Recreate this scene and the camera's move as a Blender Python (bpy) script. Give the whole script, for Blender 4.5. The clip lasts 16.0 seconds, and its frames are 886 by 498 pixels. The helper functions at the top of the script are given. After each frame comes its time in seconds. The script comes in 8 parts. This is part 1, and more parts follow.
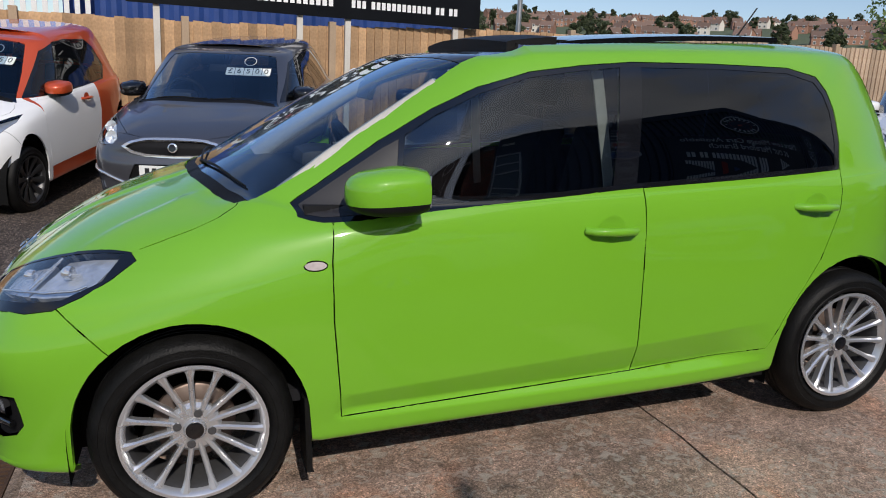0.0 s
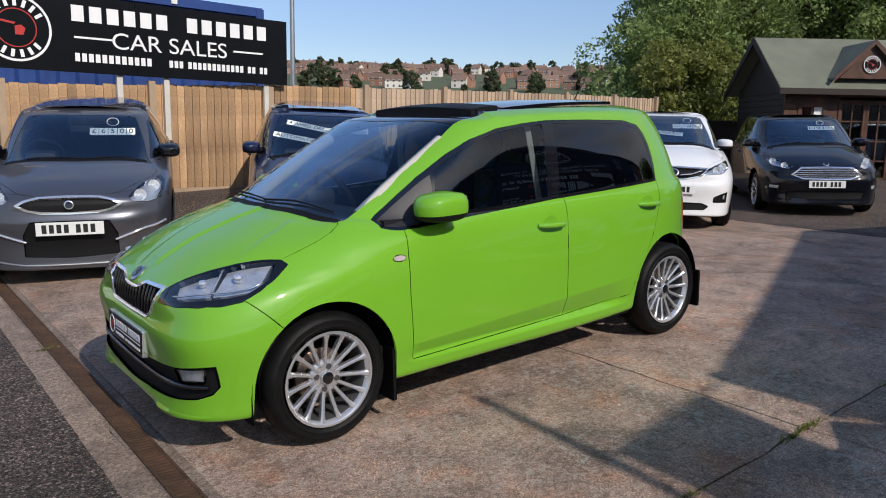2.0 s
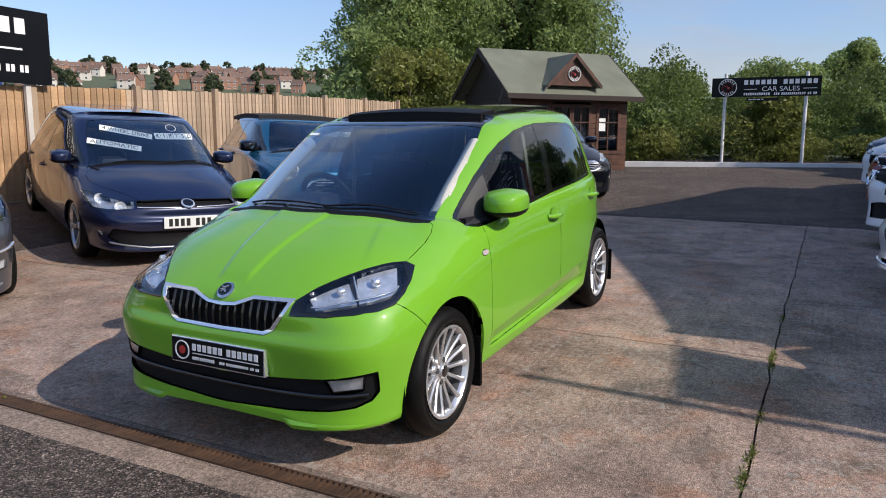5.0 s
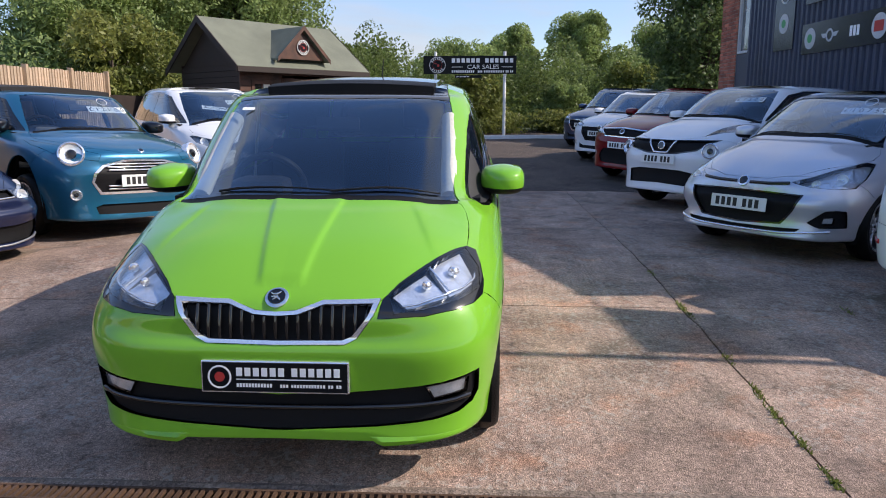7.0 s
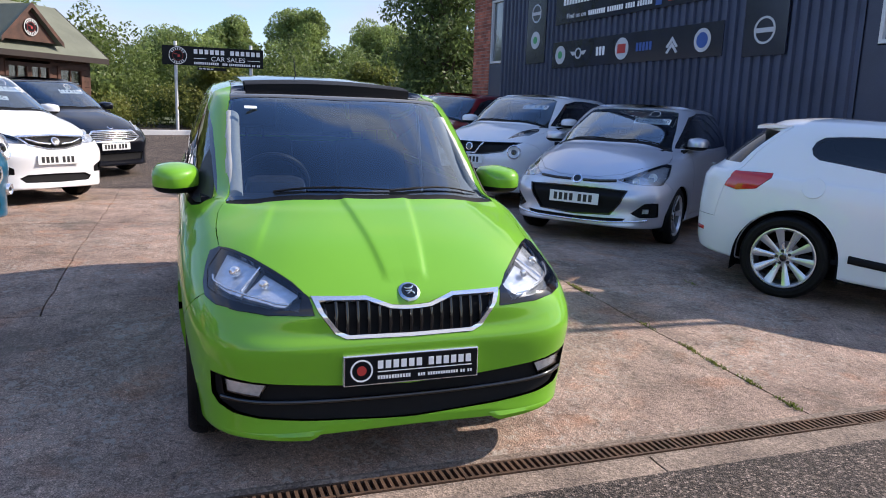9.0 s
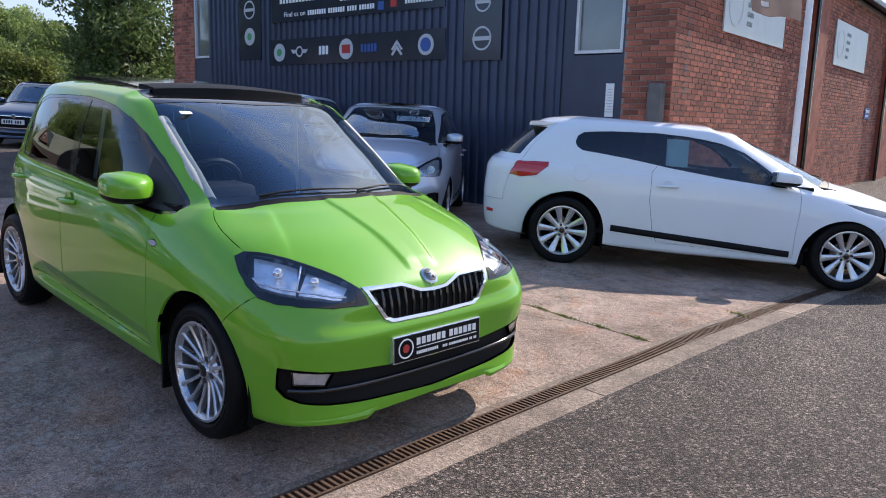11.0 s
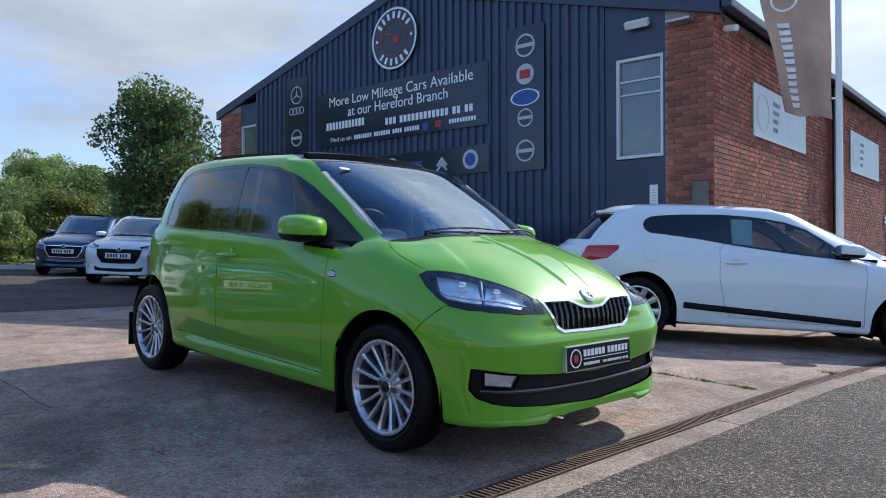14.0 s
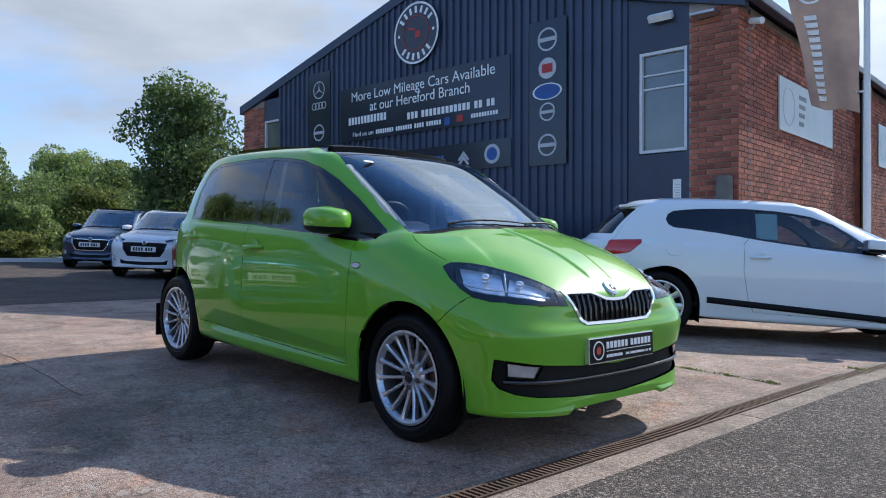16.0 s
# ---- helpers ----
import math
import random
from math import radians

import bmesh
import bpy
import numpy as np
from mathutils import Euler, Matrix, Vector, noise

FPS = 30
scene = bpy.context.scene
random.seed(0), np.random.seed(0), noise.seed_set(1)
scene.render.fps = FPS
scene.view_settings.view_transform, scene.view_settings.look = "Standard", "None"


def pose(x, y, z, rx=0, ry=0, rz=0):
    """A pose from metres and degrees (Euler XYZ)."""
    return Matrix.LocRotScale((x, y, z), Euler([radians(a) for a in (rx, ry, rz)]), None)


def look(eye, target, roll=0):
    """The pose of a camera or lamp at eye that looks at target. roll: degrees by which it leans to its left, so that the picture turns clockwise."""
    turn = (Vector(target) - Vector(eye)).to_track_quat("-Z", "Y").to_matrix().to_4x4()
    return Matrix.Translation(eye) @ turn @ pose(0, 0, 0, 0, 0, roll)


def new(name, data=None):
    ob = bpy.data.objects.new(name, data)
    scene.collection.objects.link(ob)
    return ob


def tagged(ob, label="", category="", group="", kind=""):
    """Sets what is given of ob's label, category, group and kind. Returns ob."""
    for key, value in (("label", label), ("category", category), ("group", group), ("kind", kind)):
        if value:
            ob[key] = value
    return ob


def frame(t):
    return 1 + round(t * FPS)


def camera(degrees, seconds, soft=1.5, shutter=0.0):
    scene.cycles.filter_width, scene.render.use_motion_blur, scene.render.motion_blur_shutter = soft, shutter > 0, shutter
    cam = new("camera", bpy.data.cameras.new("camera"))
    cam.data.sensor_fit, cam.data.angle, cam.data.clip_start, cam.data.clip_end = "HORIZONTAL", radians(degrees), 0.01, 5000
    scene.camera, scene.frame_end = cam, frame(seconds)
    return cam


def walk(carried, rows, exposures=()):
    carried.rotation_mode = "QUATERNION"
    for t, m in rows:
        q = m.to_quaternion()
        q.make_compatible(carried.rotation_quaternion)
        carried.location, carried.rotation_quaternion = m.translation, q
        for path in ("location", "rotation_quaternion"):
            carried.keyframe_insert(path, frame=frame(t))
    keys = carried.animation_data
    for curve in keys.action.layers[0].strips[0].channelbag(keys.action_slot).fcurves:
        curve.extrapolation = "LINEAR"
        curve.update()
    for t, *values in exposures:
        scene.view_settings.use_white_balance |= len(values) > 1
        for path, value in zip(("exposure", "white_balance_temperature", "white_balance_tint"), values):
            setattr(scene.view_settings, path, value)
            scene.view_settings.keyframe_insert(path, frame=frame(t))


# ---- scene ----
cam = camera(61.9, 16.0, soft=1.0)
PATH = [
    (0, (0.006, -2.875, 1.343), (0.638, -1.034, 0.885), 3.0),
    (0.5, (-0.371, -3.08, 1.315), (0.448, -1.293, 0.945), 1.5),
    (1, (-0.794, -3.232, 1.315), (0.275, -1.57, 1.01), 1.2),
    (1.5, (-1.187, -3.379, 1.32), (-0.029, -1.778, 1.013), 1.0),
    (2, (-1.538, -3.466, 1.355), (-0.308, -1.92, 1.037), 1.1),
    (2.5, (-1.83, -3.475, 1.379), (-0.493, -2.017, 1.086), 1.1),
    (3, (-2.069, -3.516, 1.372), (-0.699, -2.089, 1.074), 1.0),
    (3.2, (-2.172, -3.441, 1.373), (-0.797, -2.018, 1.081), 0.9),
    (5.3, (-2.926, -2.006, 1.335), (-1.118, -1.216, 1.009), 0.4),
    (5.5, (-2.955, -1.844, 1.342), (-1.117, -1.134, 0.996), 0.5),
    (6, (-3.054, -1.447, 1.352), (-1.145, -0.986, 0.975), 0.1),
    (6.5, (-3.027, -1.077, 1.333), (-1.081, -0.798, 0.963), -0.1),
    (7, (-3.058, -0.714, 1.326), (-1.094, -0.613, 0.963), -0.0),
    (7.5, (-3.117, -0.355, 1.321), (-1.152, -0.48, 0.969), 0.7),
    (8, (-3.144, 0.027, 1.321), (-1.204, -0.288, 0.954), 1.8),
    (8.2, (-3.193, 0.189, 1.324), (-1.27, -0.221, 0.957), 2.0),
    (10.3, (-2.902, 1.732, 1.363), (-1.246, 0.664, 1.023), 1.2),
    (10.5, (-2.861, 1.882, 1.357), (-1.281, 0.704, 1.02), 1.3),
    (11, (-2.773, 2.189, 1.351), (-1.399, 0.778, 1.004), 1.6),
    (11.5, (-2.599, 2.445, 1.342), (-1.254, 1.012, 0.974), -0.1),
    (12, (-2.522, 2.733, 1.327), (-1.224, 1.256, 0.962), -0.7),
    (12.5, (-2.56, 2.848, 1.283), (-1.229, 1.394, 0.946), -0.5),
    (13, (-2.549, 2.904, 1.17), (-1.189, 1.449, 0.99), 0.1),
    (13.5, (-2.502, 2.903, 0.968), (-1.114, 1.464, 0.923), 0.1),
    (14, (-2.53, 2.92, 0.874), (-1.116, 1.505, 0.891), -0.1),
    (14.5, (-2.543, 2.933, 0.869), (-1.11, 1.537, 0.898), -0.1),
    (15, (-2.544, 2.95, 0.874), (-1.096, 1.571, 0.922), -0.1),
    (15.5, (-2.539, 2.948, 0.871), (-1.09, 1.57, 0.899), 0.1),
    (16, (-2.538, 2.946, 0.859), (-1.085, 1.571, 0.863), 0.1),
]
EXPOSURES = ((0, 0.12, 6600, 12), (1.5, 0.20, 6600, 12), (3, 0.34, 6600, 12), (5.5, 0.60, 6700, 14), (8, 1.03, 6800, 16), (10.5, 1.10, 6700, 15), (11.2, 1.08, 6600, 14), (12.5, 0.98, 6250, 9), (14, 0.87, 6050, 8), (16, 0.87, 6050, 8))
walk(cam, [(t, look(eye, target, roll)) for t, eye, target, roll in PATH], EXPOSURES)


# ---- light ----
SUN_EL, SUN_SIDE = 38.0, 0.05
world = bpy.data.worlds.new("world")
scene.world = world
world.use_nodes = True
wn, wl = world.node_tree.nodes, world.node_tree.links
wn.clear()
sky = wn.new("ShaderNodeTexSky")
sky.sky_type, sky.sun_disc = "NISHITA", False
sky.sun_elevation, sky.sun_rotation = radians(SUN_EL), radians(180 + 3)
sky.altitude, sky.air_density, sky.dust_density, sky.ozone_density = 50, 0.9, 0.1, 2.0
wco = wn.new("ShaderNodeTexCoord")
wmap = wn.new("ShaderNodeMapping")
wmap.inputs["Scale"].default_value = (1.0, 1.0, 3.6)
wnoise = wn.new("ShaderNodeTexNoise")
wnoise.inputs["Scale"].default_value = 1.9
wnoise.inputs["Detail"].default_value = 9
wnoise.inputs["Roughness"].default_value = 0.58
wnoise.inputs["Distortion"].default_value = 0.35
wramp = wn.new("ShaderNodeValToRGB")
wramp.color_ramp.elements[0].position, wramp.color_ramp.elements[1].position = 0.475, 0.70
wgrey = wn.new("ShaderNodeTexNoise")
wgrey.inputs["Scale"].default_value = 4.5
wgrey.inputs["Detail"].default_value = 6
wcloud = wn.new("ShaderNodeMix")
wcloud.data_type = "RGBA"
wcloud.inputs[6].default_value = (1.15, 1.35, 1.7, 1)
wcloud.inputs[7].default_value = (3.1, 3.2, 3.4, 1)
wmix = wn.new("ShaderNodeMix")
wmix.data_type = "RGBA"
wbg = wn.new("ShaderNodeBackground")
wbg.inputs["Strength"].default_value = 0.15
wout = wn.new("ShaderNodeOutputWorld")
wl.new(wco.outputs["Generated"], wmap.inputs["Vector"])
wl.new(wmap.outputs["Vector"], wnoise.inputs["Vector"])
wl.new(wmap.outputs["Vector"], wgrey.inputs["Vector"])
# more cloud towards the south-east
wlean = wn.new("ShaderNodeVectorMath")
wlean.operation = "DOT_PRODUCT"
wlean.inputs[1].default_value = (0.06, -0.14, 0.0)
wl.new(wco.outputs["Generated"], wlean.inputs[0])
wside = wn.new("ShaderNodeMath")
wside.operation = "ADD"
wheight = wn.new("ShaderNodeSeparateXYZ")
wl.new(wco.outputs["Generated"], wheight.inputs[0])
wband = wn.new("ShaderNodeValToRGB")
for pos, val in ((0.0, 0.30), (0.14, 0.36), (0.24, 0.52), (0.45, 0.56), (0.66, 0.54), (0.85, 0.30), (1.0, 0.22)):
    e = wband.color_ramp.elements.new(pos) if 0 < pos < 1 else wband.color_ramp.elements[0 if pos == 0 else -1]
    e.color = (val, val, val, 1)
wl.new(wheight.outputs["Z"], wband.inputs["Fac"])
wopen = wn.new("ShaderNodeMath")
wopen.operation, wopen.inputs[1].default_value = "SUBTRACT", 0.46
wl.new(wband.outputs["Color"], wopen.inputs[0])
wsum = wn.new("ShaderNodeMath")
wsum.operation = "ADD"
wl.new(wlean.outputs["Value"], wsum.inputs[0])
wl.new(wopen.outputs[0], wsum.inputs[1])
wl.new(wsum.outputs[0], wside.inputs[0])
wl.new(wnoise.outputs["Fac"], wside.inputs[1])
wl.new(wside.outputs[0], wramp.inputs["Fac"])
# thin cloud shines where it lies before the sun
wdot = wn.new("ShaderNodeVectorMath")
wdot.operation = "DOT_PRODUCT"
wdot.inputs[1].default_value = (0.0, -math.cos(radians(SUN_EL)), math.sin(radians(SUN_EL)))
wl.new(wco.outputs["Generated"], wdot.inputs[0])
wpos = wn.new("ShaderNodeMath")
wpos.operation, wpos.inputs[1].default_value = "MAXIMUM", 0.0
wl.new(wdot.outputs["Value"], wpos.inputs[0])
wpow = wn.new("ShaderNodeMath")
wpow.operation, wpow.inputs[1].default_value = "POWER", 10.0
wl.new(wpos.outputs[0], wpow.inputs[0])
wgain = wn.new("ShaderNodeMath")
wgain.operation, wgain.inputs[1].default_value, wgain.inputs[2].default_value = "MULTIPLY_ADD", 1.5, 1.0
wl.new(wpow.outputs[0], wgain.inputs[0])
wshine = wn.new("ShaderNodeVectorMath")
wshine.operation = "SCALE"
wl.new(wcloud.outputs[2], wshine.inputs[0])
wl.new(wgain.outputs[0], wshine.inputs["Scale"])
wl.new(wgrey.outputs["Fac"], wcloud.inputs[0])
wl.new(wramp.outputs["Color"], wmix.inputs[0])
wdeep = wn.new("ShaderNodeValToRGB")
for pos, val in ((0.0, 0.40), (0.12, 0.46), (0.35, 0.68), (0.7, 0.80), (1.0, 0.64)):
    e = wdeep.color_ramp.elements.new(pos) if 0 < pos < 1 else wdeep.color_ramp.elements[0 if pos == 0 else -1]
    e.color = (val * (0.98 - 0.26 * max(0, pos - 0.12)), val * (1.0 - 0.06 * pos), val * (1.06 + 0.08 * pos), 1)
wl.new(wheight.outputs["Z"], wdeep.inputs["Fac"])
wclear = wn.new("ShaderNodeVectorMath")
wclear.operation = "MULTIPLY"
wl.new(sky.outputs["Color"], wclear.inputs[0])
wl.new(wdeep.outputs["Color"], wclear.inputs[1])
wlift = wn.new("ShaderNodeVectorMath")
wlift.operation = "SCALE"
wlift.inputs["Scale"].default_value = 1.3
wl.new(wclear.outputs[0], wlift.inputs[0])
wl.new(wlift.outputs[0], wmix.inputs[6])
wl.new(wshine.outputs[0], wmix.inputs[7])
wl.new(wmix.outputs[2], wbg.inputs["Color"])
wl.new(wbg.outputs["Background"], wout.inputs["Surface"])

sun = new("sun", bpy.data.lights.new("sun", "SUN"))
sun.data.energy, sun.data.angle, sun.data.color = 3.05, radians(0.5), (1.0, 0.94, 0.85)
cot = 1 / math.tan(radians(SUN_EL))
sun.matrix_world = look((0, 0, 30), (SUN_SIDE * 30, cot * 30, 0))


# ---- materials ----
def mat(name, base, rough=0.5, metal=0.0, var=0.12, scale=3.0, fine=60.0, fvar=0.1, bump=0.0, coat=0.0, spec=0.5, tint=None, island=0.0, rand=0.0):
    """A surface with two scales of variation, fine relief and, where asked, a random shade for each piece."""
    m = bpy.data.materials.new(name)
    m.use_nodes = True
    n, l = m.node_tree.nodes, m.node_tree.links
    p = n["Principled BSDF"]
    co = n.new("ShaderNodeTexCoord")
    big, small = n.new("ShaderNodeTexNoise"), n.new("ShaderNodeTexNoise")
    big.inputs["Scale"].default_value, small.inputs["Scale"].default_value = scale, fine
    big.inputs["Detail"].default_value, small.inputs["Detail"].default_value = 5, 3
    l.new(co.outputs["Object"], big.inputs["Vector"])
    l.new(co.outputs["Object"], small.inputs["Vector"])
    ramp = n.new("ShaderNodeValToRGB")
    dark = [c * (1 - var) for c in base]
    light = [min(1, c * (1 + var)) for c in (tint or base)]
    ramp.color_ramp.elements[0].color, ramp.color_ramp.elements[1].color = (*dark, 1), (*light, 1)
    ramp.color_ramp.elements[0].position, ramp.color_ramp.elements[1].position = 0.3, 0.7
    l.new(big.outputs["Fac"], ramp.inputs["Fac"])
    out = ramp.outputs["Color"]

    def shade(source, amount, colour):
        mr = n.new("ShaderNodeMapRange")
        mr.inputs[3].default_value, mr.inputs[4].default_value = 1 - amount, 1 + amount
        l.new(source, mr.inputs[0])
        mul = n.new("ShaderNodeMix")
        mul.data_type, mul.blend_type = "RGBA", "MULTIPLY"
        mul.inputs[0].default_value = 1
        l.new(colour, mul.inputs[6])
        l.new(mr.outputs[0], mul.inputs[7])
        return mul.outputs[2]

    if fvar:
        out = shade(small.outputs["Fac"], fvar * 1.6, out)
    if island:
        geo = n.new("ShaderNodeNewGeometry")
        out = shade(geo.outputs["Random Per Island"], island, out)
    if rand:
        oi = n.new("ShaderNodeObjectInfo")
        out = shade(oi.outputs["Random"], rand, out)
    l.new(out, p.inputs["Base Color"])
    rr = n.new("ShaderNodeMapRange")
    rr.inputs[3].default_value, rr.inputs[4].default_value = max(0.02, rough * 0.85), min(1, rough * 1.15)
    l.new(big.outputs["Fac"], rr.inputs[0])
    l.new(rr.outputs[0], p.inputs["Roughness"])
    p.inputs["Metallic"].default_value = metal
    p.inputs["Specular IOR Level"].default_value = spec
    p.inputs["Coat Weight"].default_value = coat
    p.inputs["Coat Roughness"].default_value = 0.03
    if bump:
        b = n.new("ShaderNodeBump")
        b.inputs["Strength"].default_value, b.inputs["Distance"].default_value = min(1, bump * 60), 0.01
        l.new(small.outputs["Fac"], b.inputs["Height"])
        l.new(b.outputs["Normal"], p.inputs["Normal"])
    return m


def paint(name, base, metal=0.0, rough=0.35):
    """Clear-coated car paint with a very faint orange peel."""
    m = mat(name, base, rough, metal, var=0.02, scale=1.5, fine=900 if metal else 300, fvar=0.05 if metal else 0.0, coat=1.0, spec=0.5 if metal else 0.12)
    return m


def glass(name, tint, shine=(1.0, 1.0, 1.0), power=3.6, least=0.072):
    """A tinted pane: it lets light through and mirrors by the angle."""
    m = bpy.data.materials.new(name)
    m.use_nodes = True
    n, l = m.node_tree.nodes, m.node_tree.links
    n.clear()
    out, mix = n.new("ShaderNodeOutputMaterial"), n.new("ShaderNodeMixShader")
    tr, gl, fr = n.new("ShaderNodeBsdfTransparent"), n.new("ShaderNodeBsdfGlossy"), n.new("ShaderNodeLayerWeight")
    up, low = n.new("ShaderNodeMath"), n.new("ShaderNodeMath")
    up.operation, up.inputs[1].default_value = "POWER", power
    low.operation, low.inputs[1].default_value, low.inputs[2].default_value = "MULTIPLY_ADD", 0.92, least
    fr.inputs["Blend"].default_value = 0.5
    l.new(fr.outputs["Facing"], up.inputs[0])
    l.new(up.outputs[0], low.inputs[0])
    tr.inputs["Color"].default_value = (*tint, 1)
    gl.inputs["Color"].default_value = (*shine, 1)
    gl.inputs["Roughness"].default_value = 0.01
    l.new(low.outputs[0], mix.inputs[0])
    l.new(tr.outputs[0], mix.inputs[1])
    l.new(gl.outputs[0], mix.inputs[2])
    l.new(mix.outputs[0], out.inputs["Surface"])
    return m


def ground_mat(name, base, stain, grit, speck, rough=0.85, brush=0.0, relief=0.55, stones=0.0, moss=0.0):
    """Concrete or tarmac: aggregate, blotches, dark stains and relief."""
    m = bpy.data.materials.new(name)
    m.use_nodes = True
    n, l = m.node_tree.nodes, m.node_tree.links
    p = n["Principled BSDF"]
    co = n.new("ShaderNodeTexCoord")
    geo = n.new("ShaderNodeNewGeometry")

    def noise_tex(scale, detail=4, dist=0.0):
        t = n.new("ShaderNodeTexNoise")
        t.inputs["Scale"].default_value, t.inputs["Detail"].default_value, t.inputs["Distortion"].default_value = scale, detail, dist
        l.new(geo.outputs["Position"], t.inputs["Vector"])
        return t

    def mixc(kind, fac, a, b):
        x = n.new("ShaderNodeMix")
        x.data_type, x.blend_type = "RGBA", kind
        for sock, val in ((x.inputs[0], fac), (x.inputs[6], a), (x.inputs[7], b)):
            if isinstance(val, (int, float)):
                sock.default_value = val
            elif isinstance(val, tuple):
                sock.default_value = (*val, 1)
            else:
                l.new(val, sock)
        return x.outputs[2]

    def ramped(src, a, b, ca=0.0, cb=1.0):
        r = n.new("ShaderNodeMapRange")
        r.inputs[1].default_value, r.inputs[2].default_value, r.inputs[3].default_value, r.inputs[4].default_value = a, b, ca, cb
        l.new(src, r.inputs[0])
        return r.outputs[0]

    blotch, patch, fine = noise_tex(0.9, 6, 0.4), noise_tex(4.0, 5, 0.2), noise_tex(38, 3)
    vor = n.new("ShaderNodeTexVoronoi")
    vor.inputs["Scale"].default_value = grit
    l.new(geo.outputs["Position"], vor.inputs["Vector"])
    sep = n.new("ShaderNodeSeparateColor")
    l.new(vor.outputs["Color"], sep.inputs[0])
    c = mixc("MIX", ramped(patch.outputs["Fac"], 0.35, 0.7), base, stain)
    c = mixc("MULTIPLY", 1.0, c, ramped(blotch.outputs["Fac"], 0.3, 0.7, 0.72, 1.2))
    c = mixc("MULTIPLY", 1.0, c, ramped(sep.outputs[0], 0, 1, 1 - speck, 1 + speck))
    c = mixc("MULTIPLY", 1.0, c, ramped(fine.outputs["Fac"], 0.3, 0.7, 0.78, 1.20))
    oi = n.new("ShaderNodeObjectInfo")
    c = mixc("MULTIPLY", 1.0, c, ramped(oi.outputs["Random"], 0, 1, 0.88, 1.12))
    if stones:
        # single pale and dark stones in the binder
        big = n.new("ShaderNodeTexVoronoi")
        big.inputs["Scale"].default_value = grit * 0.62
        l.new(geo.outputs["Position"], big.inputs["Vector"])
        pick = n.new("ShaderNodeSeparateColor")
        l.new(big.outputs["Color"], pick.inputs[0])
        c = mixc("MULTIPLY", 1.0, c, ramped(pick.outputs[1], 0.5, 1.0, 1 - 0.3 * stones, 1 + 1.6 * stones))
        c = mixc("MULTIPLY", 1.0, c, ramped(big.outputs["Distance"], 0.2, 0.75, 1 + 0.15 * stones, 1 - 0.55 * stones))
    if moss:
        # dark damp blotches and greenish moss, sharper edged than the shade
        damp = noise_tex(1.7, 8, 0.9)
        c = mixc("MIX", ramped(damp.outputs["Fac"], 0.56, 0.70, 0.0, moss), c, (0.085, 0.078, 0.058))
        fleck, spread = noise_tex(24, 2, 1.2), noise_tex(0.8, 4)
        chips = n.new("ShaderNodeMath")
        chips.operation = "MULTIPLY"
        l.new(ramped(fleck.outputs["Fac"], 0.55, 0.62, 0.0, 0.6), chips.inputs[0])
        l.new(ramped(spread.outputs["Fac"], 0.40, 0.54), chips.inputs[1])
        c = mixc("MIX", chips.outputs[0], c, (0.46, 0.42, 0.36))
        rust = noise_tex(3.1, 6, 0.6)
        c = mixc("MULTIPLY", ramped(rust.outputs["Fac"], 0.55, 0.72), c, (1.12, 0.88, 0.74))
    if brush:
        # broom marks and scattered dark pits
        mp = n.new("ShaderNodeMapping")
        mp.inputs["Scale"].default_value = (1.2, 70.0, 1.0)
        l.new(geo.outputs["Position"], mp.inputs["Vector"])
        lines = n.new("ShaderNodeTexNoise")
        lines.inputs["Scale"].default_value, lines.inputs["Detail"].default_value = 1.0, 3
        l.new(mp.outputs["Vector"], lines.inputs["Vector"])
        where = ramped(noise_tex(0.5, 3).outputs["Fac"], 0.42, 0.6)
        c = mixc("MULTIPLY", where, c, ramped(lines.outputs["Fac"], 0.35, 0.65, 1 - brush, 1 + brush))
        pits = noise_tex(16, 4, 0.6)
        c = mixc("MULTIPLY", 1.0, c, ramped(pits.outputs["Fac"], 0.30, 0.42, 0.6, 1.0))
    l.new(c, p.inputs["Base Color"])
    p.inputs["Roughness"].default_value = rough
    p.inputs["Specular IOR Level"].default_value = 0.35
    b = n.new("ShaderNodeBump")
    b.inputs["Strength"].default_value, b.inputs["Distance"].default_value = relief, 0.006 if relief < 0.9 else 0.012
    l.new(vor.outputs["Distance"], b.inputs["Height"])
    l.new(b.outputs["Normal"], p.inputs["Normal"])
    return m


def leaf_mat(name, base, light):
    m = mat(name, base, 0.5, var=0.25, scale=0.6, fine=7, fvar=0.15, tint=light, island=0.35, spec=0.35)
    n, l = m.node_tree.nodes, m.node_tree.links
    p = n["Principled BSDF"]
    tr, mix = n.new("ShaderNodeBsdfTranslucent"), n.new("ShaderNodeMixShader")
    mix.inputs[0].default_value = 0.5
    l.new(p.inputs["Base Color"].links[0].from_socket, tr.inputs["Color"])
    l.new(p.outputs[0], mix.inputs[1])
    l.new(tr.outputs[0], mix.inputs[2])
    l.new(mix.outputs[0], n["Material Output"].inputs["Surface"])
    return m


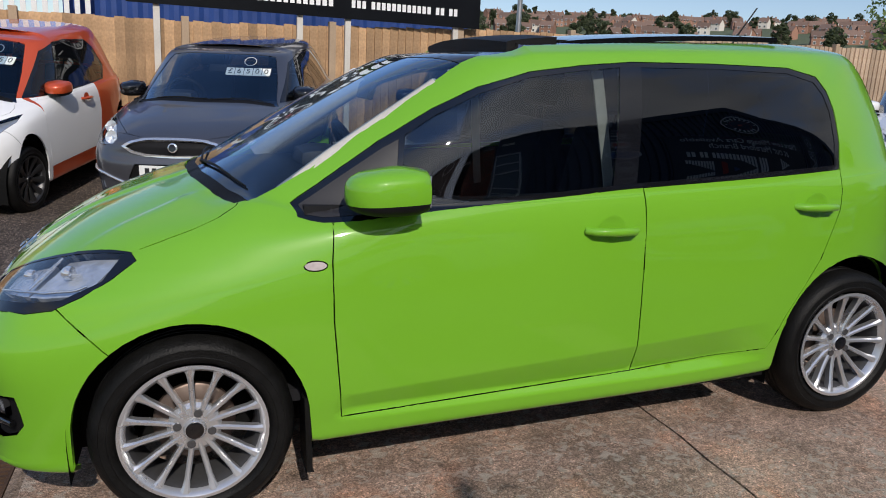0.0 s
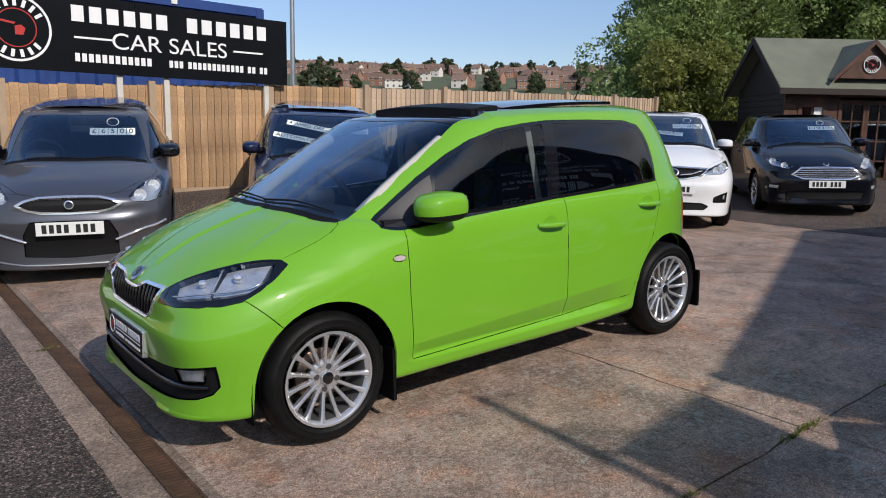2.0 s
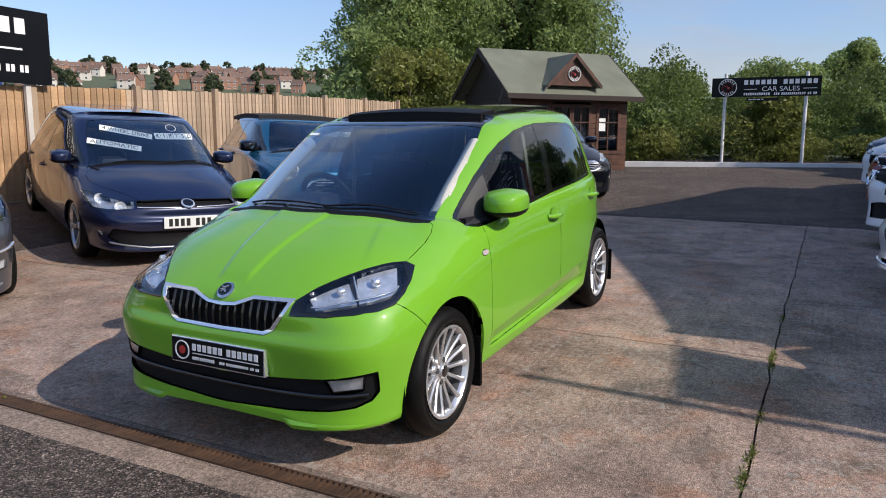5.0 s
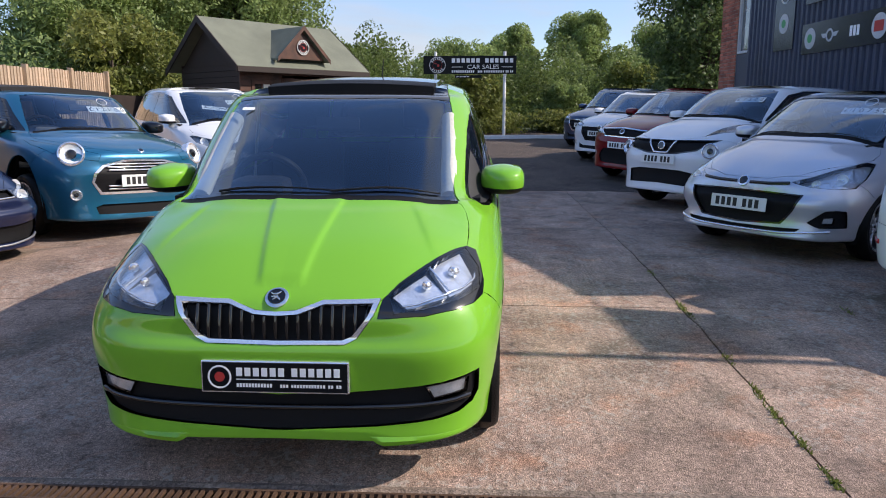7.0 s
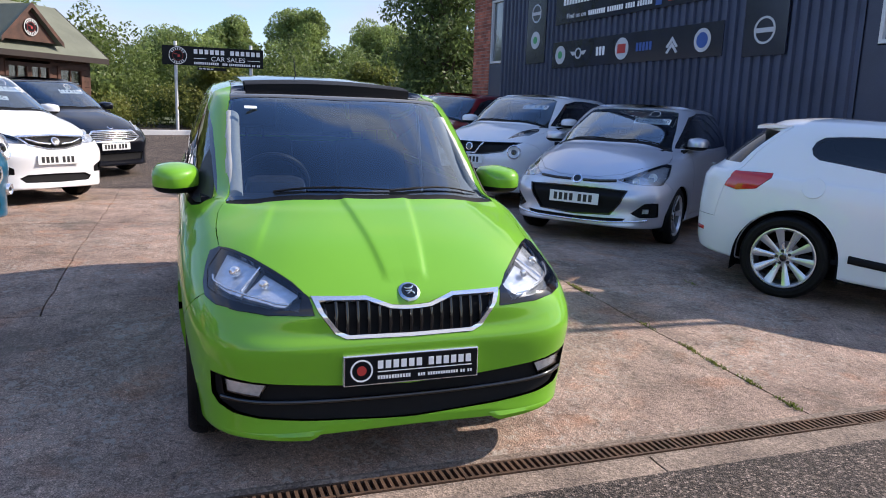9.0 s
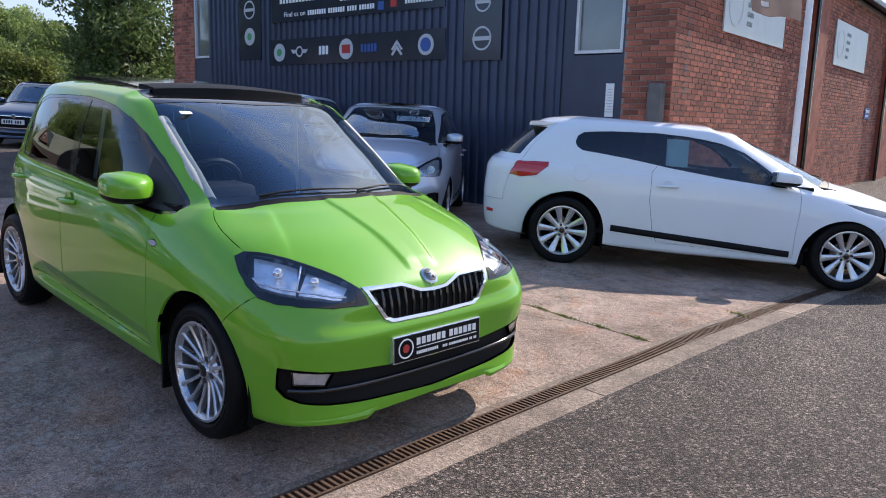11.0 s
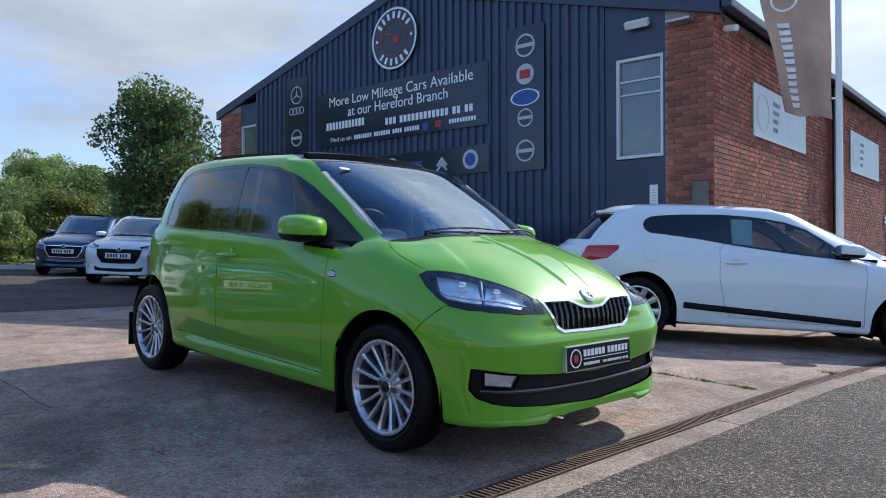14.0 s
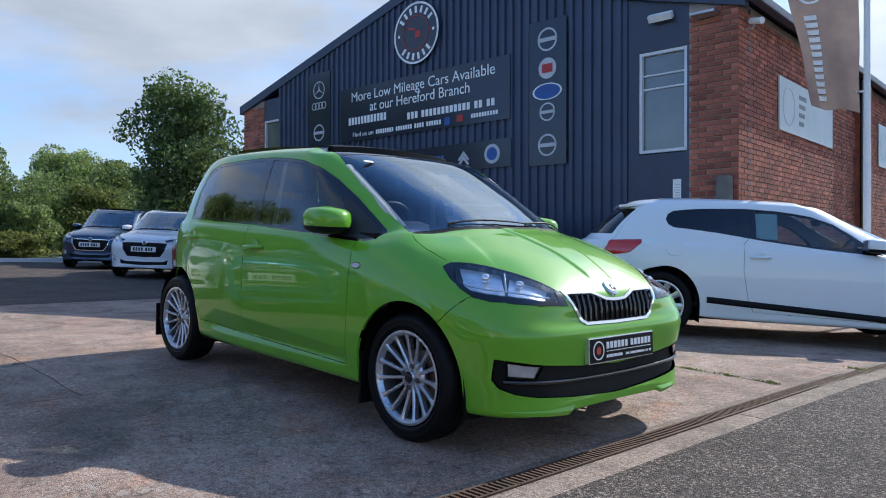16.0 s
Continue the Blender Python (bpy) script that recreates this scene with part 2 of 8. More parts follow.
GREEN = paint("green_paint", (0.160, 0.41, 0.024))
BLACK_TRIM = mat("black_plastic", (0.008, 0.008, 0.009), 0.55, var=0.1, fine=400, bump=0.002, spec=0.16)
GREY_TRIM = mat("grey_plastic", (0.022, 0.021, 0.023), 0.5, var=0.1, fine=500, bump=0.002)
GLOSS_BLACK = mat("gloss_black", (0.006, 0.006, 0.007), 0.12, var=0.05, fvar=0, coat=0.6)
UNDER = mat("underbody", (0.007, 0.007, 0.007), 0.9, spec=0.1)
RUBBER = mat("rubber", (0.006, 0.006, 0.006), 0.5, var=0.3, scale=20, fine=160, bump=0.004, spec=0.16)
ALLOY = mat("silver_alloy", (0.62, 0.63, 0.65), 0.28, 0.75, var=0.05, fine=300, fvar=0.03)
DARK_ALLOY = mat("dark_alloy", (0.03, 0.03, 0.032), 0.35, 0.4)
# Darker than the spokes: the shadow behind them is put into this colour.
SHADED_ALLOY = mat("rim_barrel", (0.10, 0.10, 0.105), 0.45, 0.6)
DISC = mat("brake_disc", (0.16, 0.12, 0.10), 0.45, 0.8)
CHROME = mat("chrome", (0.84, 0.85, 0.87), 0.09, 0.78, var=0.02, fvar=0)
LAMP_INNER = mat("lamp_reflector", (0.86, 0.88, 0.90), 0.22, 0.4, var=0.12, scale=25, fvar=0.06)
LAMP_BOWL = mat("lamp_bowl", (0.62, 0.64, 0.67), 0.18, 0.66, var=0.15, scale=9, fvar=0.05, fine=26, bump=0.02)
LAMP_SMOKE = mat("lamp_smoked_housing", (0.055, 0.058, 0.064), 0.2, 0.5, var=0.2, scale=20, fvar=0.1, fine=60)
LAMP_FLUTED = mat("lamp_fluted_reflector", (0.78, 0.80, 0.83), 0.17, 0.65, var=0.2, scale=22, fvar=0.08, fine=75, bump=0.006)
LAMP_DARK = mat("lamp_housing", (0.02, 0.02, 0.022), 0.3)
GLASS_CLEAR = glass("clear_glass", (0.80, 0.86, 0.88))
GLASS_SCREEN = glass("windscreen_glass", (0.66, 0.74, 0.80), (0.80, 0.91, 1.0), 2.4, 0.04)
GLASS_FRONT = glass("tinted_glass", (0.50, 0.55, 0.56))
GLASS_DARK = glass("privacy_glass", (0.035, 0.04, 0.045))
LENS = glass("lamp_lens", (0.93, 0.95, 0.97))
RED_LENS = mat("red_lens", (0.52, 0.012, 0.010), 0.12, var=0.1, coat=1.0)
AMBER = mat("pink_clear_lens", (0.50, 0.43, 0.42), 0.15, var=0.15, scale=40, coat=0.8)
SEAT = mat("dark_cloth", (0.016, 0.016, 0.018), 0.9, var=0.15, fine=500, bump=0.003, spec=0.1)
CREAM = mat("pale_lining", (0.52, 0.50, 0.45), 0.85)
WHITE = mat("white_card", (0.80, 0.82, 0.80), 0.55, var=0.04)
WHITE_INK = mat("white_lettering", (0.82, 0.82, 0.82), 0.5, var=0.03, fvar=0)
BLACK_INK = mat("black_lettering", (0.015, 0.015, 0.015), 0.5, var=0.03, fvar=0)
PLATE_WHITE = mat("plate_white", (0.74, 0.75, 0.73), 0.35, var=0.03, fvar=0)
SIGN_BLACK = mat("sign_black", (0.007, 0.008, 0.010), 0.3, var=0.1, fvar=0.03, spec=0.15)
SIGN_NAVY = mat("sign_dark_blue", (0.017, 0.022, 0.042), 0.16, var=0.12, spec=0.5)
RED_INK = mat("red_ink", (0.45, 0.03, 0.025), 0.5, fvar=0)
BLUE_INK = mat("blue_ink", (0.022, 0.085, 0.30), 0.5, fvar=0)
GREY_INK = mat("silver_ink", (0.50, 0.51, 0.53), 0.4, var=0.08)
GREEN_INK = mat("green_ink", (0.04, 0.30, 0.10), 0.5, fvar=0)
CONCRETE = ground_mat("old_concrete", (0.438, 0.308, 0.236), (0.258, 0.183, 0.142), 260, 0.5, brush=0.10, relief=0.75, stones=0.3, moss=0.6)
CONCRETE_DARK = ground_mat("worn_concrete", (0.165, 0.145, 0.130), (0.100, 0.086, 0.078), 105, 0.4, brush=0.12)
KERB = ground_mat("kerb_concrete", (0.285, 0.215, 0.165), (0.18, 0.135, 0.105), 120, 0.4)
TARMAC = ground_mat("tarmac", (0.138, 0.106, 0.086), (0.097, 0.076, 0.063), 140, 0.78, relief=0.9, stones=0.95)
TARMAC_LOT = ground_mat("lot_tarmac", (0.072, 0.070, 0.071), (0.050, 0.049, 0.050), 60, 0.3)
IRON = mat("rusty_iron", (0.075, 0.048, 0.033), 0.75, 0.4, var=0.35, scale=6, fine=90, bump=0.006, tint=(0.11, 0.06, 0.035))
PIT = mat("drain_pit", (0.006, 0.005, 0.005), 0.95)
FENCE = mat("fence_board", (0.35, 0.215, 0.118), 0.85, var=0.32, scale=3.5, fine=45, fvar=0.22, bump=0.005, rand=0.33, tint=(0.42, 0.27, 0.15))
FENCE_GREY = mat("fence_board_grey", (0.44, 0.33, 0.235), 0.85, var=0.2, scale=2.5, fine=45, fvar=0.2, bump=0.005, rand=0.26)
POST = mat("concrete_post", (0.58, 0.55, 0.50), 0.85, var=0.1, bump=0.003)
TIMBER_POST = mat("timber_post", (0.38, 0.28, 0.19), 0.85, var=0.2, bump=0.004)
WHITE_PAINT = mat("white_paint", (0.74, 0.74, 0.73), 0.5, var=0.06)
CLADDING = mat("dark_cladding", (0.044, 0.057, 0.098), 0.42, 0.2, var=0.18, scale=1.2, fine=40, fvar=0.08)
CLADDING_FLAT = mat("dark_panel", (0.038, 0.048, 0.080), 0.42, 0.1, var=0.12)
BRICK = mat("red_brick", (0.30, 0.085, 0.052), 0.85, var=0.25, scale=4, fine=70, fvar=0.2, bump=0.006, island=0.38, tint=(0.36, 0.12, 0.075))
BRICK_ONE = mat("red_brick_piece", (0.30, 0.085, 0.052), 0.85, var=0.25, scale=4, fine=70, fvar=0.2, bump=0.006, rand=0.38, tint=(0.36, 0.12, 0.075))
MORTAR = mat("mortar", (0.30, 0.25, 0.21), 0.95, var=0.2, bump=0.004)
WIN_GLASS = mat("window_reflecting", (0.10, 0.115, 0.12), 0.06, 0.0, var=0.3, scale=1.0, fvar=0, coat=1.0)
ALU = mat("white_frame", (0.62, 0.63, 0.64), 0.4, var=0.06)
FELT = mat("green_felt_roof", (0.150, 0.160, 0.118), 0.95, var=0.18, scale=1.5, fine=120, fvar=0.12, bump=0.003)
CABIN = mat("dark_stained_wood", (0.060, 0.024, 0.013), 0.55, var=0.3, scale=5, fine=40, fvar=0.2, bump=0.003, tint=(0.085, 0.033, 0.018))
# Darker wood for the cabin's sides, back and trim and the low fence.
CABIN_DARK = mat("near_black_wood", (0.022, 0.013, 0.010), 0.7, var=0.25, bump=0.003)
BLUE_STEEL = mat("container_blue", (0.018, 0.055, 0.22), 0.5, 0.1, var=0.15)
GALV = mat("galvanised_steel", (0.42, 0.43, 0.44), 0.4, 0.8, var=0.1)
BARK = mat("bark", (0.075, 0.055, 0.040), 0.95, var=0.3, scale=6, fine=40, bump=0.008)
LEAF = leaf_mat("willow_leaves", (0.185, 0.255, 0.078), (0.27, 0.34, 0.12))
LEAF_MID = leaf_mat("ash_leaves", (0.085, 0.135, 0.040), (0.13, 0.18, 0.06))
LEAF_DARK = leaf_mat("dark_leaves", (0.095, 0.140, 0.036), (0.145, 0.190, 0.052))
LEAF_LIGHT = leaf_mat("bright_leaves", (0.150, 0.195, 0.045), (0.22, 0.225, 0.06))
# Foliage of the far hill: distance haze is put into its greyer colour.
LEAF_HAZED = leaf_mat("hazed_leaves", (0.075, 0.098, 0.050), (0.12, 0.145, 0.075))
GRASSY = mat("grass_bank", (0.085, 0.105, 0.050), 0.95, var=0.3, scale=0.8, fine=12, bump=0.005)
ROOF_TILE = mat("house_roof", (0.17, 0.11, 0.085), 0.9, var=0.2, rand=0.25)
HOUSE_WALL = mat("house_brick", (0.30, 0.16, 0.11), 0.9, var=0.15, rand=0.3)
HOUSE_PALE = mat("house_render", (0.62, 0.58, 0.52), 0.9, var=0.1, rand=0.1)
FLAG = leaf_mat("flag_cloth", (0.135, 0.110, 0.108), (0.17, 0.138, 0.132))


# ---- building blocks ----
class Geo:
    """Collects vertices and faces for one mesh."""

    def __init__(self):
        self.v, self.f = [], []

    def add(self, verts, faces):
        k = len(self.v)
        self.v += [tuple(p) for p in verts]
        self.f += [tuple(i + k for i in q) for q in faces]
        return self

    def box(self, x0, x1, y0, y1, z0, z1, bevel=0.0, m=None):
        if bevel:
            bm = bmesh.new()
            bmesh.ops.create_cube(bm, size=1)
            for p in bm.verts:
                p.co = Vector(((x0 + x1) / 2 + p.co.x * (x1 - x0), (y0 + y1) / 2 + p.co.y * (y1 - y0), (z0 + z1) / 2 + p.co.z * (z1 - z0)))
            bmesh.ops.bevel(bm, geom=bm.edges[:], offset=bevel, segments=2, affect="EDGES", profile=0.6)
            bm.verts.index_update()
            vs, fs = [p.co.copy() for p in bm.verts], [[p.index for p in q.verts] for q in bm.faces]
            bm.free()
        else:
            vs = [Vector((x, y, z)) for z in (z0, z1) for y in (y0, y1) for x in (x0, x1)]
            fs = [(0, 2, 3, 1), (4, 5, 7, 6), (0, 1, 5, 4), (2, 6, 7, 3), (0, 4, 6, 2), (1, 3, 7, 5)]
        if m is not None:
            vs = [m @ p for p in vs]
        return self.add(vs, fs)

    def tube(self, points, radii, n=10, caps=True):
        """A tapered tube through the points."""
        pts = [Vector(p) for p in points]
        rings = []
        for i, p in enumerate(pts):
            d = (pts[min(i + 1, len(pts) - 1)] - pts[max(i - 1, 0)]).normalized()
            a = d.cross(Vector((0, 0, 1)) if abs(d.z) < 0.9 else Vector((1, 0, 0))).normalized()
            b = d.cross(a)
            r = radii[i] if isinstance(radii, (list, tuple)) else radii
            rings.append([p + (a * math.cos(2 * math.pi * k / n) + b * math.sin(2 * math.pi * k / n)) * r for k in range(n)])
        vs = [q for ring in rings for q in ring]
        fs = [(i * n + k, i * n + (k + 1) % n, (i + 1) * n + (k + 1) % n, (i + 1) * n + k) for i in range(len(pts) - 1) for k in range(n)]
        if caps:
            fs += [tuple(range(n))[::-1], tuple((len(pts) - 1) * n + k for k in range(n))]
        return self.add(vs, fs)

    def lathe(self, profile, n=48, closed=False):
        """Turns (radius, y) pairs round the y axis."""
        vs = [(r * math.cos(2 * math.pi * k / n), y, r * math.sin(2 * math.pi * k / n)) for r, y in profile for k in range(n)]
        rows = len(profile)
        fs = []
        for i in range(rows if closed else rows - 1):
            j = (i + 1) % rows
            fs += [(i * n + k, i * n + (k + 1) % n, j * n + (k + 1) % n, j * n + k) for k in range(n)]
        return self.add(vs, fs)

    def slab(self, poly, depth, m=None):
        """A flat outline in x and y, raised from z = 0 to depth."""
        k = len(poly)
        vs = [Vector((x, y, z)) for z in (0, depth) for x, y in poly]
        if m is not None:
            vs = [m @ p for p in vs]
        fs = [tuple(range(k))[::-1], tuple(range(k, 2 * k))] + [(i, (i + 1) % k, k + (i + 1) % k, k + i) for i in range(k)]
        return self.add(vs, fs)

    def mesh(self, name, material, smooth=None):
        me = bpy.data.meshes.new(name)
        me.from_pydata(self.v, [], self.f)
        me.materials.append(material)
        if smooth is not None:
            me.polygons.foreach_set("use_smooth", [True] * len(me.polygons))
            me.set_sharp_from_angle(angle=radians(smooth))
        me.update()
        return me


def part(name, geo, material, parent, label="", smooth=None, m=None):
    """One mesh object under a thing or a part."""
    ob = new(name, geo.mesh(name, material, smooth) if isinstance(geo, Geo) else geo)
    ob.parent = parent
    if m is not None:
        ob.matrix_local = m
    if label:
        ob["label"] = label
    return ob


def thing(name, m, label, category, group="", kind=""):
    ob = new(name)
    ob.empty_display_size = 0.2
    ob.matrix_world = m
    return tagged(ob, label, category, group, kind)


def solid(name, geo, material, label, category, group="", kind="", smooth=None, m=None):
    ob = new(name, geo.mesh(name, material, smooth))
    if m is not None:
        ob.matrix_world = m
    return tagged(ob, label, category, group, kind)


def lettering(text, size, material, parent, m, depth=0.004, width=None, align="CENTER"):
    """Words in the built-in font, standing in the x, z plane of m and facing -y."""
    cu = bpy.data.curves.new("lettering", "FONT")
    cu.body, cu.size, cu.extrude, cu.align_x, cu.align_y = text, size, depth / 2, align, "CENTER"
    ob = bpy.data.objects.new("tmp_lettering", cu)
    scene.collection.objects.link(ob)
    me = bpy.data.meshes.new_from_object(ob.evaluated_get(bpy.context.evaluated_depsgraph_get()))
    bpy.data.objects.remove(ob)
    bpy.data.curves.remove(cu)
    me.materials.clear()
    me.materials.append(material)
    s = 1.0
    if width and len(me.vertices):
        xs = [p.co.x for p in me.vertices]
        s = width / max(1e-6, max(xs) - min(xs))
    me.transform(Matrix.Diagonal((s, 1, 1, 1)))
    return part("lettering", me, material, parent, m=m @ pose(0, 0, 0, 90, 0, 0))


def bars(lengths, height, material, parent, m, gap=0.35, depth=0.004, name="lettering_bar", width=None):
    """Writing that stays plain: a row of upright bars for each word, in the x, z plane of m, facing -y, from x = 0."""
    geo, x = Geo(), 0.0
    w = height * 0.42
    for n in lengths:
        for _ in range(n):
            geo.box(x, x + w, -depth, 0, 0, height)
            x += w * 1.45
        x += height * gap
    if width:
        end = max(p[0] for p in geo.v)
        geo.v = [(p[0] * width / end, p[1], p[2]) for p in geo.v]
    return tagged(part(name, geo, material, parent, m=m), kind="stuff")


def disc(rx, rz, n=40):
    return [(rx * math.cos(2 * math.pi * k / n), rz * math.sin(2 * math.pi * k / n)) for k in range(n)]


def flat_shape(name, poly, material, parent, m, depth=0.006, label=""):
    """An outline in x, z of m, standing proud towards -y."""
    return part(name, Geo().slab(poly, depth, pose(0, 0, 0, 90, 0, 0)), material, parent, label, m=m)


def ring_shape(name, ro, ri, material, parent, m, depth=0.006, n=40, sx=1.0):
    vs, fs = [], []
    for y in (0, -depth):
        for r in (ro, ri):
            vs += [(r * sx * math.cos(2 * math.pi * k / n), y, r * math.sin(2 * math.pi * k / n)) for k in range(n)]
    for k in range(n):
        j = (k + 1) % n
        fs += [(2 * n + k, 2 * n + j, 3 * n + j, 3 * n + k), (k, j, 2 * n + j, 2 * n + k), (n + j, n + k, 3 * n + k, 3 * n + j)]
    return part(name, Geo().add(vs, fs), material, parent, m=m)


def ease(a, b, x):
    k = min(1.0, max(0.0, (x - a) / (b - a)))
    return k * k * (3 - 2 * k)


FALL = math.tan(radians(2.5))


def height(x, y):
    """The lie of the land: it climbs from the drain, then levels out."""
    if x < -0.9:
        b = -0.0393
    elif x < 2.4:
        b = FALL * x
    elif x < 3.4:
        b = FALL * (2.4 + (x - 2.4) - (x - 2.4) ** 2 / 2)
    elif x < 9:
        b = FALL * 2.9
    else:
        b = FALL * 2.9 + 0.032 * (min(x, 26) - 9) * min(1, (x - 9) / 4)
    b += 0.3 * ease(4.6, 7.3, y) * (1 - ease(9, 16, x))
    b -= 0.03 * max(0, min(-y - 2.5, 3))
    return b


# ---- cars: one lofted skin, cut into panels ----
# Rings round the body from the sill up: nose x, tail x, half width, roundness of nose and tail, and seven heights from nose to tail.
LOWER = (
    (-0.575, 2.86, 0.762, 6.0, 4.0, 0.196, 0.190, 0.182, 0.195, 0.20, 0.22, 0.235),
    (-0.608, 2.93, 0.795, 6.2, 4.0, 0.208, 0.203, 0.196, 0.215, 0.225, 0.24, 0.265),
    (-0.600, 2.95, 0.805, 6.4, 4.0, 0.265, 0.265, 0.265, 0.275, 0.28, 0.295, 0.32),
    (-0.590, 2.96, 0.818, 6.6, 4.0, 0.37, 0.37, 0.37, 0.37, 0.37, 0.40, 0.425),
    (-0.604, 2.965, 0.823, 6.8, 4.0, 0.515, 0.515, 0.51, 0.50, 0.52, 0.54, 0.56),
    (-0.582, 2.965, 0.823, 6.5, 4.0, 0.575, 0.58, 0.60, 0.62, 0.63, 0.66, 0.68),
    (-0.568, 2.96, 0.819, 5.0, 4.0, 0.665, 0.67, 0.69, 0.73, 0.75, 0.78, 0.80),
    (-0.505, 2.955, 0.812, 3.7, 4.0, 0.730, 0.740, 0.765, 0.81, 0.84, 0.87, 0.88),
)
UPPER = (
    (-0.32, 2.94, 0.802, 3.3, 4.0, 0.842, 0.845, 0.845, 0.870, 0.895, 0.92, 0.93),
    (-0.11, 2.93, 0.790, 2.9, 4.0, 0.925, 0.922, 0.905, 0.910, 0.93, 0.95, 0.96),
    (0.045, 2.90, 0.775, 2.8, 4.0, 0.980, 0.975, 0.952, 0.942, 0.962, 0.985, 1.00),
    (0.40, 2.84, 0.724, 2.9, 3.8, 1.175, 1.170, 1.15, 1.135, 1.155, 1.175, 1.185),
    (0.78, 2.74, 0.642, 3.0, 3.7, 1.358, 1.356, 1.346, 1.332, 1.352, 1.365, 1.36),
    (0.95, 2.63, 0.572, 3.0, 3.4, 1.388, 1.386, 1.382, 1.378, 1.408, 1.415, 1.405),
    (1.15, 2.47, 0.420, 2.6, 2.8, 1.403, 1.403, 1.403, 1.405, 1.430, 1.436, 1.43),
    (1.45, 2.00, 0.020, 2.0, 2.0, 1.432, 1.432, 1.432, 1.432, 1.432, 1.432, 1.432),
)
RINGS = np.array(LOWER + UPPER)
MID, STEP = 1.12, 0.12
ANGLES = np.radians([0, 28, 45, 65, 110, 140, 180])


def spline(xn, yn, x):
    """A smooth curve through the knots."""
    xn, yn = np.asarray(xn, float), np.asarray(yn, float)
    d = np.gradient(yn, xn)
    i = np.clip(np.searchsorted(xn, x) - 1, 0, len(xn) - 2)
    h = xn[i + 1] - xn[i]
    t = np.clip((x - xn[i]) / h, 0, 1)
    return (2 * t**3 - 3 * t**2 + 1) * yn[i] + (t**3 - 2 * t**2 + t) * h * d[i] + (3 * t**2 - 2 * t**3) * yn[i + 1] + (t**3 - t**2) * h * d[i + 1]


def ring_points(r, phi):
    xf, xr, w, nf, nr = r[:5]
    c, s = np.cos(phi), np.sin(phi)
    n = np.where(phi < np.pi / 2, nf, nr)
    rad = (np.abs(c) ** n + np.abs(s) ** n) ** (-1 / n)
    x = np.where(c > 0, MID - (MID - xf) * c * rad, MID - (xr - MID) * c * rad)
    return np.stack([x, w * s * rad, spline(ANGLES, r[5:], phi)])


PHI = np.linspace(0, np.pi, 721)
ref = ring_points(RINGS[5], PHI)
ARC = np.concatenate([[0], np.cumsum(np.linalg.norm(np.diff(ref[:2], axis=1), axis=0))])
U_MAX, V_MAX = float(ARC[-1]), STEP * (len(RINGS) - 1)


def hero_ridges(p):
    """The pressed ridges of the bonnet."""
    x, y, z = p
    on = np.clip((z - 0.735) / 0.03, 0, 1) * np.clip((0.03 - x + 0.08) / 0.12, 0, 1) * (x < 0.2)
    k = np.clip((x + 0.5) / 0.55, 0, 1)
    inner = 0.075 + 0.075 * k
    lift = 0.010 / (1 + np.exp(np.clip((np.abs(y) - inner) / 0.005, -40, 40)))
    outer = 0.60 - 0.17 * k
    lift = lift + 0.007 / (1 + np.exp(np.clip(-(np.abs(y) - outer) / 0.007, -40, 40))) * np.clip((x + 0.35) / 0.2, 0, 1)
    z = z + on * lift
    # the scuttle corners stand up towards the screen pillars
    z = z + 0.028 * np.exp(-((x - 0.19) / 0.13) ** 2 - ((np.abs(y) - 0.64) / 0.10) ** 2)
    # the flank turns in below a crease along the doors
    crease = 0.36 + 0.075 * np.clip((x - 0.45) / 1.6, 0, 1)
    run = np.clip((x - 0.40) / 0.06, 0, 1) * np.clip((2.06 - x) / 0.25, 0, 1)
    below = np.clip(crease - z, 0, 0.10) * np.clip((z - 0.275) / 0.03, 0, 1)
    y = y - 0.30 * below * run
    return np.stack([x, y, z])


def skin(u, v, warp=None):
    """Points of the half skin at the places u (round the car) and v (up it)."""
    u, v = np.clip(u, 0, U_MAX), np.clip(v, 0, V_MAX)
    phi = np.interp(u, ARC, PHI)
    rows = np.stack([ring_points(r, phi) for r in RINGS])
    t = v / STEP
    i = np.clip(t.astype(int), 0, len(RINGS) - 2)
    t = t - i
    k = np.arange(len(u))
    g = lambda j: rows[np.clip(j, 0, len(RINGS) - 1), :, k].T
    p0, p1, p2, p3 = g(i - 1), g(i), g(i + 1), g(i + 2)
    m1, m2 = (p2 - p0) / 2, (p3 - p1) / 2
    m2[2, i == len(RINGS) - 2] = 0.0
    p = (2 * t**3 - 3 * t**2 + 1) * p1 + (t**3 - 2 * t**2 + t) * m1 + (3 * t**2 - 2 * t**3) * p2 + (t**3 - t**2) * m2
    return warp(p) if warp else p


def skin_normals(u, v, warp=None):
    e = 0.004
    u, v = np.clip(u, e, U_MAX - e), np.clip(v, e, V_MAX - e)
    du = skin(u + e, v, warp) - skin(u - e, v, warp)
    dv = skin(u, v + e, warp) - skin(u, v - e, warp)
    n = np.cross(dv.T, du.T)
    n /= np.maximum(1e-9, np.linalg.norm(n, axis=1))[:, None]
    return n


import collections
from mathutils.bvhtree import BVHTree
from mathutils import geometry

NU, NV = 150, 90
gu, gv = [a.ravel() for a in np.meshgrid(np.linspace(0, U_MAX, NU), np.linspace(0, V_MAX, NV), indexing="ij")]
gp = skin(gu, gv).T
gq = [(i * NV + j, (i + 1) * NV + j, (i + 1) * NV + j + 1, i * NV + j + 1) for i in range(NU - 1) for j in range(NV - 1)]
gt = [q for a, b, c, d in gq for q in ((a, b, c), (a, c, d))]
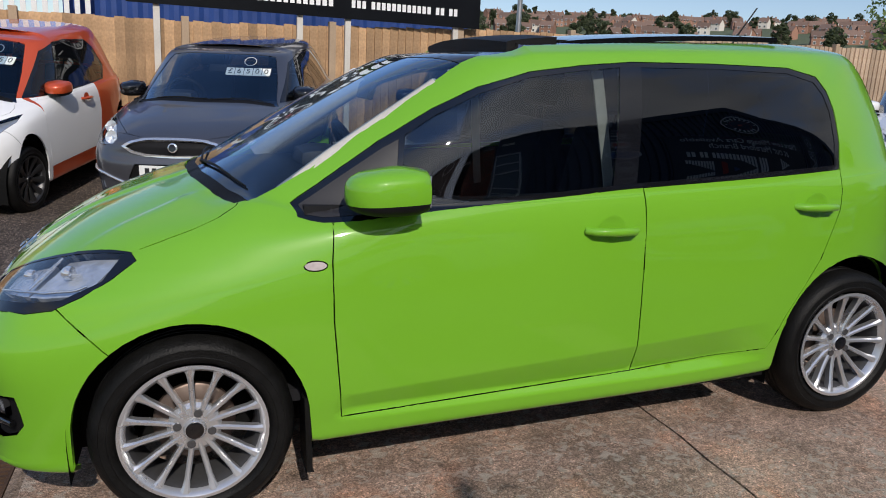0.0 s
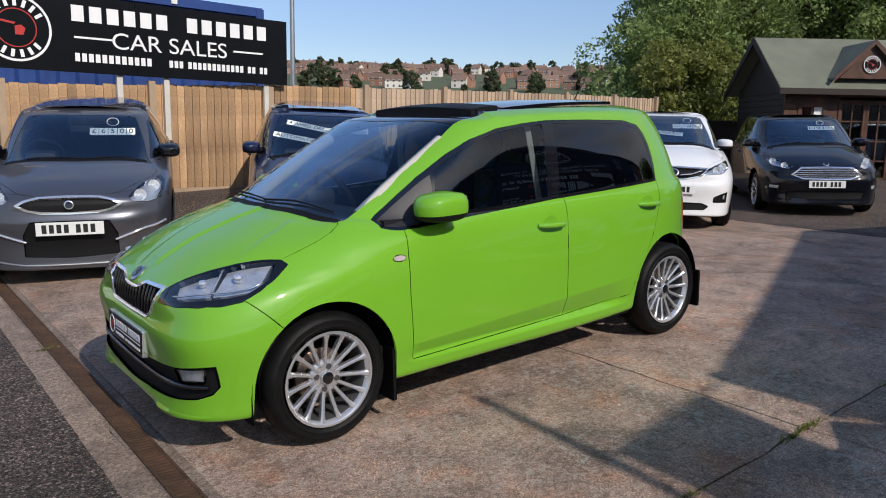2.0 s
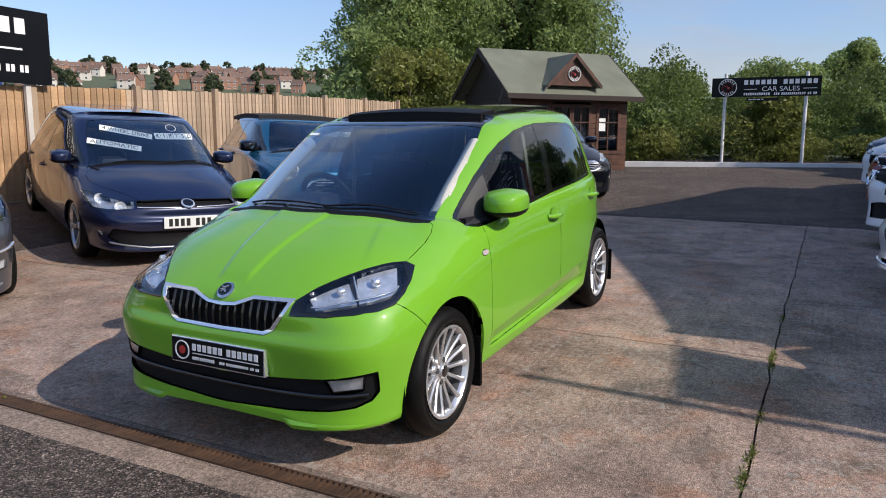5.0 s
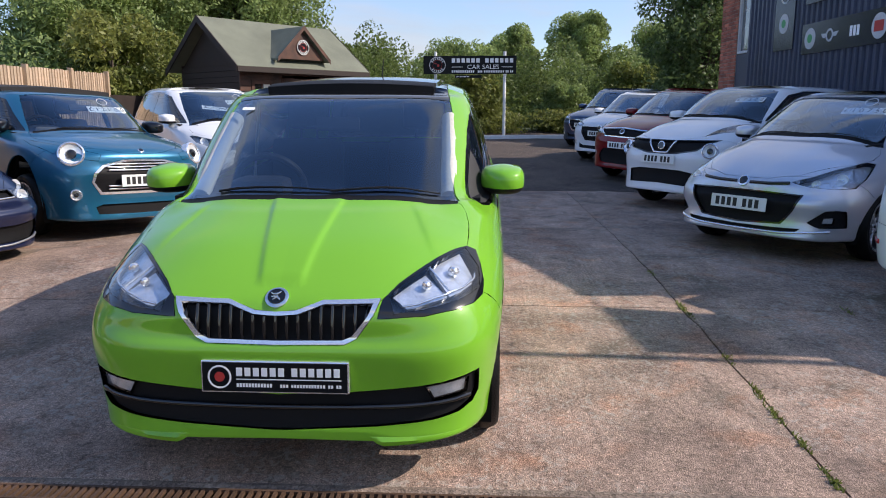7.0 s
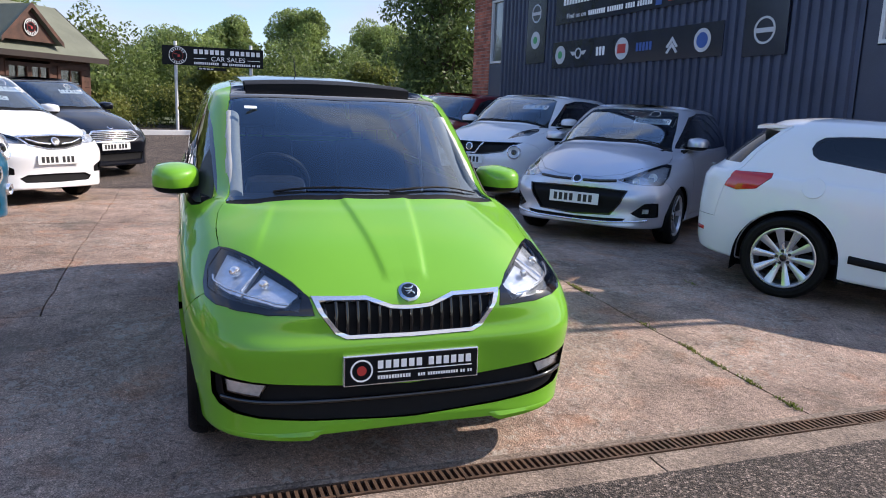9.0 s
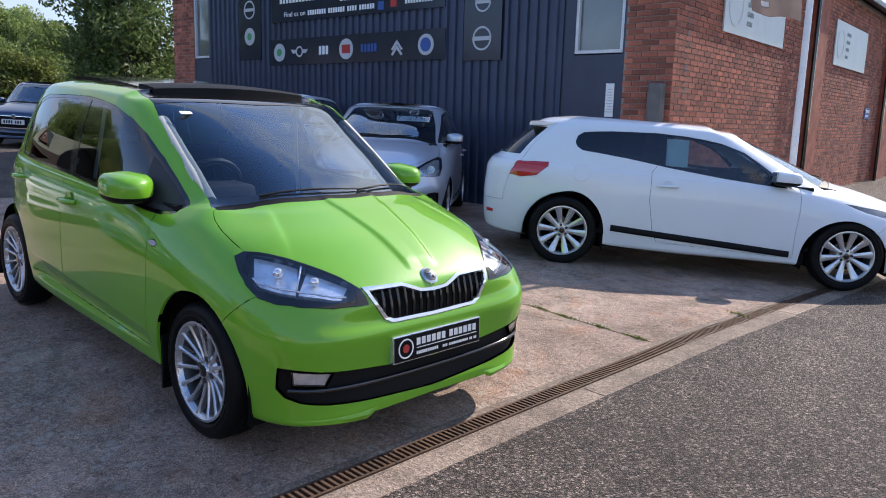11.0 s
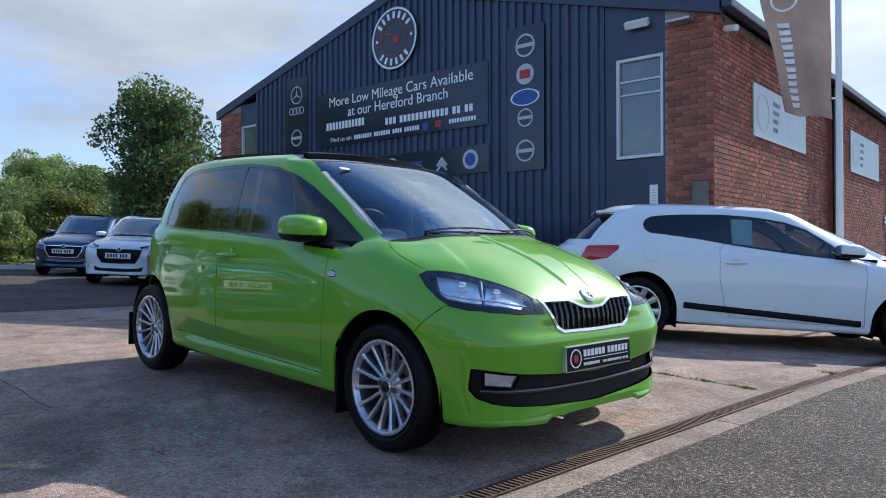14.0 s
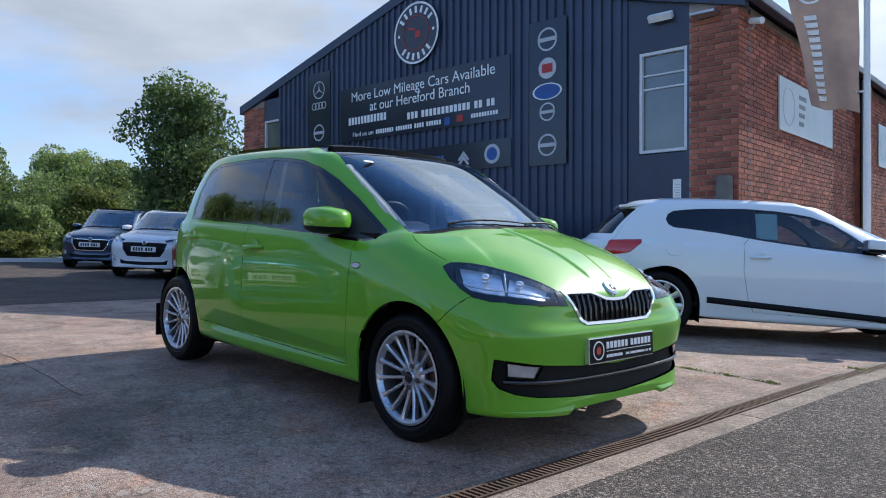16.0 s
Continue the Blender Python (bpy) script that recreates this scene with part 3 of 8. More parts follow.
TREE = BVHTree.FromPolygons([Vector(p) for p in gp], gt)
SIDE_N = 1.0 if skin_normals(np.array([U_MAX * 0.5]), np.array([STEP * 4.0]))[0][1] > 0 else -1.0


def to_uv(place, index):
    tri = gt[index]
    a, b, c = [Vector(gp[k]) for k in tri]
    w = geometry.barycentric_transform(place, a, b, c, *[Vector((gu[k], gv[k], 0)) for k in tri])
    return (w.x, w.y)


def outline(view, pts, step=0.025):
    """An outline given in a view of the car (side: x, z; front: y, z; near: x, y, z), laid on the skin."""
    pts = [Vector((*p, 0))[:3] if len(p) == 2 else p for p in pts]
    dense = []
    for i, p in enumerate(pts):
        a, b = Vector(p), Vector(pts[(i + 1) % len(pts)])
        n = max(1, int((b - a).length / step))
        dense += [a.lerp(b, k / n) for k in range(n)]
    res = []
    for p in dense:
        if view == "side":
            hit = TREE.ray_cast(Vector((p.x, 3, p.y)), Vector((0, -1, 0)))
        elif view == "front":
            hit = TREE.ray_cast(Vector((-3, max(0.0005, p.x), p.y)), Vector((1, 0, 0)))
        elif view == "rear":
            hit = TREE.ray_cast(Vector((6, max(0.0005, p.x), p.y)), Vector((-1, 0, 0)))
        else:
            hit = TREE.find_nearest(p)
        if hit[0] is not None:
            w = to_uv(hit[0], hit[2])
            if view in ("front", "rear") and p.x < 0.001 or view == "near" and p.y < 0.001:
                w = (-0.05 if p.x < 1.2 and view != "rear" else U_MAX + 0.05, w[1])
            res.append(w)
        elif view == "side" and p.y < 0.4:
            base = ring_points(RINGS[0], PHI)[0]
            res.append((float(np.interp(p.x, base, ARC)), -0.08))
    return res


def inside(poly, pu, pv):
    poly = np.array(poly)
    res = np.zeros(len(pu), bool)
    j = len(poly) - 1
    for i in range(len(poly)):
        (xi, yi), (xj, yj) = poly[i], poly[j]
        if yi != yj:
            hit = ((yi > pv) != (yj > pv)) & (pu < (xj - xi) * (pv - yi) / (yj - yi) + xi)
            res ^= hit
        j = i
    return res


def partition(shapes, nu, nv, lines=()):
    """Cuts the half skin along the outlines; the first outline that holds a piece names it."""
    pts, edges = [], []
    for i in range(nu):
        for j in range(nv):
            pts.append(Vector((U_MAX * i / (nu - 1), V_MAX * j / (nv - 1))))
    polys = []
    for name, view, poly in shapes:
        w = outline(view, poly)
        k = len(pts)
        pts += [Vector((min(U_MAX + 0.05, max(-0.05, a)), max(-0.08, b))) for a, b in w]
        edges += [(k + i, k + (i + 1) % len(w)) for i in range(len(w))]
        polys.append((name, [tuple(p) for p in pts[k:]]))
    for line in lines:
        k = len(pts)
        for p in line:
            hit = TREE.find_nearest(Vector(p))
            pts.append(Vector(to_uv(hit[0], hit[2])))
        edges += [(k + i, k + i + 1) for i in range(len(line) - 1)]
    # the border of the half skin
    k = len(pts)
    n_b = nu
    pts += [Vector((0, -0.2)), Vector((0, V_MAX + 0.1)), Vector((U_MAX, -0.2)), Vector((U_MAX, V_MAX + 0.1)), Vector((-0.1, 0)), Vector((U_MAX + 0.1, 0))]
    edges += [(k, k + 1), (k + 2, k + 3), (k + 4, k + 5)]
    got = geometry.delaunay_2d_cdt(pts, edges, [], 0, 1e-5, False)
    vs = np.array([tuple(p) for p in got[0]])
    tris = np.array([f for f in got[2] if len(f) == 3])
    cu, cv = vs[tris].mean(axis=1).T
    keep = (cu > 0) & (cu < U_MAX) & (cv > 0) & (cv < V_MAX)
    tris, cu, cv = tris[keep], cu[keep], cv[keep]
    label = np.full(len(tris), "body", dtype=object)
    done = np.zeros(len(tris), bool)
    for name, poly in polys:
        on = inside(poly, cu, cv) & ~done
        label[on] = name
        done |= on
    # slivers cut off from the bumper belong to the body
    own = np.nonzero(label == "bumper")[0]
    group = {int(t): int(t) for t in own}

    def root(k):
        while group[k] != k:
            group[k] = group[group[k]]
            k = group[k]
        return k

    at = {}
    for t in own:
        for a, b in ((0, 1), (1, 2), (2, 0)):
            q = tuple(sorted((int(tris[t][a]), int(tris[t][b]))))
            if q in at:
                group[root(int(t))] = root(at[q])
            at[q] = int(t)
    sizes = collections.Counter(root(int(t)) for t in own)
    if sizes:
        big = max(sizes, key=sizes.get)
        for t in own:
            if root(int(t)) != big:
                label[t] = "body"
    return vs, tris, label


def panel_mesh(name, cut, wanted, warp, material, sides, gap=0.0022, sink=0.0, depth=0.014, roll=0.0012):
    """The pieces of that name as one sheet with a turned-in edge."""
    vs, tris, label = cut
    tt = tris[np.isin(label, wanted)]
    if not len(tt):
        return None
    ids, inv = np.unique(tt, return_inverse=True)
    tt = inv.reshape(-1, 3)
    u, v = vs[ids].T
    p, nrm = skin(u, v, warp).T.copy(), skin_normals(u, v, warp) * SIDE_N
    count = {}
    for t in tt:
        for a, b in ((t[0], t[1]), (t[1], t[2]), (t[2], t[0])):
            count[(min(a, b), max(a, b))] = count.get((min(a, b), max(a, b)), 0) + 1
    centre = (u < 1e-4) | (u > U_MAX - 1e-4) | (v > V_MAX - 1e-4)
    rim = [e for e, c in count.items() if c == 1 and not (centre[e[0]] and centre[e[1]])]
    pull = np.zeros_like(p)
    cen = p[tt].mean(axis=1)
    on_rim = np.zeros(len(p), bool)
    for a, b in rim:
        on_rim[a] = on_rim[b] = True
    for k in range(3):
        d = cen - p[tt[:, k]]
        np.add.at(pull, tt[:, k], d / np.maximum(1e-6, np.linalg.norm(d, axis=1))[:, None])
    pull /= np.maximum(1e-6, np.linalg.norm(pull, axis=1))[:, None]
    pull[centre, 1] = 0
    p = p - nrm * sink
    p[on_rim] += pull[on_rim] * gap - nrm[on_rim] * roll
    p[centre, 1] = 0
    # winding
    a, b, c = p[tt[:, 0]], p[tt[:, 1]], p[tt[:, 2]]
    turn = np.einsum("ij,ij->i", np.cross(b - a, c - a), nrm[tt].mean(axis=1)) < 0
    tt[turn] = tt[turn][:, ::-1]
    owner = {}
    for t in tt:
        for a, b in ((t[0], t[1]), (t[1], t[2]), (t[2], t[0])):
            owner[(a, b)] = True
    verts, normals, faces = [], [], []
    for s in sides:
        k = len(verts)
        f = np.array([1, s, 1])
        verts += [tuple(x) for x in p * f]
        normals += [tuple(x) for x in nrm * f]
        q = tt + k if s > 0 else tt[:, ::-1] + k
        faces += [tuple(int(i) for i in x) for x in q]
        if depth:
            for a, b in rim:
                if (a, b) not in owner:
                    a, b = b, a
                out = -(pull[a] + pull[b])
                out /= max(1e-6, np.linalg.norm(out))
                o = len(verts)
                for i, dd in ((a, 0), (b, 0), (b, depth), (a, depth)):
                    verts.append(tuple((p[i] - nrm[i] * dd) * f))
                    normals.append(tuple(out * f))
                faces.append((o + 3, o + 2, o + 1, o) if s > 0 else (o, o + 1, o + 2, o + 3))
    me = bpy.data.meshes.new(name)
    me.from_pydata(verts, [], faces)
    me.materials.append(material)
    me.polygons.foreach_set("use_smooth", [True] * len(me.polygons))
    me.normals_split_custom_set_from_vertices(normals)
    me.update()
    return me


def circle(cx, cz, r, n=40):
    return [(cx + r * math.cos(2 * math.pi * k / n), cz + r * math.sin(2 * math.pi * k / n)) for k in range(n)]


def arch(cx, cz, r):
    return [(cx + r * math.cos(math.pi * k / 24), cz + r * math.sin(math.pi * k / 24)) for k in range(25)] + [(cx - r - 0.01, 0.1), (cx + r + 0.01, 0.1)]


ARCHES = [("hole", "side", arch(0, 0.30, 0.332)), ("hole", "side", arch(2.42, 0.30, 0.338))]
COWL = ("cowl", "near", [(0.03, 0, 0.972), (0.05, 0.25, 0.976), (0.108, 0.48, 0.966), (0.17, 0.63, 0.962), (0.220, 0.612, 0.982), (0.168, 0.50, 0.991), (0.118, 0.30, 1.002), (0.098, 0, 1.005)])
LAMP_RIM = [(-0.530, 0.372, 0.700), (-0.456, 0.425, 0.744), (-0.358, 0.502, 0.782), (-0.290, 0.550, 0.799), (-0.198, 0.618, 0.812), (-0.140, 0.664, 0.810), (-0.126, 0.700, 0.794), (-0.190, 0.717, 0.753), (-0.270, 0.728, 0.712), (-0.345, 0.724, 0.678), (-0.420, 0.688, 0.663), (-0.490, 0.620, 0.655), (-0.545, 0.520, 0.650), (-0.565, 0.36, 0.644)]
LAMP_TOP = ((-0.530, 0.372, 0.700), (-0.456, 0.425, 0.744), (-0.358, 0.502, 0.782), (-0.290, 0.550, 0.799), (-0.198, 0.618, 0.812), (-0.140, 0.664, 0.810))
LAMP_LOW = ((-0.565, 0.360, 0.644), (-0.545, 0.520, 0.650), (-0.490, 0.620, 0.655), (-0.420, 0.688, 0.663), (-0.345, 0.724, 0.678), (-0.190, 0.717, 0.753))


def lamp_at(u, v):
    """A place on the headlamp: u from the grille outwards, v from its lower edge up."""
    ends = []
    for row in (LAMP_LOW, LAMP_TOP):
        k = min(len(row) - 2, int(u * (len(row) - 1)))
        ends.append(Vector(row[k]).lerp(Vector(row[k + 1]), u * (len(row) - 1) - k))
    return tuple(ends[0].lerp(ends[1], v))


def lamp_patch(u0, u1, v0, v1, slant=0.0):
    us = [u0 + (u1 - u0) * k / 6 for k in range(7)]
    return [lamp_at(u, v0) for u in us] + [lamp_at(min(0.99, u + slant), v1) for u in us[::-1]]


HERO_COWL = ("cowl", "near", [(0.012, 0, 0.968), (0.035, 0.25, 0.972), (0.092, 0.48, 0.962), (0.150, 0.628, 0.945), (0.190, 0.628, 0.955), (0.130, 0.48, 0.975), (0.072, 0.25, 0.985), (0.048, 0, 0.985)])
HERO_SHAPES = ARCHES + [
    HERO_COWL,
    ("fog_lamp", "front", [(0.680, 0.418), (0.525, 0.398), (0.555, 0.346), (0.672, 0.358)]),
    ("lower_grille", "front", [(0, 0.365), (0.263, 0.378), (0.51, 0.402), (0.60, 0.415), (0.715, 0.432), (0.712, 0.345), (0.69, 0.310), (0.64, 0.288), (0.55, 0.274), (0.35, 0.256), (0, 0.236)]),
    ("grille", "front", [(0, 0.653), (0.078, 0.659), (0.17, 0.691), (0.342, 0.694), (0.325, 0.655), (0.270, 0.585), (0.235, 0.570), (0, 0.566)]),
    ("grille_frame", "front", [(0, 0.665), (0.072, 0.671), (0.165, 0.703), (0.367, 0.707), (0.345, 0.660), (0.285, 0.577), (0.245, 0.557), (0, 0.553)]),
    ("lamp_bowl", "near", lamp_patch(0.15, 0.450, 0.31, 0.89, -0.04)),
    ("lamp_main", "near", lamp_patch(0.472, 0.865, 0.29, 0.93, 0.03)),
    ("headlight", "near", lamp_patch(0.07, 0.955, 0.13, 0.945)),
    ("headlight_rim", "near", LAMP_RIM),
    ("indicator", "side", [(0.365 + 0.034 * math.cos(a), 0.772 + 0.0145 * math.sin(a)) for a in np.linspace(0, 2 * math.pi, 14, endpoint=False)]),
    ("front_window", "side", [(0.628, 0.922), (0.78, 0.929), (1.352, 0.962), (1.422, 1.338), (1.27, 1.325), (1.09, 1.304), (0.92, 1.257), (0.77, 1.190), (0.672, 1.132)]),
    ("rear_window_side", "side", [(1.440, 0.966), (2.312, 0.992), (2.326, 1.07), (2.320, 1.185), (2.300, 1.245), (2.262, 1.290), (2.13, 1.322), (1.81, 1.335), (1.505, 1.338)]),
    ("mirror_base", "side", [(0.338, 0.925), (0.352, 0.905), (0.40, 0.901), (0.51, 0.906), (0.612, 0.912), (0.652, 1.118), (0.60, 1.092), (0.46, 1.005)]),
    ("window_trim", "side", [(0.315, 0.926), (0.330, 0.897), (0.40, 0.888), (0.51, 0.893), (0.78, 0.914), (1.37, 0.948), (2.335, 0.977), (2.350, 1.07), (2.343, 1.19), (2.322, 1.255), (2.280, 1.308), (2.14, 1.339), (1.81, 1.351), (1.47, 1.354), (1.27, 1.341), (1.09, 1.320), (0.91, 1.273), (0.76, 1.206), (0.59, 1.110), (0.45, 1.018)]),
    ("door", "side", [(0.430, 0.285), (0.412, 0.60), (0.414, 0.78), (0.432, 0.935), (1.462, 0.965), (1.457, 0.60), (1.457, 0.302)]),
    ("rear_door", "side", [(1.457, 0.302), (1.457, 0.60), (1.462, 0.965), (2.340, 0.990), (2.318, 0.83), (2.238, 0.65), (2.10, 0.45), (2.03, 0.322)]),
    ("windscreen", "near", [(0.040, 0, 0.982), (0.065, 0.25, 0.980), (0.12, 0.48, 0.970), (0.184, 0.634, 0.948), (0.31, 0.602, 0.995), (0.45, 0.597, 1.078), (0.62, 0.588, 1.187), (0.79, 0.570, 1.290), (0.885, 0.552, 1.345), (0.820, 0.30, 1.366), (0.792, 0, 1.368)]),
    ("roof_glass", "near", [(0.74, 0, 1.35), (0.76, 0.40, 1.345), (0.87, 0.552, 1.34), (0.95, 0.545, 1.37), (1.20, 0.520, 1.40), (1.95, 0.49, 1.42), (2.0, 0, 1.45)]),
    ("bonnet", "near", [(-0.56, 0, 0.655), (-0.555, 0.08, 0.660), (-0.535, 0.18, 0.693), (-0.525, 0.37, 0.695), (-0.45, 0.43, 0.737), (-0.35, 0.51, 0.775), (-0.24, 0.60, 0.797), (-0.14, 0.662, 0.806), (-0.05, 0.670, 0.842), (0.03, 0.670, 0.872), (0.10, 0.664, 0.905), (0.150, 0.648, 0.935), (0.160, 0.625, 0.950), (0.10, 0.48, 0.964), (0.042, 0.25, 0.974), (0.018, 0, 0.970)]),
    ("bumper", "near", [(-0.505, 0, 0.728), (-0.50, 0.20, 0.735), (-0.47, 0.37, 0.70), (-0.38, 0.60, 0.66), (-0.33, 0.715, 0.672), (-0.20, 0.765, 0.555), (-0.25, 0.77, 0.45), (-0.28, 0.77, 0.20), (-0.28, 0.70, 0.10), (-0.5, 0, 0.10)]),
    ("tail_light", "side", [(2.70, 0.62), (2.93, 0.60), (2.93, 0.98), (2.80, 0.98)]),
    ("rear_screen", "rear", [(0, 1.02), (0.50, 1.02), (0.42, 1.30), (0, 1.31)]),
    ("tailgate", "rear", [(0, 0.55), (0.60, 0.56), (0.62, 0.90), (0.47, 1.34), (0, 1.36)]),
]
GEN_SHAPES = ARCHES + [
    COWL,
    ("fog_lamp", "front", [(0.68, 0.42), (0.54, 0.40), (0.55, 0.335), (0.66, 0.345)]),
    ("lower_grille", "front", [(0, 0.44), (0.36, 0.44), (0.46, 0.36), (0.40, 0.275), (0, 0.265)]),
    ("grille", "front", [(0, 0.655), (0.30, 0.660), (0.36, 0.665), (0.30, 0.59), (0.22, 0.57), (0, 0.567)]),
    ("grille_frame", "front", [(0, 0.668), (0.30, 0.672), (0.39, 0.678), (0.312, 0.578), (0.225, 0.556), (0, 0.553)]),
    ("headlight", "front", [(0.385, 0.672), (0.52, 0.710), (0.66, 0.775), (0.745, 0.815), (0.75, 0.75), (0.70, 0.672), (0.58, 0.632), (0.42, 0.615)]),
    ("front_window", "side", [(0.40, 0.958), (1.345, 0.965), (1.375, 1.335), (1.15, 1.322), (0.88, 1.268), (0.60, 1.10)]),
    ("rear_window_side", "side", [(1.445, 0.968), (2.30, 0.998), (2.42, 1.10), (2.36, 1.24), (2.22, 1.305), (1.96, 1.330), (1.45, 1.340)]),
    ("window_trim", "side", [(0.30, 0.945), (1.40, 0.952), (2.32, 0.984), (2.47, 1.09), (2.40, 1.26), (2.24, 1.322), (1.96, 1.350), (1.43, 1.358), (1.15, 1.345), (0.87, 1.290), (0.58, 1.115)]),
    ("door", "side", [(0.445, 0.285), (0.43, 0.60), (0.44, 0.940), (1.42, 0.955), (1.43, 0.60), (1.43, 0.302)]),
    ("rear_door", "side", [(1.43, 0.302), (1.43, 0.60), (1.42, 0.955), (2.32, 0.983), (2.265, 0.82), (2.18, 0.62), (2.06, 0.44), (2.0, 0.322)]),
    ("windscreen", "near", [(0.06, 0, 0.985), (0.085, 0.30, 0.982), (0.14, 0.50, 0.972), (0.195, 0.655, 0.965), (0.50, 0.605, 1.165), (0.825, 0.525, 1.365), (0.785, 0, 1.385)]),
    ("bonnet", "near", [(-0.545, 0, 0.690), (-0.535, 0.20, 0.690), (-0.46, 0.40, 0.70), (-0.33, 0.52, 0.765), (-0.20, 0.63, 0.815), (-0.04, 0.682, 0.842), (0.08, 0.685, 0.905), (0.150, 0.655, 0.955), (0.11, 0.48, 0.968), (0.052, 0.25, 0.978), (0.035, 0, 0.975)]),
    ("bumper", "near", [(-0.53, 0, 0.70), (-0.52, 0.20, 0.70), (-0.47, 0.37, 0.68), (-0.38, 0.60, 0.64), (-0.32, 0.70, 0.66), (-0.20, 0.765, 0.555), (-0.25, 0.77, 0.45), (-0.28, 0.77, 0.20), (-0.28, 0.70, 0.10), (-0.5, 0, 0.10)]),
    ("tail_light", "side", [(2.58, 0.885), (2.70, 0.80), (2.93, 0.775), (2.93, 0.91), (2.72, 0.925)]),
    ("rear_screen", "rear", [(0, 1.02), (0.55, 1.02), (0.46, 1.30), (0, 1.31)]),
    ("tailgate", "rear", [(0, 0.55), (0.60, 0.56), (0.62, 0.90), (0.47, 1.34), (0, 1.36)]),
]
COUPE_SHAPES = [s for s in GEN_SHAPES if s[0] not in ("hole", "front_window", "rear_window_side", "window_trim", "door", "rear_door", "tail_light")]
COUPE_SHAPES = [("hole", "side", arch(0.03, 0.30, 0.365)), ("hole", "side", [(2.365 + 0.305 * (x - 2.40) / 0.375, 0.31 + (z - 0.31) * (1.09 if z > 0.31 else 1.0)) for x, z in arch(2.40, 0.31, 0.375)])] + COUPE_SHAPES + [
    ("front_window", "side", [(0.650, 0.966), (1.114, 0.976), (1.592, 1.032), (1.594, 1.306), (1.40, 1.297), (1.20, 1.276), (1.044, 1.252), (0.862, 1.188), (0.755, 1.108)]),
    ("rear_window_side", "side", [(1.640, 1.042), (1.92, 1.082), (2.226, 1.113), (2.345, 1.124), (2.405, 1.152), (2.432, 1.196), (2.432, 1.234), (2.405, 1.264), (2.30, 1.280), (2.143, 1.293), (1.70, 1.307), (1.642, 1.307)]),
    ("window_trim", "side", [(0.505, 0.906), (0.813, 0.930), (1.118, 0.958), (1.525, 1.007), (1.92, 1.065), (2.226, 1.097), (2.364, 1.108), (2.425, 1.140), (2.452, 1.190), (2.453, 1.243), (2.424, 1.280), (2.30, 1.296), (2.143, 1.308), (1.70, 1.323), (1.40, 1.311), (1.20, 1.290), (1.044, 1.266), (0.847, 1.200), (0.737, 1.118), (0.610, 1.005)]),
    ("door", "side", [(0.450, 0.262), (0.461, 0.48), (0.447, 0.725), (0.450, 0.93), (1.654, 1.030), (1.700, 0.967), (1.698, 0.70), (1.648, 0.42), (1.600, 0.300)]),
    ("tail_light", "side", [(2.552, 0.972), (2.545, 0.935), (2.615, 0.836), (2.715, 0.808), (2.83, 0.834), (2.94, 0.850), (2.94, 0.915), (2.81, 0.920), (2.748, 0.955)]),
]
BIG_SHAPES = [s for s in GEN_SHAPES if s[0] not in ("grille", "grille_frame", "lower_grille", "fog_lamp", "bumper", "bonnet")] + [
    ("fog_lamp", "front", [(0.70, 0.40), (0.56, 0.375), (0.54, 0.30), (0.66, 0.305)]),
    ("grille", "front", [(0, 0.605), (0.30, 0.605), (0.41, 0.60), (0.38, 0.50), (0.30, 0.40), (0, 0.392)]),
    ("grille_frame", "front", [(0, 0.617), (0.30, 0.617), (0.43, 0.612), (0.40, 0.495), (0.315, 0.386), (0, 0.378)]),
    ("lower_grille", "front", [(0, 0.30), (0.36, 0.305), (0.46, 0.335), (0.44, 0.262), (0, 0.245)]),
    ("bonnet", "near", [(-0.555, 0, 0.675), (-0.545, 0.20, 0.675), (-0.47, 0.40, 0.69), (-0.33, 0.52, 0.765), (-0.20, 0.63, 0.815), (-0.04, 0.682, 0.842), (0.08, 0.685, 0.905), (0.150, 0.655, 0.955), (0.11, 0.48, 0.968), (0.052, 0.25, 0.978), (0.035, 0, 0.975)]),
    [s for s in GEN_SHAPES if s[0] == "bumper"][0],
]
def other_front(base, changes):
    """The same panels with some outlines of the front changed."""
    return [(n, v, changes.get(n, p)) for n, v, p in base]


OVAL_SHAPES = other_front(GEN_SHAPES, {
    "grille": [(0, 0.700), (0.13, 0.698), (0.225, 0.694), (0.32, 0.672), (0.378, 0.643), (0.31, 0.612), (0.22, 0.598), (0, 0.590)],
    "grille_frame": [(0, 0.716), (0.13, 0.714), (0.24, 0.708), (0.345, 0.682), (0.412, 0.643), (0.33, 0.600), (0.225, 0.581), (0, 0.573)],
    "headlight": [(0.455, 0.692), (0.56, 0.772), (0.64, 0.798), (0.712, 0.800), (0.745, 0.755), (0.745, 0.700), (0.712, 0.636), (0.60, 0.632), (0.49, 0.652)],
    "lower_grille": [(0, 0.535), (0.30, 0.530), (0.36, 0.440), (0.36, 0.300), (0, 0.285)],
    "fog_lamp": [(0.66, 0.400), (0.60, 0.400), (0.59, 0.345), (0.65, 0.345)]})
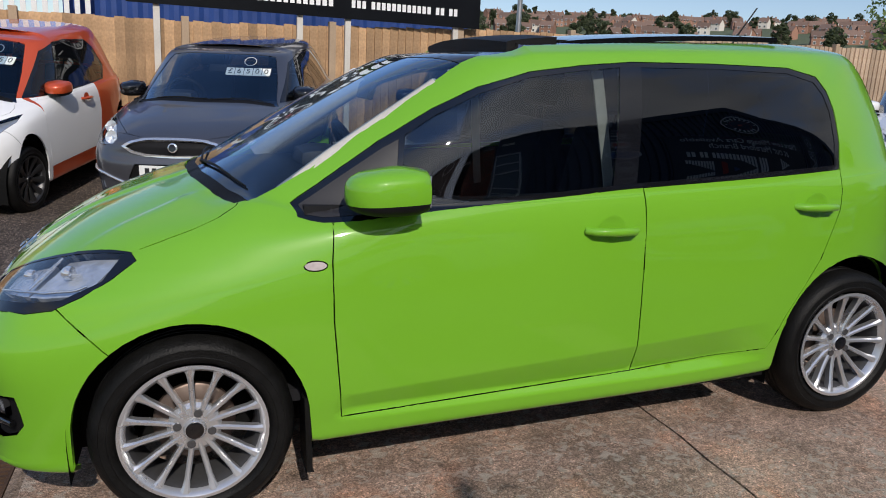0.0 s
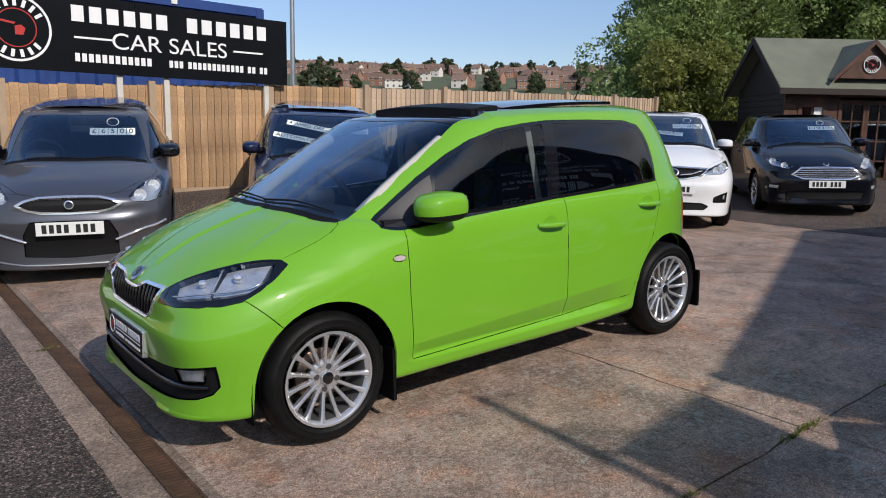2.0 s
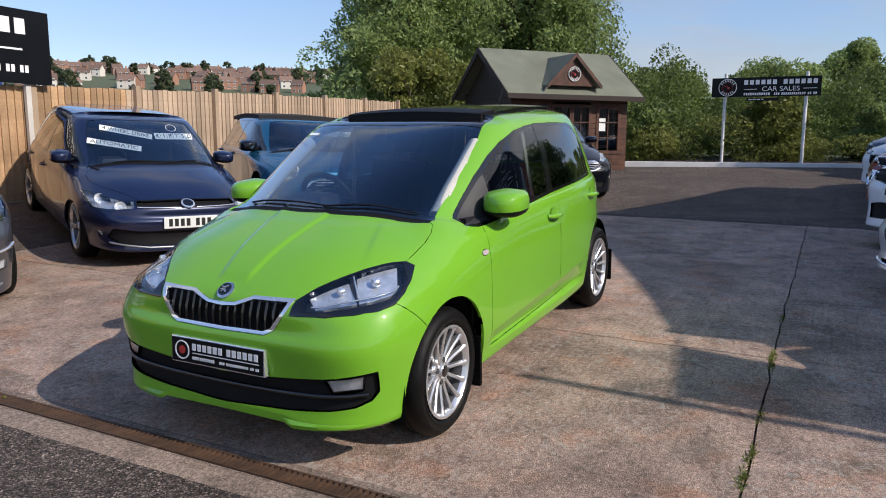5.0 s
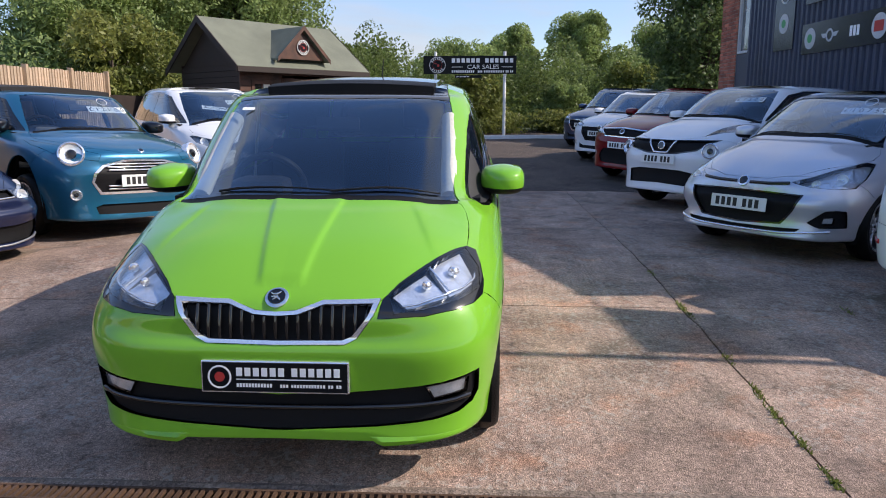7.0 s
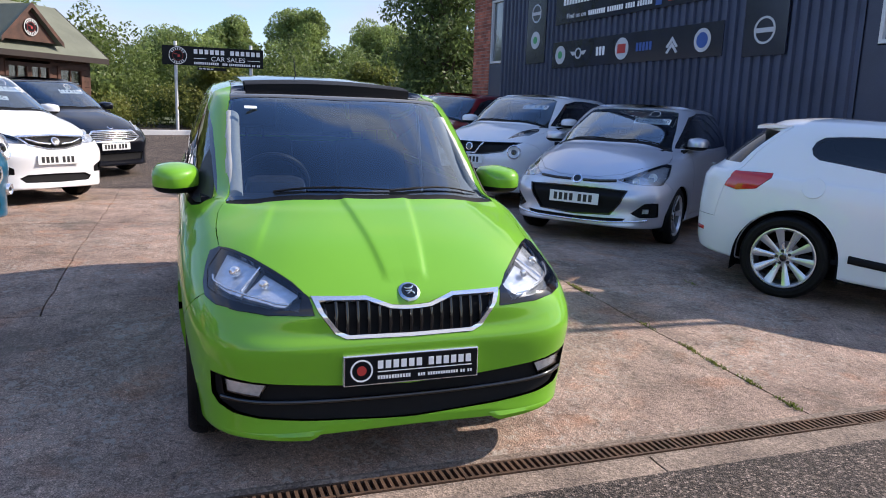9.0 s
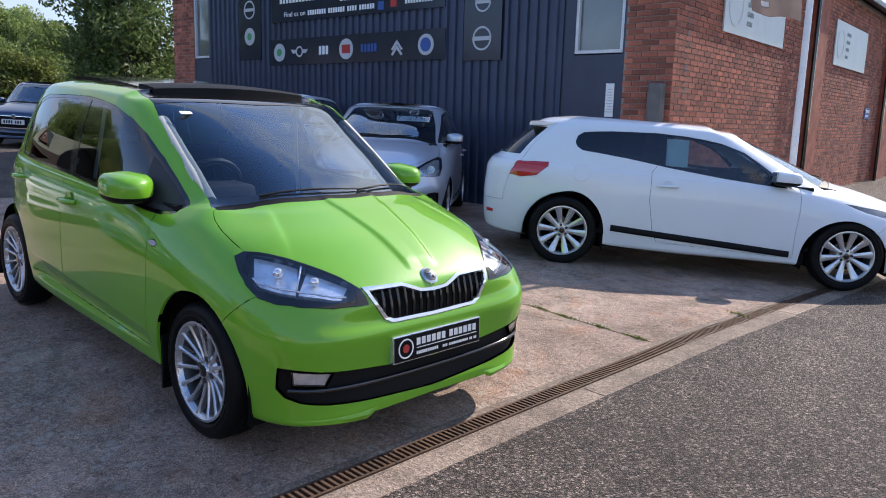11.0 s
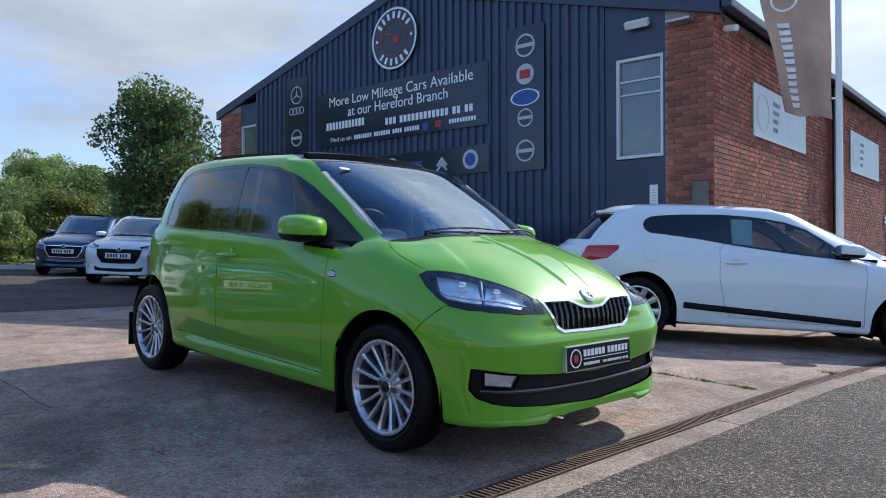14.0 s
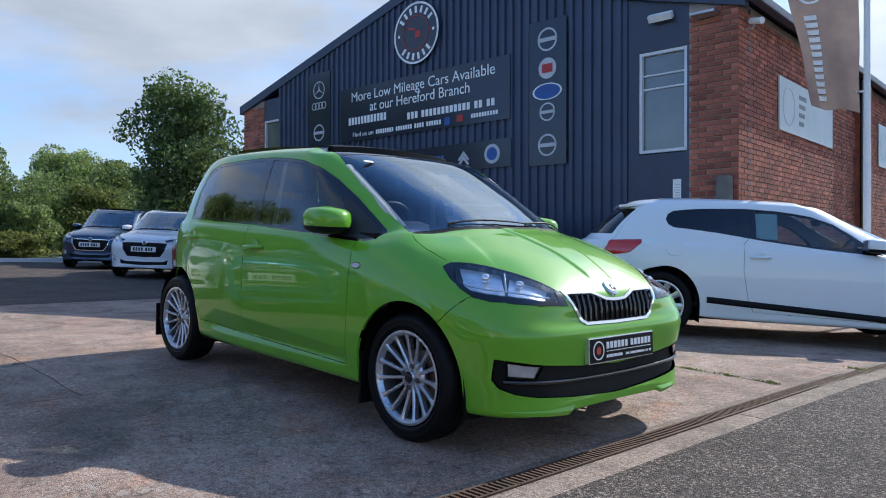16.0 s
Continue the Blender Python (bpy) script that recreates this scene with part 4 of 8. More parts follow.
SLIM_SHAPES = other_front(GEN_SHAPES, {
    "grille": [(0, 0.732), (0.20, 0.730), (0.418, 0.722), (0.432, 0.676), (0.20, 0.672), (0, 0.670)],
    "grille_frame": [(0, 0.740), (0.20, 0.738), (0.425, 0.730), (0.440, 0.668), (0.20, 0.662), (0, 0.660)],
    "headlight": [(0.440, 0.720), (0.49, 0.716), (0.598, 0.730), (0.700, 0.758), (0.755, 0.752), (0.757, 0.700), (0.745, 0.636), (0.633, 0.640), (0.450, 0.662)],
    "lower_grille": [(0, 0.415), (0.40, 0.415), (0.62, 0.440), (0.66, 0.335), (0.55, 0.270), (0, 0.258)],
    "fog_lamp": [(0.72, 0.40), (0.69, 0.39), (0.68, 0.34), (0.70, 0.33)]})
# a silver hatchback: six-sided grille under a dark slot, fog lamps in dark bezels
I_SHAPES = other_front(GEN_SHAPES, {
    "grille": [(0, 0.592), (0.25, 0.590), (0.478, 0.584), (0.430, 0.456), (0.345, 0.330), (0, 0.305)],
    "grille_frame": [(0, 0.600), (0.25, 0.598), (0.492, 0.592), (0.444, 0.456), (0.356, 0.320), (0, 0.294)],
    "headlight": [(0.378, 0.684), (0.474, 0.720), (0.572, 0.780), (0.663, 0.822), (0.707, 0.812), (0.735, 0.722), (0.728, 0.654), (0.668, 0.646), (0.52, 0.655)],
    "lower_grille": [(0, 0.275), (0.30, 0.282), (0.50, 0.292), (0.46, 0.258), (0, 0.250)],
    "fog_lamp": [(0.682, 0.405), (0.628, 0.400), (0.622, 0.345), (0.676, 0.345)]})
I_SHAPES.insert(5, ("fog_bezel", "front", [(0.535, 0.350), (0.640, 0.462), (0.690, 0.470), (0.728, 0.462), (0.726, 0.310), (0.610, 0.305)]))
FORD_SHAPES = other_front(GEN_SHAPES, {
    "grille": [(0, 0.690), (0.32, 0.682), (0.435, 0.594), (0.300, 0.550), (0, 0.548)],
    "grille_frame": [(0, 0.702), (0.335, 0.694), (0.460, 0.594), (0.310, 0.538), (0, 0.535)],
    "headlight": [(0.425, 0.695), (0.50, 0.745), (0.576, 0.790), (0.640, 0.812), (0.702, 0.818), (0.690, 0.755), (0.655, 0.705), (0.492, 0.668)],
    "lower_grille": [(0, 0.385), (0.40, 0.385), (0.52, 0.372), (0.48, 0.290), (0, 0.275)],
    "fog_lamp": [(0.715, 0.455), (0.60, 0.450), (0.61, 0.396), (0.705, 0.402)]})
MPV_SHAPES = other_front(GEN_SHAPES, {
    "grille": [(0, 0.722), (0.27, 0.712), (0.395, 0.706), (0.318, 0.640), (0.108, 0.600), (0, 0.598)],
    "grille_frame": [(0, 0.736), (0.28, 0.726), (0.415, 0.718), (0.330, 0.630), (0.112, 0.586), (0, 0.584)],
    "headlight": [(0.418, 0.714), (0.52, 0.748), (0.627, 0.778), (0.700, 0.802), (0.725, 0.790), (0.716, 0.721), (0.595, 0.655), (0.340, 0.640)],
    "lower_grille": [(0, 0.350), (0.35, 0.345), (0.44, 0.312), (0.38, 0.270), (0, 0.262)],
    "fog_lamp": [(0.660, 0.440), (0.615, 0.430), (0.612, 0.385), (0.656, 0.385)]})
MPV_SHAPES.insert(5, ("fog_bezel", "front", [(0.672, 0.462), (0.580, 0.440), (0.486, 0.408), (0.486, 0.352), (0.668, 0.348)]))
CROSS_SHAPES = other_front(GEN_SHAPES, {
    "grille": [(0, 0.688), (0.19, 0.690), (0.60, 0.702), (0.469, 0.608), (0.195, 0.568), (0, 0.566)],
    "grille_frame": [(0, 0.696), (0.19, 0.698), (0.625, 0.711), (0.478, 0.600), (0.200, 0.558), (0, 0.556)],
    "lower_grille": [(0, 0.415), (0.30, 0.412), (0.47, 0.392), (0.45, 0.272), (0, 0.285)],
    "fog_lamp": [(0.66, 0.36), (0.60, 0.36), (0.59, 0.31), (0.65, 0.31)]})
CROSS_SHAPES = [q if q[0] != "headlight" else ("headlight", "near", [(-0.44, 0.440, 0.725), (-0.22, 0.470, 0.815), (-0.05, 0.520, 0.885), (0.06, 0.580, 0.905), (-0.04, 0.618, 0.862), (-0.22, 0.600, 0.795)]) for q in CROSS_SHAPES]
MINI_SHAPES = other_front(BIG_SHAPES, {
    "grille": [(0, 0.612), (0.20, 0.608), (0.375, 0.570), (0.450, 0.520), (0.468, 0.466), (0.405, 0.402), (0, 0.402)],
    "grille_frame": [(0, 0.628), (0.20, 0.624), (0.390, 0.584), (0.472, 0.528), (0.490, 0.466), (0.420, 0.386), (0, 0.386)],
    "lower_grille": [(0, 0.318), (0.40, 0.318), (0.46, 0.300), (0.44, 0.250), (0, 0.245)],
    "fog_lamp": [(0.01, 0.24), (0.012, 0.24), (0.012, 0.238)]})
RED_SHAPES = other_front(GEN_SHAPES, {
    "grille": [(0, 0.715), (0.44, 0.688), (0.335, 0.602), (0, 0.600)],
    "grille_frame": [(0, 0.732), (0.47, 0.702), (0.350, 0.588), (0, 0.585)]})
MICRO_SHAPES = other_front(GEN_SHAPES, {
    "door": [(0.40, 0.33), (0.36, 0.60), (0.38, 0.940), (1.66, 0.958), (1.70, 0.62), (1.62, 0.34)],
    "rear_window_side": [(1.60, 0.970), (1.95, 0.985), (2.10, 1.10), (2.02, 1.24), (1.90, 1.315), (1.60, 1.335)],
    "front_window": [(0.42, 0.958), (1.54, 0.968), (1.54, 1.335), (1.15, 1.322), (0.88, 1.268), (0.60, 1.10)],
    "window_trim": [(0.32, 0.945), (1.40, 0.952), (1.97, 0.970), (2.14, 1.09), (2.05, 1.26), (1.92, 1.33), (1.43, 1.355), (1.15, 1.345), (0.87, 1.290), (0.58, 1.115)]})
MICRO_SHAPES = [q for q in MICRO_SHAPES if q[0] != "rear_door"] + [("wing", "side", [(-0.62, 0.10), (0.42, 0.10), (0.40, 0.70), (0.32, 0.945), (0.10, 0.96), (-0.62, 0.90)])]
RIDGES = []
for d in (-0.022, -0.011, -0.004, 0.004, 0.011, 0.022):
    for base, slope in ((0.075, 0.075), (0.60, -0.17)):
        RIDGES.append([(-0.46 + 0.48 * t, base + slope * (0.04 + 0.48 * t) / 0.55 + d, 0.75 + 0.225 * t ** 0.8) for t in np.linspace(0, 1, 30)])
for d in (-0.006, 0.0, 0.006):
    RIDGES.append([(0.46 + 1.56 * t, 0.815, 0.36 + 0.073 * t + d) for t in np.linspace(0, 1, 60)])
HERO_CUT = partition(HERO_SHAPES, 140, 92, RIDGES)
GEN_CUT = partition(GEN_SHAPES, 70, 46)
BIG_CUT = partition(BIG_SHAPES, 70, 46)
OVAL_CUT = partition(OVAL_SHAPES, 70, 46)
SLIM_CUT = partition(SLIM_SHAPES, 70, 46)
MICRO_CUT = partition(MICRO_SHAPES, 70, 46)
COUPE_CUT = partition(COUPE_SHAPES, 78, 50)
I_CUT, FORD_CUT, MPV_CUT, CROSS_CUT, MINI_CUT, RED_CUT = [partition(q, 70, 46) for q in (I_SHAPES, FORD_SHAPES, MPV_SHAPES, CROSS_SHAPES, MINI_SHAPES, RED_SHAPES)]


def make_warp(fo=0.60, wb=2.42, ro=0.55, width=1.645, top=1.432, belt=0.95, nose=0.72, lean=0.0, tail=0.0, clear=0.2, ridges=None, round_nose=0.0, tuck=0.0):
    """Carries the common skin over to a car of other proportions: overhangs, wheelbase, width, heights, rake of screen and tail."""
    xs = ([-0.605, 0.0, 2.42, 2.965], [-fo, 0.0, wb, wb + ro])
    zs = ([0.0, 0.2, 0.72, 0.95, 1.432], [0.0, clear, nose, belt, top])

    def w(p):
        if ridges:
            p = ridges(p)
        x, y, z = p
        k = np.clip((z - 0.93) / 0.5, 0, 1)
        s = np.clip((x - 0.5) / 2.0, 0, 1)
        x = x + round_nose * np.clip(np.abs(y) / 0.82, 0, 1) ** 3 * np.clip(-x / 0.4, 0, 1)
        nx = np.interp(x, *xs) + k * (lean * (1 - s) + tail * s)
        return np.stack([nx, y * width / 1.645 * (1 - tuck * k), spline(zs[0], zs[1], z)])
    return w


def wheel_set(car, wb, track, radius, style, spokes, material, wheel_y, width=0.19):
    """Four wheels: brake disc, tyre and rim with its spokes, cap and bolts."""
    r, rr = radius, radius * 0.715
    tyre = Geo().lathe([(rr - 0.004, 0.055), (rr + 0.01, 0.085), (r * 0.79, 0.0925), (r * 0.80, 0.0945), (r * 0.812, 0.0945), (r * 0.82, 0.092), (r * 0.885, 0.0925), (r * 0.89, 0.0945), (r * 0.905, 0.094), (r * 0.965, 0.078), (r, 0.052), (r, 0.020), (r - 0.006, 0.017), (r - 0.006, 0.010), (r, 0.007), (r, -0.007), (r - 0.006, -0.010), (r - 0.006, -0.017), (r, -0.020), (r, -0.052), (r * 0.965, -0.078), (r * 0.90, -0.092), (rr, -0.085), (rr - 0.01, -0.06)], 56, True)
    tyre_me = tyre.mesh("tyre", RUBBER, 40)
    rim = Geo().lathe([(rr + 0.003, 0.084), (rr + 0.004, 0.089), (rr - 0.006, 0.090), (rr - 0.014, 0.082), (rr - 0.020, 0.066)], 56)
    barrel = Geo().lathe([(rr - 0.020, 0.066), (rr - 0.027, 0.050), (rr - 0.03, -0.06), (rr - 0.012, -0.07)], 48).mesh("rim_barrel", SHADED_ALLOY, 40)
    hub = 0.066
    rim.lathe([(0.0, 0.068), (0.028, 0.068), (0.032, 0.064), (0.034, 0.056), (hub, 0.052), (hub + 0.012, 0.040), (hub + 0.012, 0.02)], 32)
    for k in range(spokes):
        a0 = 2 * math.pi * k / spokes
        pairs = ((0.0,),) if style == "multi" else ((-0.10, 0.10),) if style == "twin" else ((0.0,),)
        for off in pairs[0]:
            w0, w1 = (0.0085, 0.0085) if style == "multi" else (0.013, 0.011) if style == "twin" else (0.014, 0.034)
            curl = 0.0
            vs = []
            n = 9
            for i in range(n):
                t = i / (n - 1)
                rad = 0.045 + (rr - 0.045 - 0.008) * t
                a = a0 + off * (0.35 + 0.65 * t) + curl * (t - 0.3) * t
                ww = (w0 + (w1 - w0) * t) * (1 + (1.1 * max(0.0, (t - 0.72) / 0.28) ** 2 if style == "multi" else 0.0))
                front = 0.056 + 0.030 * t**1.6
                d, e = Vector((math.cos(a), 0, math.sin(a))), Vector((-math.sin(a), 0, math.cos(a)))
                vs += [d * rad - e * ww + Vector((0, front - 0.006, 0)), d * rad - e * ww * 0.45 + Vector((0, front, 0)), d * rad + e * ww * 0.45 + Vector((0, front, 0)), d * rad + e * ww + Vector((0, front - 0.006, 0)), d * rad + e * ww * 0.8 + Vector((0, front - 0.03, 0)), d * rad - e * ww * 0.8 + Vector((0, front - 0.03, 0))]
            fs = [(i * 6 + j, i * 6 + (j + 1) % 6, (i + 1) * 6 + (j + 1) % 6, (i + 1) * 6 + j) for i in range(n - 1) for j in range(6)]
            rim.add(vs, fs)
    rim_me = rim.mesh("rim", material, 35)
    bolt = Geo().lathe([(0.0, 0.0585), (0.0085, 0.0605), (0.0125, 0.0595), (0.0130, 0.045)], 14).mesh("bolt", DARK_ALLOY if style != "multi" else SHADED_ALLOY, 40)
    cap = Geo().lathe([(0.0, 0.0715), (0.021, 0.0715), (0.026, 0.0700), (0.027, 0.064)], 24).mesh("centre_cap", GLOSS_BLACK, 40)
    plate = Geo().lathe([(0.0, 0.0), (0.115, 0.0), (0.120, -0.004), (0.120, -0.022), (0.05, -0.03), (0.0, -0.03)], 32).mesh("wheel", DISC, 40)
    for x in (0, wb):
        for s in (1, -1):
            base = pose(x, s * wheel_y, radius - 0.004) @ (pose(0, 0, 0) if s > 0 else pose(0, 0, 0, 0, 0, 180))
            w = part("wheel", plate, DISC, car, m=base @ pose(0, 0, 0, 0, random.uniform(0, 40), 0))
            part("tyre", tyre_me, RUBBER, w)
            part("rim", rim_me, material, w)
            part("rim_barrel", barrel, SHADED_ALLOY, w)
            part("centre_cap", cap, GLOSS_BLACK, w)
            nb = 4 if style == "multi" else 5
            for k in range(nb):
                a = 2 * math.pi * (k + 0.5) / nb
                part("bolt", bolt, DARK_ALLOY, w, m=pose(0.050 * math.cos(a), 0, 0.050 * math.sin(a)))


def seat_geo(x, y, z, w=0.46):
    g = Geo()
    g.box(x - 0.26, x + 0.24, y - w / 2, y + w / 2, z, z + 0.17, 0.05)
    g.box(-0.06, 0.08, -w / 2 + 0.01, w / 2 - 0.01, 0, 0.60, 0.05, pose(x + 0.26, y, z + 0.10, 0, 14, 0))
    g.box(-0.045, 0.045, -0.13, 0.13, 0.66, 0.86, 0.035, pose(x + 0.26, y, z + 0.10, 0, 14, 0))
    g.tube([(x + 0.42, y - 0.05, z + 0.64), (x + 0.45, y - 0.05, z + 0.78)], 0.007, 6)
    g.tube([(x + 0.42, y + 0.05, z + 0.64), (x + 0.45, y + 0.05, z + 0.78)], 0.007, 6)
    return g


def plate_part(car, m, yellow=False, dark=False):
    """A number plate whose characters stay plain bars; m: x along the plate, facing -y."""
    p = part("number_plate", Geo().box(-0.26, 0.26, -0.008, 0.0, -0.056, 0.056, 0.003), SIGN_BLACK if dark else PLATE_WHITE, car, m=m)
    if not dark:
        x = -0.215
        for k in range(7):
            if k == 4:
                x += 0.035
            part("plate_bar", Geo().box(x, x + 0.036, -0.0095, -0.007, -0.036, 0.036), BLACK_INK, p)
            x += 0.056
    return p


def skin_at(view, a, b, warp):
    """A place on the warped skin and its outward direction."""
    w = outline(view, [(a, b), (a + 1e-4, b), (a, b + 1e-4)], 1.0)[0]
    u, v = np.array([max(0, min(U_MAX, w[0]))]), np.array([w[1]])
    return Vector(skin(u, v, warp)[:, 0]), Vector(skin_normals(u, v, warp)[0] * SIDE_N)


def lamp_inside(car, cut, warp, names, parent_name, housing, reflector):
    """A lamp unit: dark bowl behind the skin, mirrored reflector shapes, clear lens."""
    for s in (1, -1):
        names = [q for q in names + ["lamp_bowl", "lamp_main"] if q in cut[2]]
        lens = panel_mesh(parent_name, cut, names, warp, LENS, (s,), gap=0.001, sink=0.001, depth=0.0)
        lamp = part(parent_name, lens, LENS, car, "clear lamp lens over bright reflectors")
        bowl = panel_mesh("lamp_housing", cut, names, warp, housing, (s,), gap=0.002, sink=0.045, depth=-0.044)
        part("lamp_housing", bowl, housing, lamp)
        for q in ("lamp_bowl", "lamp_main"):
            if q in cut[2]:
                part("reflector", panel_mesh("reflector", cut, [q], warp, reflector, (s,), gap=0.0, sink=0.026, depth=0.016), reflector, lamp, "bright fluted reflector")
        yield s, lamp


def add_car(name, m, label, cut, warp, spec):
    """A parked car with its panels, panes, lamps, wheels and cabin. spec holds colours and sizes."""
    car = thing(name, m, label, "car", spec.get("group", ""))
    body = spec["paint"]
    wb, half = spec["wb"], spec["width"] / 2
    names = set(cut[2])

    def put(pname, wanted, material, sides, lab="", **kw):
        if not any(x in names for x in wanted):
            return None
        me = panel_mesh(pname, cut, wanted, warp, material, sides, **kw)
        return part(pname, me, material, car, lab)

    put("body", ["body"], body, (1, -1))
    put("bonnet", ["bonnet"], spec.get("bonnet", body), (1, -1))
    put("front_bumper", ["bumper"], spec.get("bumper", body), (1, -1))
    for s in (1, -1):
        put("wing", ["wing"], spec.get("wing", body), (s,))
    put("windscreen", ["windscreen"], GLASS_SCREEN, (1, -1), "clear windscreen", gap=0.0, sink=0.004, depth=0.006)
    put("cowl", ["cowl"], BLACK_TRIM, (1, -1), "black plastic cowl below the windscreen", gap=0.0, sink=0.006)
    put("rear_screen", ["rear_screen"], GLASS_DARK, (1, -1), "dark rear screen", gap=0.0, sink=0.004)
    put("tailgate", ["tailgate"], body, (1, -1))
    if "roof_glass" in names:
        put("roof_glass", ["roof_glass"], GLOSS_BLACK, (1, -1), "black glass roof surround", sink=0.002)
    for s in (1, -1):
        put("door", ["door"], spec.get("doors", body), (s,))
        put("rear_door", ["rear_door"], body, (s,))
        put("side_window", ["front_window"], GLASS_FRONT, (s,), "tinted side window", gap=0.0, sink=0.004, depth=0.005)
        put("rear_side_window", ["rear_window_side"], spec.get("rear_glass", GLASS_DARK), (s,), "dark privacy glass", gap=0.0, sink=0.004, depth=0.005)
        put("window_trim", ["window_trim"], GLOSS_BLACK, (s,), gap=0.0, sink=0.002, depth=0.012)
        put("mirror_base", ["mirror_base"], GREY_TRIM, (s,), "grey plastic mirror base", gap=0.001, sink=0.001)
        put("indicator", ["indicator"], AMBER, (s,), "oval side indicator", sink=-0.003)
        put("fog_bezel", ["fog_bezel"], BLACK_TRIM, (s,), "black fog lamp bezel", sink=0.016, gap=0.0, depth=-0.016)
        put("tail_light", ["tail_light"], RED_LENS, (s,), "red tail light", sink=-0.002)
    # grille, its frame and bars
    gr = put("grille", ["grille"], spec.get("grille", BLACK_TRIM), (1, -1), "black grille", sink=0.022, gap=0.0, depth=-0.02)
    put("grille_frame", ["grille_frame"], spec.get("frame", CHROME), (1, -1), "", sink=-0.004, gap=0.0, depth=0.02)
    put("lower_grille", ["lower_grille"], spec.get("lower", BLACK_TRIM), (1, -1), "black lower grille", sink=0.018, gap=0.0, depth=-0.018)
    # lamps
    if spec.get("plain_lamps"):
        for s in (1, -1):
            put("wing_panel", ["headlight"], body, (s,))
    for s, lamp in () if spec.get("plain_lamps") else lamp_inside(car, cut, warp, ["headlight"], "headlight", spec.get("housing", LAMP_BOWL), spec.get("reflector", LAMP_INNER)):
        y0, z0 = spec.get("lamp_at", (0.56, 0.70))
        for dy, dz, r in spec.get("bowls", ((-0.045, -0.01, 0.05), (0.065, 0.035, 0.048))):
            c, n = skin_at("front", y0 + dy, z0 + dz, warp)
            c = c - n * 0.026
            c.y, n = c.y * s, Vector((n.x, n.y * s, n.z))
            q = (n * 0.6 + Vector((-1, 0, 0))).normalized().to_track_quat("-Y", "Z").to_matrix().to_4x4()
            g = Geo().lathe([(0.0, 0.030), (r * 0.35, 0.026), (r * 0.7, 0.014), (r, -0.006), (r * 1.05, -0.008)], 24)
            part("reflector", g, LAMP_INNER, lamp, "bright lamp reflector", 40, Matrix.Translation(c) @ q)
            part("bulb", Geo().lathe([(0.0, 0.010), (0.007, 0.011), (0.008, 0.016), (0.006, 0.028)], 12), spec.get("bulb", CHROME), lamp, "", 40, Matrix.Translation(c) @ q)
    for s in (1, -1):
        me = panel_mesh("fog_lamp", cut, ["fog_lamp"], warp, LENS, (s,), gap=0.001, sink=0.006, depth=0.0)
        if me:
            fog = part("fog_lamp", me, LENS, car, "clear fog lamp")
            part("reflector", panel_mesh("reflector", cut, ["fog_lamp"], warp, spec.get("reflector", LAMP_INNER), (s,), gap=0.006, sink=0.014, depth=0.0), spec.get("reflector", LAMP_INNER), fog)
    for s in (1, -1):
        put("headlight_rim", ["headlight_rim"], GLOSS_BLACK, (s,), "black headlight surround", sink=-0.001, gap=0.0, depth=0.03)
    # wheel wells and underside
    for x in (0, wb):
        for s in (1, -1):
            g, n = Geo(), 20
            wr, wide = spec.get("well", 0.345), spec.get("well_edge", 0.06)
            ring = [(wr, -0.12)] + [(wr * math.cos(math.pi * k / n), (wr + 0.02) * math.sin(math.pi * k / n)) for k in range(n + 1)] + [(-wr, -0.12)]
            vs = [(x + a, s * yy, 0.28 + b) for yy in (half - wide, half - 0.30) for a, b in ring]
            n = len(ring) - 1
            g.add(vs, [(k, k + 1, n + 2 + k, n + 1 + k) for k in range(n)] + [tuple(range(n + 1, 2 * n + 2))])
            part("wheel_well", g, UNDER, car)
    g = Geo()
    g.box(-0.45, wb + 0.42, -half + 0.34, half - 0.34, 0.20, 0.30)
    g.box(0.37, wb - 0.37, -half + 0.05, half - 0.05, 0.205, 0.32)
    part("underbody", g, UNDER, car)
    wheel_set(car, wb, spec["width"] - 0.2, spec.get("wheel_r", 0.30), spec.get("style", "plain"), spec.get("spokes", 10), spec.get("rim", ALLOY), half - 0.122)
    # cabin
    belt = spec["belt"]
    g = Geo()
    prof = [(0.10, belt - 0.03), (0.35, belt - 0.005), (0.55, belt - 0.03), (0.66, belt - 0.10), (0.62, belt - 0.30), (0.05, belt - 0.35)]
    vs = [(x, s * (half - 0.30 + 0.14 * min(1, x / 0.6)), z) for s in (-1, 1) for x, z in prof]
    k = len(prof)
    g.add(vs, [tuple(range(k)), tuple(range(k, 2 * k))[::-1]] + [(i, (i + 1) % k, k + (i + 1) % k, k + i) for i in range(k)])
    part("dashboard", g, BLACK_TRIM, car, smooth=30)
    part("floor_pan", Geo().box(0.2, wb - 0.1, -half + 0.10, half - 0.10, 0.32, 0.36), SEAT, car)
    for s in (1, -1):
        part("door_lining", Geo().box(0.35, wb - 0.35, s * (half - 0.15), s * (half - 0.11), 0.36, belt - 0.02), SEAT, car)
    sx = spec.get("seat_x", 1.18)
    for s in (1, -1):
        part("front_seat", seat_geo(sx, s * 0.36, 0.42), SEAT, car, smooth=40)
    if spec.get("rear_seat", True):
        g = Geo()
        g.box(sx + 0.62, sx + 1.1, -half + 0.2, half - 0.2, 0.40, 0.55, 0.05)
        g.box(-0.07, 0.07, -half + 0.2, half - 0.2, 0, 0.55, 0.05, pose(sx + 1.1, 0, 0.48, 0, 16, 0))
        part("rear_bench", g, SEAT, car, smooth=40)
    wheel = Geo()
